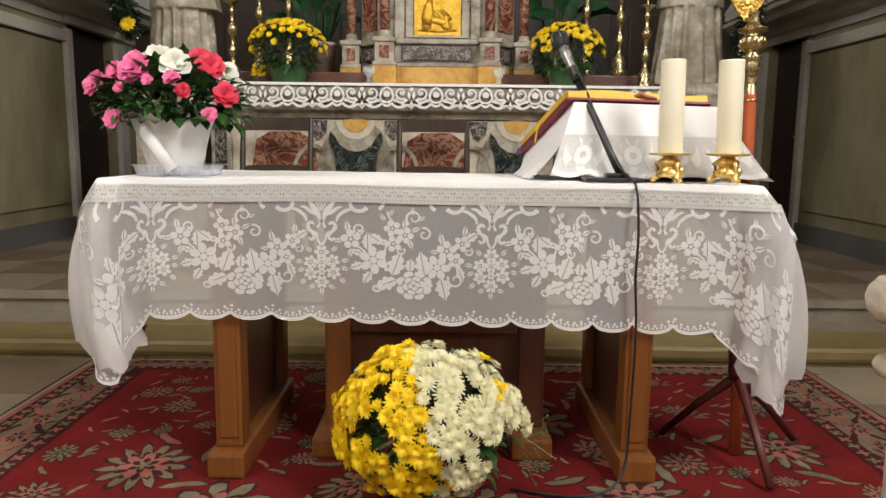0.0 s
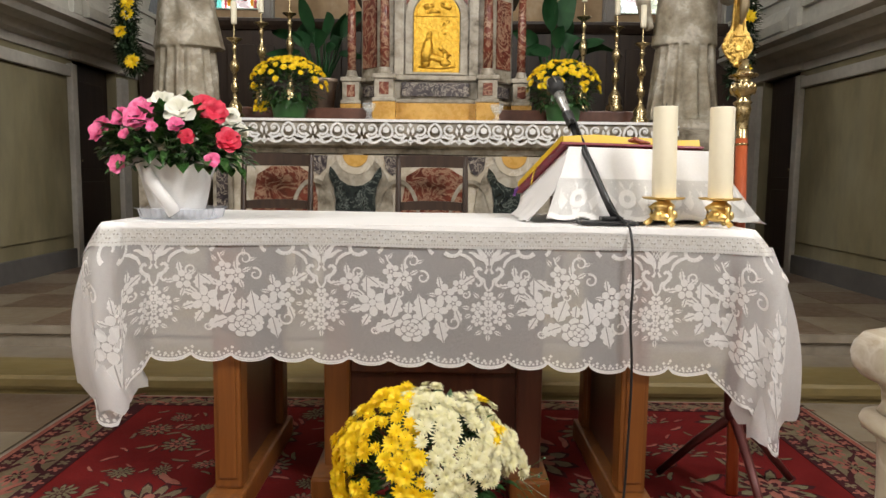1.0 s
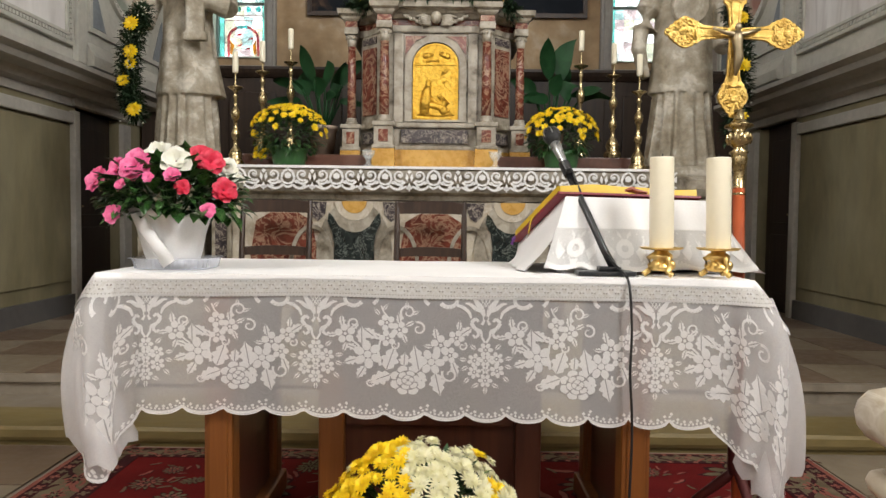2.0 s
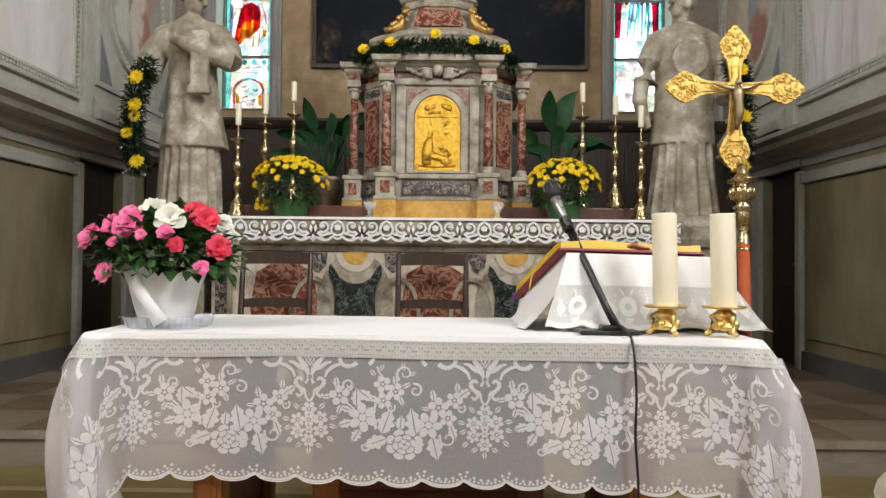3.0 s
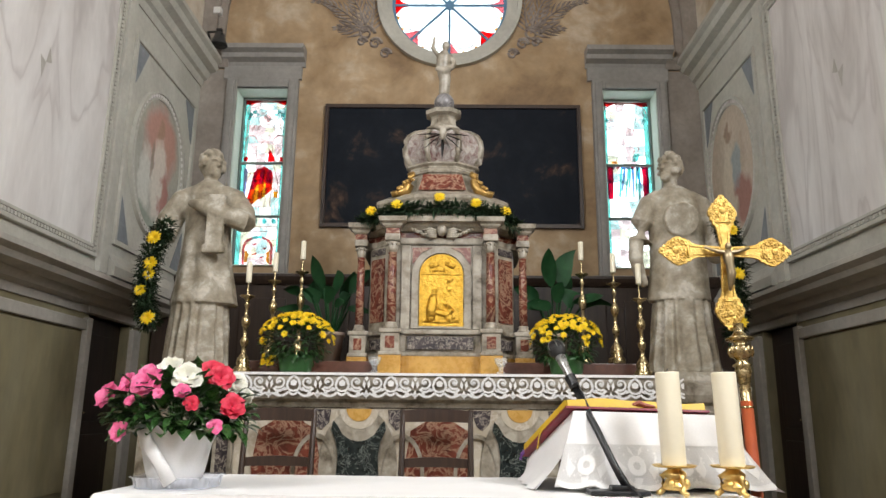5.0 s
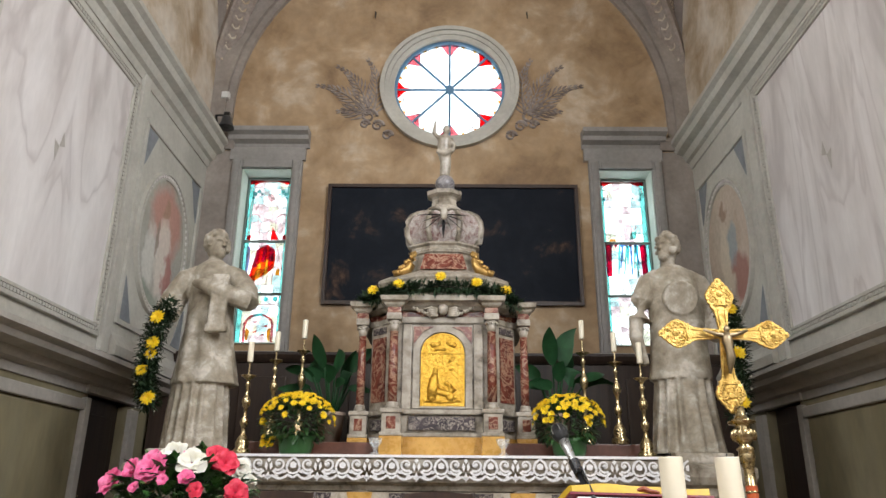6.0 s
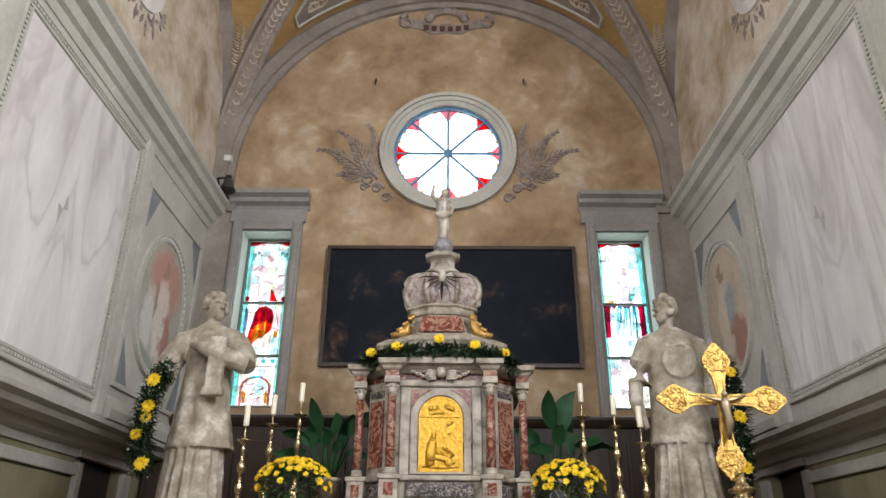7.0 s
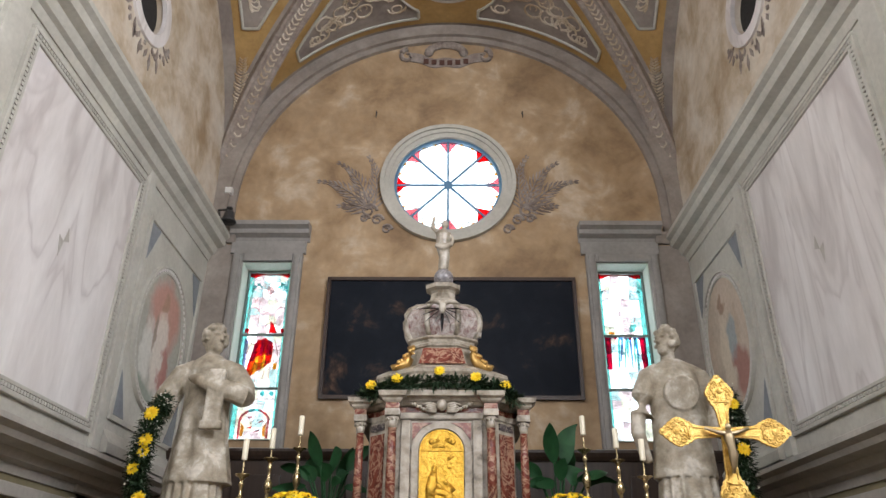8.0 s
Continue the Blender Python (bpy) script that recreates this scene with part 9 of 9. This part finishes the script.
part("door_rim", bm, M_GOLDDOOR, gdoor)
bm = B()
for pts, rs in (([(-0.08, 1.93), (-0.075, 1.99), (-0.065, 2.06), (-0.055, 2.11)], [0.035, 0.042, 0.038, 0.02]), ([(-0.055, 2.125), (-0.05, 2.14)], [0.022, 0.018]), ([(-0.09, 1.96), (-0.03, 1.97), (0.03, 1.955), (0.09, 1.93)], [0.016, 0.024, 0.024, 0.018]),
                ([(0.06, 1.93), (0.08, 1.98), (0.055, 2.015)], [0.034, 0.032, 0.018]), ([(0.035, 2.03), (0.03, 2.035)], [0.018, 0.016]), ([(-0.04, 2.03), (-0.01, 2.0), (0.02, 1.985)], [0.014, 0.016, 0.012]), ([(-0.13, 1.9), (0.0, 1.895), (0.13, 1.9)], [0.01, 0.012, 0.01]),
                ([(-0.075, 2.33), (-0.03, 2.34)], [0.022, 0.015]), ([(0.04, 2.345), (0.085, 2.33)], [0.016, 0.024]), ([(0.05, 2.20), (0.08, 2.225)], [0.012, 0.015]), ([(-0.06, 2.29), (-0.02, 2.30), (0.02, 2.295)], [0.012, 0.014, 0.012]), ([(0.06, 2.14), (0.075, 2.15)], [0.01, 0.01])):
    bm = tube(B(), [(AC + x, fz - 0.014, z) for x, z in pts], rs, 10)
    for (x, z), r in zip(pts[::max(len(pts) - 1, 1)], rs[::max(len(rs) - 1, 1)]):
        ball(bm, (AC + x, fz - 0.014, z), r, 10, 8)
    for v in bm.verts:
        v.co.y = fz - 0.014 + (v.co.y - fz + 0.014) * 0.55
    part("relief_form", bm, M_GOLDDOOR, gdoor, smooth=True)
part("door_hinge", tube(B(), [(AC + 0.176, fz - 0.016, 2.0), (AC + 0.176, fz - 0.016, 2.06)], 0.006, 8), M_BLACK, gdoor)
# stucco cluster over the door: plain lobes
bm = B()
ball(bm, (AC, fz - 0.06, 2.60), (0.040, 0.036, 0.046), 14, 10)
for q in (-1, 1):
    for k in range(5):                        # feathered wings either side, and a hanging swag
        tube(bm, [(AC + q * 0.04, fz - 0.05, 2.60 - 0.012 * k), (AC + q * (0.09 + 0.008 * k), fz - 0.058, 2.615 - 0.016 * k), (AC + q * (0.150 - 0.016 * k), fz - 0.05, 2.605 - 0.022 * k)], [0.012, 0.014, 0.005], 7)
    for k in range(7):
        ball(bm, (AC + q * (0.10 + 0.022 * k), fz - 0.05, 2.552 + 0.010 * k + 0.006 * (k % 2)), (0.015, 0.013, 0.015), 8, 6)
tagged(part("carved_fruit", bm, M_WHITE, tab, "white marble cluster of rounded forms", smooth=True), kind="stuff")
bm = run(B(), [(-0.05, 0), (0.0, 0), (0.02, 0.012), (0.03, 0.03), (-0.05, 0.03)], [(AC - 0.22, FYT - 0.06), (AC + 0.22, FYT - 0.06)])
for v in bm.verts:
    v.co.z += 2.655 + 0.035 * math.cos((v.co.x - AC) / 0.22 * 1.57)
part("arched_cornice", bm, M_WHITE, tab)
# upper stages: stepped plate, red drum, bulbous crown, lantern, ball
CY = 5.72


def octa(bm, prof, n_=8, squash=0.72, rot=22.5):
    """Faceted stage: rings of (half width, z)."""
    rings = []
    for w, z in prof:
        r = w / math.cos(math.pi / n_)
        rings.append([bm.verts.new((AC + 0.0 + r * math.cos(radians(rot) + 2 * math.pi * k / n_), CY + squash * r * math.sin(radians(rot) + 2 * math.pi * k / n_), z)) for k in range(n_)])
    for a, b in zip(rings, rings[1:]):
        for k in range(n_):
            bm.faces.new((a[k], a[(k + 1) % n_], b[(k + 1) % n_], b[k]))
    bm.faces.new(rings[0][::-1]), bm.faces.new(rings[-1])
    return bm


part("step_plate", octa(B(), [(0.58, 2.66), (0.58, 2.70), (0.54, 2.72), (0.53, 2.80), (0.52, 2.84), (0.535, 2.86), (0.53, 2.885), (0.44, 2.93)]), M_WHITE, tab)
part("drum", octa(B(), [(0.36, 2.92), (0.335, 2.96), (0.29, 3.05), (0.265, 3.12), (0.27, 3.13)]), M_WHITE, tab)
bm = prism(B(), [(AC - 0.19, 2.955), (AC + 0.19, 2.955), (AC + 0.155, 3.105), (AC - 0.155, 3.105)], front(CY), 0.02)
for v in bm.verts:
    v.co.y -= 0.262 - (v.co.z - 2.955) * 0.40
part("drum_inlay", bm, M_RED, tab, "red marble drum panel")
for q in (-1, 1):
    bm = tube(B(), [(AC + q * x, CY - 0.17 - y, z) for x, z, y in ((0.225, 3.12, 0.03), (0.265, 3.10, 0.03), (0.255, 3.06, 0.035), (0.265, 3.01, 0.045), (0.29, 2.965, 0.05), (0.34, 2.945, 0.05), (0.395, 2.935, 0.05), (0.405, 2.955, 0.05))], [0.02, 0.03, 0.032, 0.036, 0.042, 0.034, 0.028, 0.016], 8)
    for k in range(7):
        ball(bm, (AC + q * (0.24 + 0.022 * k), CY - 0.225 - 0.005 * k, 3.09 - 0.026 * k + 0.012 * (k % 2)), (0.02, 0.014, 0.02), 7, 5)
    part("gilt_scroll", bm, M_DULLGOLD, tab, "gilt bronze corner scroll", smooth=True)
part("crown_foot", octa(B(), [(0.285, 3.13), (0.29, 3.15), (0.27, 3.165), (0.265, 3.19), (0.29, 3.205), (0.29, 3.22)]), M_WHITE, tab)
crown = [(0.26, 3.22), (0.285, 3.26), (0.305, 3.31), (0.312, 3.37), (0.305, 3.43), (0.275, 3.485), (0.22, 3.525), (0.13, 3.55)]
part("crown", octa(B(), crown), M_CROWN, tab, "white marble crown flecked with dark red")
for k in range(8):
    a = radians(22.5) + 2 * math.pi * k / 8
    bm = tube(B(), [(AC + (w / math.cos(math.pi / 8) + 0.004) * math.cos(a), CY + 0.72 * (w / math.cos(math.pi / 8) + 0.004) * math.sin(a), z) for w, z in crown], [0.02, 0.024, 0.026, 0.026, 0.026, 0.024, 0.02, 0.018], 8)
    part("crown_rib", bm, M_WHITE, tab, smooth=True)
part("lantern", octa(B(), [(0.13, 3.55), (0.15, 3.56), (0.14, 3.575), (0.11, 3.60), (0.10, 3.66), (0.11, 3.68), (0.145, 3.70), (0.15, 3.735), (0.06, 3.745)], squash=0.85), M_WHITE, tab)
part("globe", ball(B(), (AC + 0.005, CY, 3.825), 0.087, 22, 16), M_GREYM, tab, "grey marble globe", smooth=True)
# dark rays with a pale bird shape on the crown
bm = B()
for k in range(9):
    a = radians(-175 + 21 * k)
    ln = (0.20, 0.17, 0.22, 0.18, 0.23, 0.18, 0.22, 0.17, 0.20)[k]
    c0 = Vector((AC, CY - 0.275, 3.43))
    leaf_blade(bm, c0, c0 + Vector((ln * 1.2 * math.cos(a), -0.02, ln * 1.1 * math.sin(a) * 0.9)), 0.03, 0.0, 2)
bmesh.ops.solidify(bm, geom=bm.faces, thickness=0.006)
part("dark_ray", bm, M_BLACK, tab, "dark metal rays")
bm = B()
ball(bm, (AC, CY - 0.305, 3.44), (0.032, 0.025, 0.07), 10, 8)
for q in (-1, 1):
    tube(bm, [(AC, CY - 0.30, 3.455), (AC + q * 0.06, CY - 0.30, 3.485), (AC + q * 0.13, CY - 0.295, 3.47)], [0.022, 0.024, 0.007], 8)
part("bird_shape", bm, M_WHITE, tab, "small pale winged form", smooth=True)
# small figure on the globe, one mesh
bm = B()
zz = 3.90
tube(bm, [(AC + 0.0, CY, zz), (AC + 0.01, CY, zz + 0.14), (AC - 0.005, CY, zz + 0.25), (AC - 0.0, CY, zz + 0.36), (AC + 0.0, CY, zz + 0.42)], [0.045, 0.05, 0.062, 0.066, 0.03], 12)
ball(bm, (AC + 0.015, CY - 0.01, zz + 0.465), (0.034, 0.036, 0.044), 12, 10)
tube(bm, [(AC - 0.05, CY, zz + 0.38), (AC - 0.10, CY - 0.01, zz + 0.44), (AC - 0.085, CY - 0.01, zz + 0.55)], [0.022, 0.02, 0.012], 8)
tube(bm, [(AC + 0.05, CY, zz + 0.38), (AC + 0.09, CY - 0.02, zz + 0.30), (AC + 0.07, CY - 0.05, zz + 0.22)], [0.022, 0.02, 0.014], 8)
tube(bm, [(AC - 0.07, CY - 0.03, zz + 0.24), (AC, CY - 0.05, zz + 0.20), (AC + 0.075, CY - 0.02, zz + 0.25)], [0.02, 0.03, 0.02], 8)
fused("statuette", bm, M_WHITE, 0.008, "small white marble figure with a raised arm on the globe", "statue")

# evergreen garland over the tabernacle's cornice
g = thing("cornice_garland", (AC, 5.4, 2.67), "dark fir garland with yellow pompons along the tabernacle cornice", "garland")
bm = B()
gp = [(AC - 0.66, 5.54, 2.70), (AC - 0.54, 5.46, 2.71), (AC - 0.40, 5.36, 2.74), (AC - 0.22, 5.33, 2.755), (AC, 5.32, 2.77), (AC + 0.22, 5.33, 2.755), (AC + 0.40, 5.36, 2.74), (AC + 0.52, 5.46, 2.71), (AC + 0.60, 5.52, 2.66)]
fir_rope(bm, gp, 0.07, 2600, rgs, 0.05)
part("fir_foliage", bm, M_FIR, g)
part("cord", tube(B(), [(x, y, z - 0.02) for x, y, z in gp], 0.018, 6), M_FIR, g)
for x, y, z in ((-0.555, 5.42, 2.765), (-0.345, 5.30, 2.785), (-0.02, 5.26, 2.835), (0.26, 5.28, 2.795), (0.50, 5.40, 2.765)):
    place_head(POM, "pompon_flower", g, (AC + x, y, z), (0, -1, 0.4), 0.9, rgs)


# ---- candlesticks, flowers and plants on the altar ----
def tall_candlestick(x, y, z0, zc, zt, feet=True):
    """Turned brass candlestick from z0 to its cup at zc, candle up to zt."""
    c = thing("tall_candlestick", (x, y, z0), "tall turned brass candlestick with a thin ivory candle", "candlestick", "altar candlesticks")
    h = zc - z0
    prof = [(0.062, 0), (0.066, 0.012), (0.064, 0.03), (0.044, 0.05), (0.05, 0.075), (0.040, 0.10), (0.018, 0.13), (0.016, 0.17), (0.028, 0.19), (0.030, 0.215), (0.015, 0.24), (0.013, 0.29), (0.026, 0.31), (0.034, 0.335), (0.026, 0.36), (0.013, 0.38), (0.012, 0.43), (0.022, 0.445), (0.012, 0.46)]
    top_ = prof[-1][1]
    prof = [(r, z0 + q * (h - 0.05) / top_) for r, q in prof]
    prof += [(0.014, zc - 0.035), (0.024, zc - 0.02), (0.05, zc - 0.006), (0.056, zc), (0.054, zc + 0.003), (0.01, zc + 0.001)]
    part("stem", lathe(B(), prof, x, y, 20), M_BRASS, c, smooth=True)
    part("spike", lathe(B(), [(0.008, zc), (0.003, zt - 0.13)], x, y, 10), M_BRASS, c)
    cd = part("candle", lathe(B(), [(0.020, zt - 0.155), (0.021, zt - 0.15), (0.021, zt - 0.004), (0.015, zt)], x, y, 18), M_WAX, c, "ivory wax candle", smooth=True)
    part("wick", tube(B(), [(x, y, zt - 0.002), (x + 0.002, y, zt + 0.012)], 0.0016, 5), M_BLACK, cd)
    return c


GZ = 1.60
for x, y, z0, zc, zt in ((-1.475, 5.28, ALT_Z + 0.003, 2.06, 2.32), (-1.335, 5.50, GZ, 2.215, 2.445), (-1.165, 5.70, GZ, 2.33, 2.59), (1.10, 5.70, GZ, 2.33, 2.60), (1.31, 5.50, GZ, 2.215, 2.46), (1.445, 5.28, ALT_Z + 0.003, 2.06, 2.33)):
    tall_candlestick(x, y, z0, zc, zt)


def altar_mums(x, y, z, r):
    p = thing("chrysanthemum_pot", (x, y, z), "yellow chrysanthemum bush in a green-wrapped pot on the altar", "potted plant", "altar chrysanthemums")
    part("pot_wrap", lathe(B(), [(0.10, z), (0.115, z + 0.03), (0.125, z + 0.10), (0.14, z + 0.13), (0.12, z + 0.125), (0.08, z + 0.12)], x, y, 28), M_GREENWRAP, p, "bright green pot wrapping", smooth=True)
    bm = B()
    foliage(bm, (x, y, z + 0.235), (r * 0.98, r * 0.88, 0.185), 700, rgs, 0.05, -0.8)
    part("foliage", bm, M_LEAF, p, smooth=True)
    pts = []
    k = 0
    while k < 1500 and len(pts) < 78:
        k += 1
        th, ph = rgs.uniform(0, 6.28), math.asin(rgs.uniform(-0.15, 1))
        d = Vector((math.cos(th) * math.cos(ph), math.sin(th) * math.cos(ph), math.sin(ph)))
        if d.y > 0.4 or (d.z < 0.3 and rgs.random() < 0.75):
            continue
        q = Vector((x + d.x * r, y + d.y * r * 0.9, z + 0.25 + d.z * 0.19))
        if all((q - o).length > 0.034 for o in pts):
            pts.append(q)
            place_head(YM, "mum_flower", p, q, d + Vector((0, -0.2, 0.3)), rgs.uniform(0.6, 1.0), rgs)


YM = blossom_mesh("altar_mum", M_YPETAL, 0.033, 10, rgs, 0.35, 2, 0.38)
altar_mums(-1.08, 5.25, ALT_Z + 0.004, 0.265)
altar_mums(0.885, 5.25, ALT_Z + 0.004, 0.255)


rgl = random.Random(8)


def aspidistra(x, y, z, blades, pot_mat):
    p = thing("broadleaf_plant", (x, y, z), "dark green broad-leaved plant in a pale pot behind the altar", "potted plant", "broadleaf plants")
    part("pot", lathe(B(), [(0.08, z), (0.11, z + 0.22), (0.12, z + 0.22), (0.12, z + 0.25), (0.10, z + 0.25), (0.09, z + 0.22)], x, y, 24), pot_mat, p, smooth=True)
    for dx, dy, h, w, lean in blades:
        bm = B()
        base, tip = Vector((x + dx * 0.12, y, z + 0.22)), Vector((x + dx, y + dy, z + h))
        mid = base.lerp(tip, 0.45) + Vector((0, 0, 0.05))
        tube(bm, [base, mid], 0.008, 5)
        d = tip - mid
        n_ = 9
        side = Vector((-d.z, 0, d.x))
        side = side.normalized() if side.length > 1e-4 else Vector((1, 0, 0))
        side = Matrix.Rotation(rgl.uniform(-0.9, 0.9), 3, d.normalized()) @ side
        bow = side * rgl.uniform(-0.10, 0.10)
        up_ = side.cross(d).normalized()
        prev = None
        for k in range(n_ + 1):
            f = k / n_
            c = mid + d * f * (1 - 0.1 * f * f) + Vector((dx * 0.35 * f ** 3, 0, -(lean + 0.05) * f ** 2.5)) + bow * math.sin(math.pi * f)
            ww = 1.05 * w * math.sin(math.pi * (0.04 + 0.96 * f) ** 0.75) * 0.5 + 0.001
            ring = [bm.verts.new(c - side * ww + Vector((0, -0.3 * ww, 0))), bm.verts.new(c), bm.verts.new(c + side * ww + Vector((0, -0.3 * ww, 0)))]
            if prev:
                bm.faces.new((prev[0], prev[1], ring[1], ring[0]))
                bm.faces.new((prev[1], prev[2], ring[2], ring[1]))
            prev = ring
        part("leaf", bm, M_BROAD, p, smooth=True)


aspidistra(-0.93, 5.80, GZ, [(-0.30, -0.1, 0.80, 0.12, 0.14), (-0.14, 0.0, 0.98, 0.14, 0.0), (0.02, 0.05, 0.86, 0.13, 0.0), (0.14, 0.0, 0.84, 0.12, 0.0), (0.30, -0.02, 0.90, 0.11, 0.05), (-0.22, -0.06, 0.70, 0.12, 0.05), (0.20, -0.08, 0.66, 0.11, 0.1), (-0.05, -0.08, 0.70, 0.13, 0.0), (0.08, -0.1, 0.62, 0.12, 0.05), (-0.36, 0.0, 0.62, 0.10, 0.12), (0.26, 0.05, 0.60, 0.12, 0.12), (-0.10, 0.06, 0.80, 0.12, 0.0)], M_PALEPOT)
aspidistra(0.88, 5.80, GZ, [(-0.02, 0.0, 1.06, 0.15, 0.0), (0.15, -0.05, 1.04, 0.15, 0.0), (-0.26, -0.05, 0.78, 0.13, 0.08), (-0.2, -0.08, 0.62, 0.14, 0.08), (0.05, -0.1, 0.74, 0.15, 0.0), (0.32, -0.02, 0.74, 0.12, 0.1), (0.43, 0.0, 0.66, 0.11, 0.14), (0.22, -0.1, 0.66, 0.14, 0.05), (-0.1, -0.1, 0.60, 0.14, 0.03), (0.12, 0.05, 0.84, 0.13, 0.0)], M_PALEPOT)

# glass lamps beside the tabernacle
for x in (AC - 0.47, AC + 0.435):
    v = thing("glass_vase", (x, 5.18, ALT_Z + 0.004), "small clear glass vase on the altar", "vase", "altar vases")
    z = ALT_Z + 0.005
    ob = part("bowl", lathe(B(), [(0.035, z), (0.037, z + 0.012), (0.014, z + 0.03), (0.02, z + 0.05), (0.044, z + 0.085), (0.05, z + 0.12), (0.047, z + 0.12), (0.04, z + 0.086), (0.012, z + 0.055)], x, 5.18, 24), M_VASE, v, smooth=True)
# small wooden box and yellow flowers beside the pots
b_ = thing("small_flower_bunch", (-1.29, 5.32, ALT_Z + 0.004), "small bunch of pale yellow flowers lying on the altar", "flowers")
bm = B()
foliage(bm, (-1.29, 5.32, ALT_Z + 0.075), (0.06, 0.05, 0.06), 60, rgs, 0.035)
part("foliage", bm, M_LEAF, b_)
for k in range(14):
    p = Vector((-1.29 + rgs.uniform(-0.06, 0.06), 5.28, ALT_Z + 0.05 + rgs.uniform(0, 0.1)))
    place_head(YM, "flower", b_, p, (rgs.uniform(-0.4, 0.4), -1, 0.4), 0.55, rgs)


# ---- chairs in front of the altar ----
def chair(x, y):
    c = thing("wooden_chair", (x, y, UP3), "dark brown wooden chair with a curved top rail before the altar", "chair", "celebrants' chairs")
    w = 0.225
    for q in (-1, 1):
        part("back_post", tube(B(), [(x + q * w, y, UP3), (x + q * w, y, UP3 + 0.45), (x + q * w * 1.0, y + 0.03, UP3 + 0.70), (x + q * w * 1.0, y + 0.06, UP3 + 0.90)], [0.018, 0.021, 0.019, 0.016], 8), M_CHAIR, c)
        part("front_leg", tube(B(), [(x + q * w, y - 0.40, UP3), (x + q * w, y - 0.40, UP3 + 0.44)], [0.015, 0.021], 8), M_CHAIR, c)
        part("side_stretcher", tube(B(), [(x + q * w, y - 0.40, UP3 + 0.2), (x + q * w, y, UP3 + 0.2)], 0.012, 6), M_CHAIR, c)
    for z0, z1, nm in ((0.818, 0.895, "top_rail"), (0.53, 0.585, "lower_rail")):
        bm = B()
        prev = None
        for k in range(13):
            f = k / 12 * 2 - 1
            yy = y + 0.03 * (z0 + z1) + 0.025 * (1 - f * f) + 0.0
            ring = [bm.verts.new((x + f * w, yy + d_, UP3 + z)) for d_, z in ((-0.011, z0 + 0.004 * (1 - f * f)), (0.011, z0 + 0.004 * (1 - f * f)), (0.011, z1 + 0.012 * (1 - f * f)), (-0.011, z1 + 0.012 * (1 - f * f)))]
            if prev:
                for j in range(4):
                    bm.faces.new((prev[j], prev[(j + 1) % 4], ring[(j + 1) % 4], ring[j]))
            else:
                bm.faces.new(ring)
            prev = ring
        bm.faces.new(prev[::-1])
        bmesh.ops.recalc_face_normals(bm, faces=bm.faces)
        part(nm, bm, M_CHAIR, c)
    part("seat", box(B(), x - 0.24, x + 0.24, y - 0.43, y + 0.0, UP3 + 0.44, UP3 + 0.475, 0.01), M_CHAIR, c)


for x in (-1.085, -0.045, 0.995):
    chair(x, 4.84)

# ---- big dark painting on the back wall ----
pic = thing("large_painting", (0.05, BACK - 0.03, 3.36), "large dark oil painting in a thin dark frame on the wall", "painting")
PX0, PX1, PZ0, PZ1 = -1.51, 1.615, 3.37, 4.93
bm = ring_prism(B(), [(PX0, PZ0), (PX1, PZ0), (PX1, PZ1), (PX0, PZ1)], [(PX0 + 0.045, PZ0 + 0.045), (PX1 - 0.045, PZ0 + 0.045), (PX1 - 0.045, PZ1 - 0.045), (PX0 + 0.045, PZ1 - 0.045)], front(BACK - 0.002), 0.06)
part("frame", bm, M_CHAIR, pic, "thin dark wooden frame")
part("canvas", box(B(), PX0 + 0.045, PX1 - 0.045, BACK - 0.03, BACK - 0.003, PZ0 + 0.045, PZ1 - 0.045), M_CANVAS, pic, "dark canvas with dim brown shapes")

# ---- loudspeaker, sensor box ----
spk = thing("wall_speaker", (-2.82, 7.95, 5.55), "small black horn loudspeaker on a bracket by the corner", "loudspeaker")
part("bracket", tube(B(), [(-3.0, 8.1, 5.78), (-2.95, 7.9, 5.76), (-2.8, 7.86, 5.74)], 0.014, 8), M_BLACK, spk)
part("horn", lathe(B(), [(0.04, 5.72), (0.06, 5.70), (0.07, 5.63), (0.10, 5.57), (0.10, 5.56), (0.03, 5.575)], -2.79, 7.86, 20), plain("dark_grey_metal", (0.04, 0.04, 0.042), 0.5), spk, smooth=True)
part("clamp", box(B(), -2.83, -2.76, 7.83, 7.89, 5.715, 5.775, 0.008), M_BLACK, spk)
sens = thing("wall_sensor", (-2.93, BACK, 6.13), "small white plastic sensor box on the wall", "sensor")
part("case", box(B(), -2.975, -2.88, BACK - 0.14, BACK - 0.055, 6.12, 6.21, 0.008), plain("white_plastic", (0.75, 0.75, 0.72), 0.45), sens)
part("mount", box(B(), -2.955, -2.90, BACK - 0.06, BACK + 0.01, 6.14, 6.19, 0.004), M_FRAME, sens)
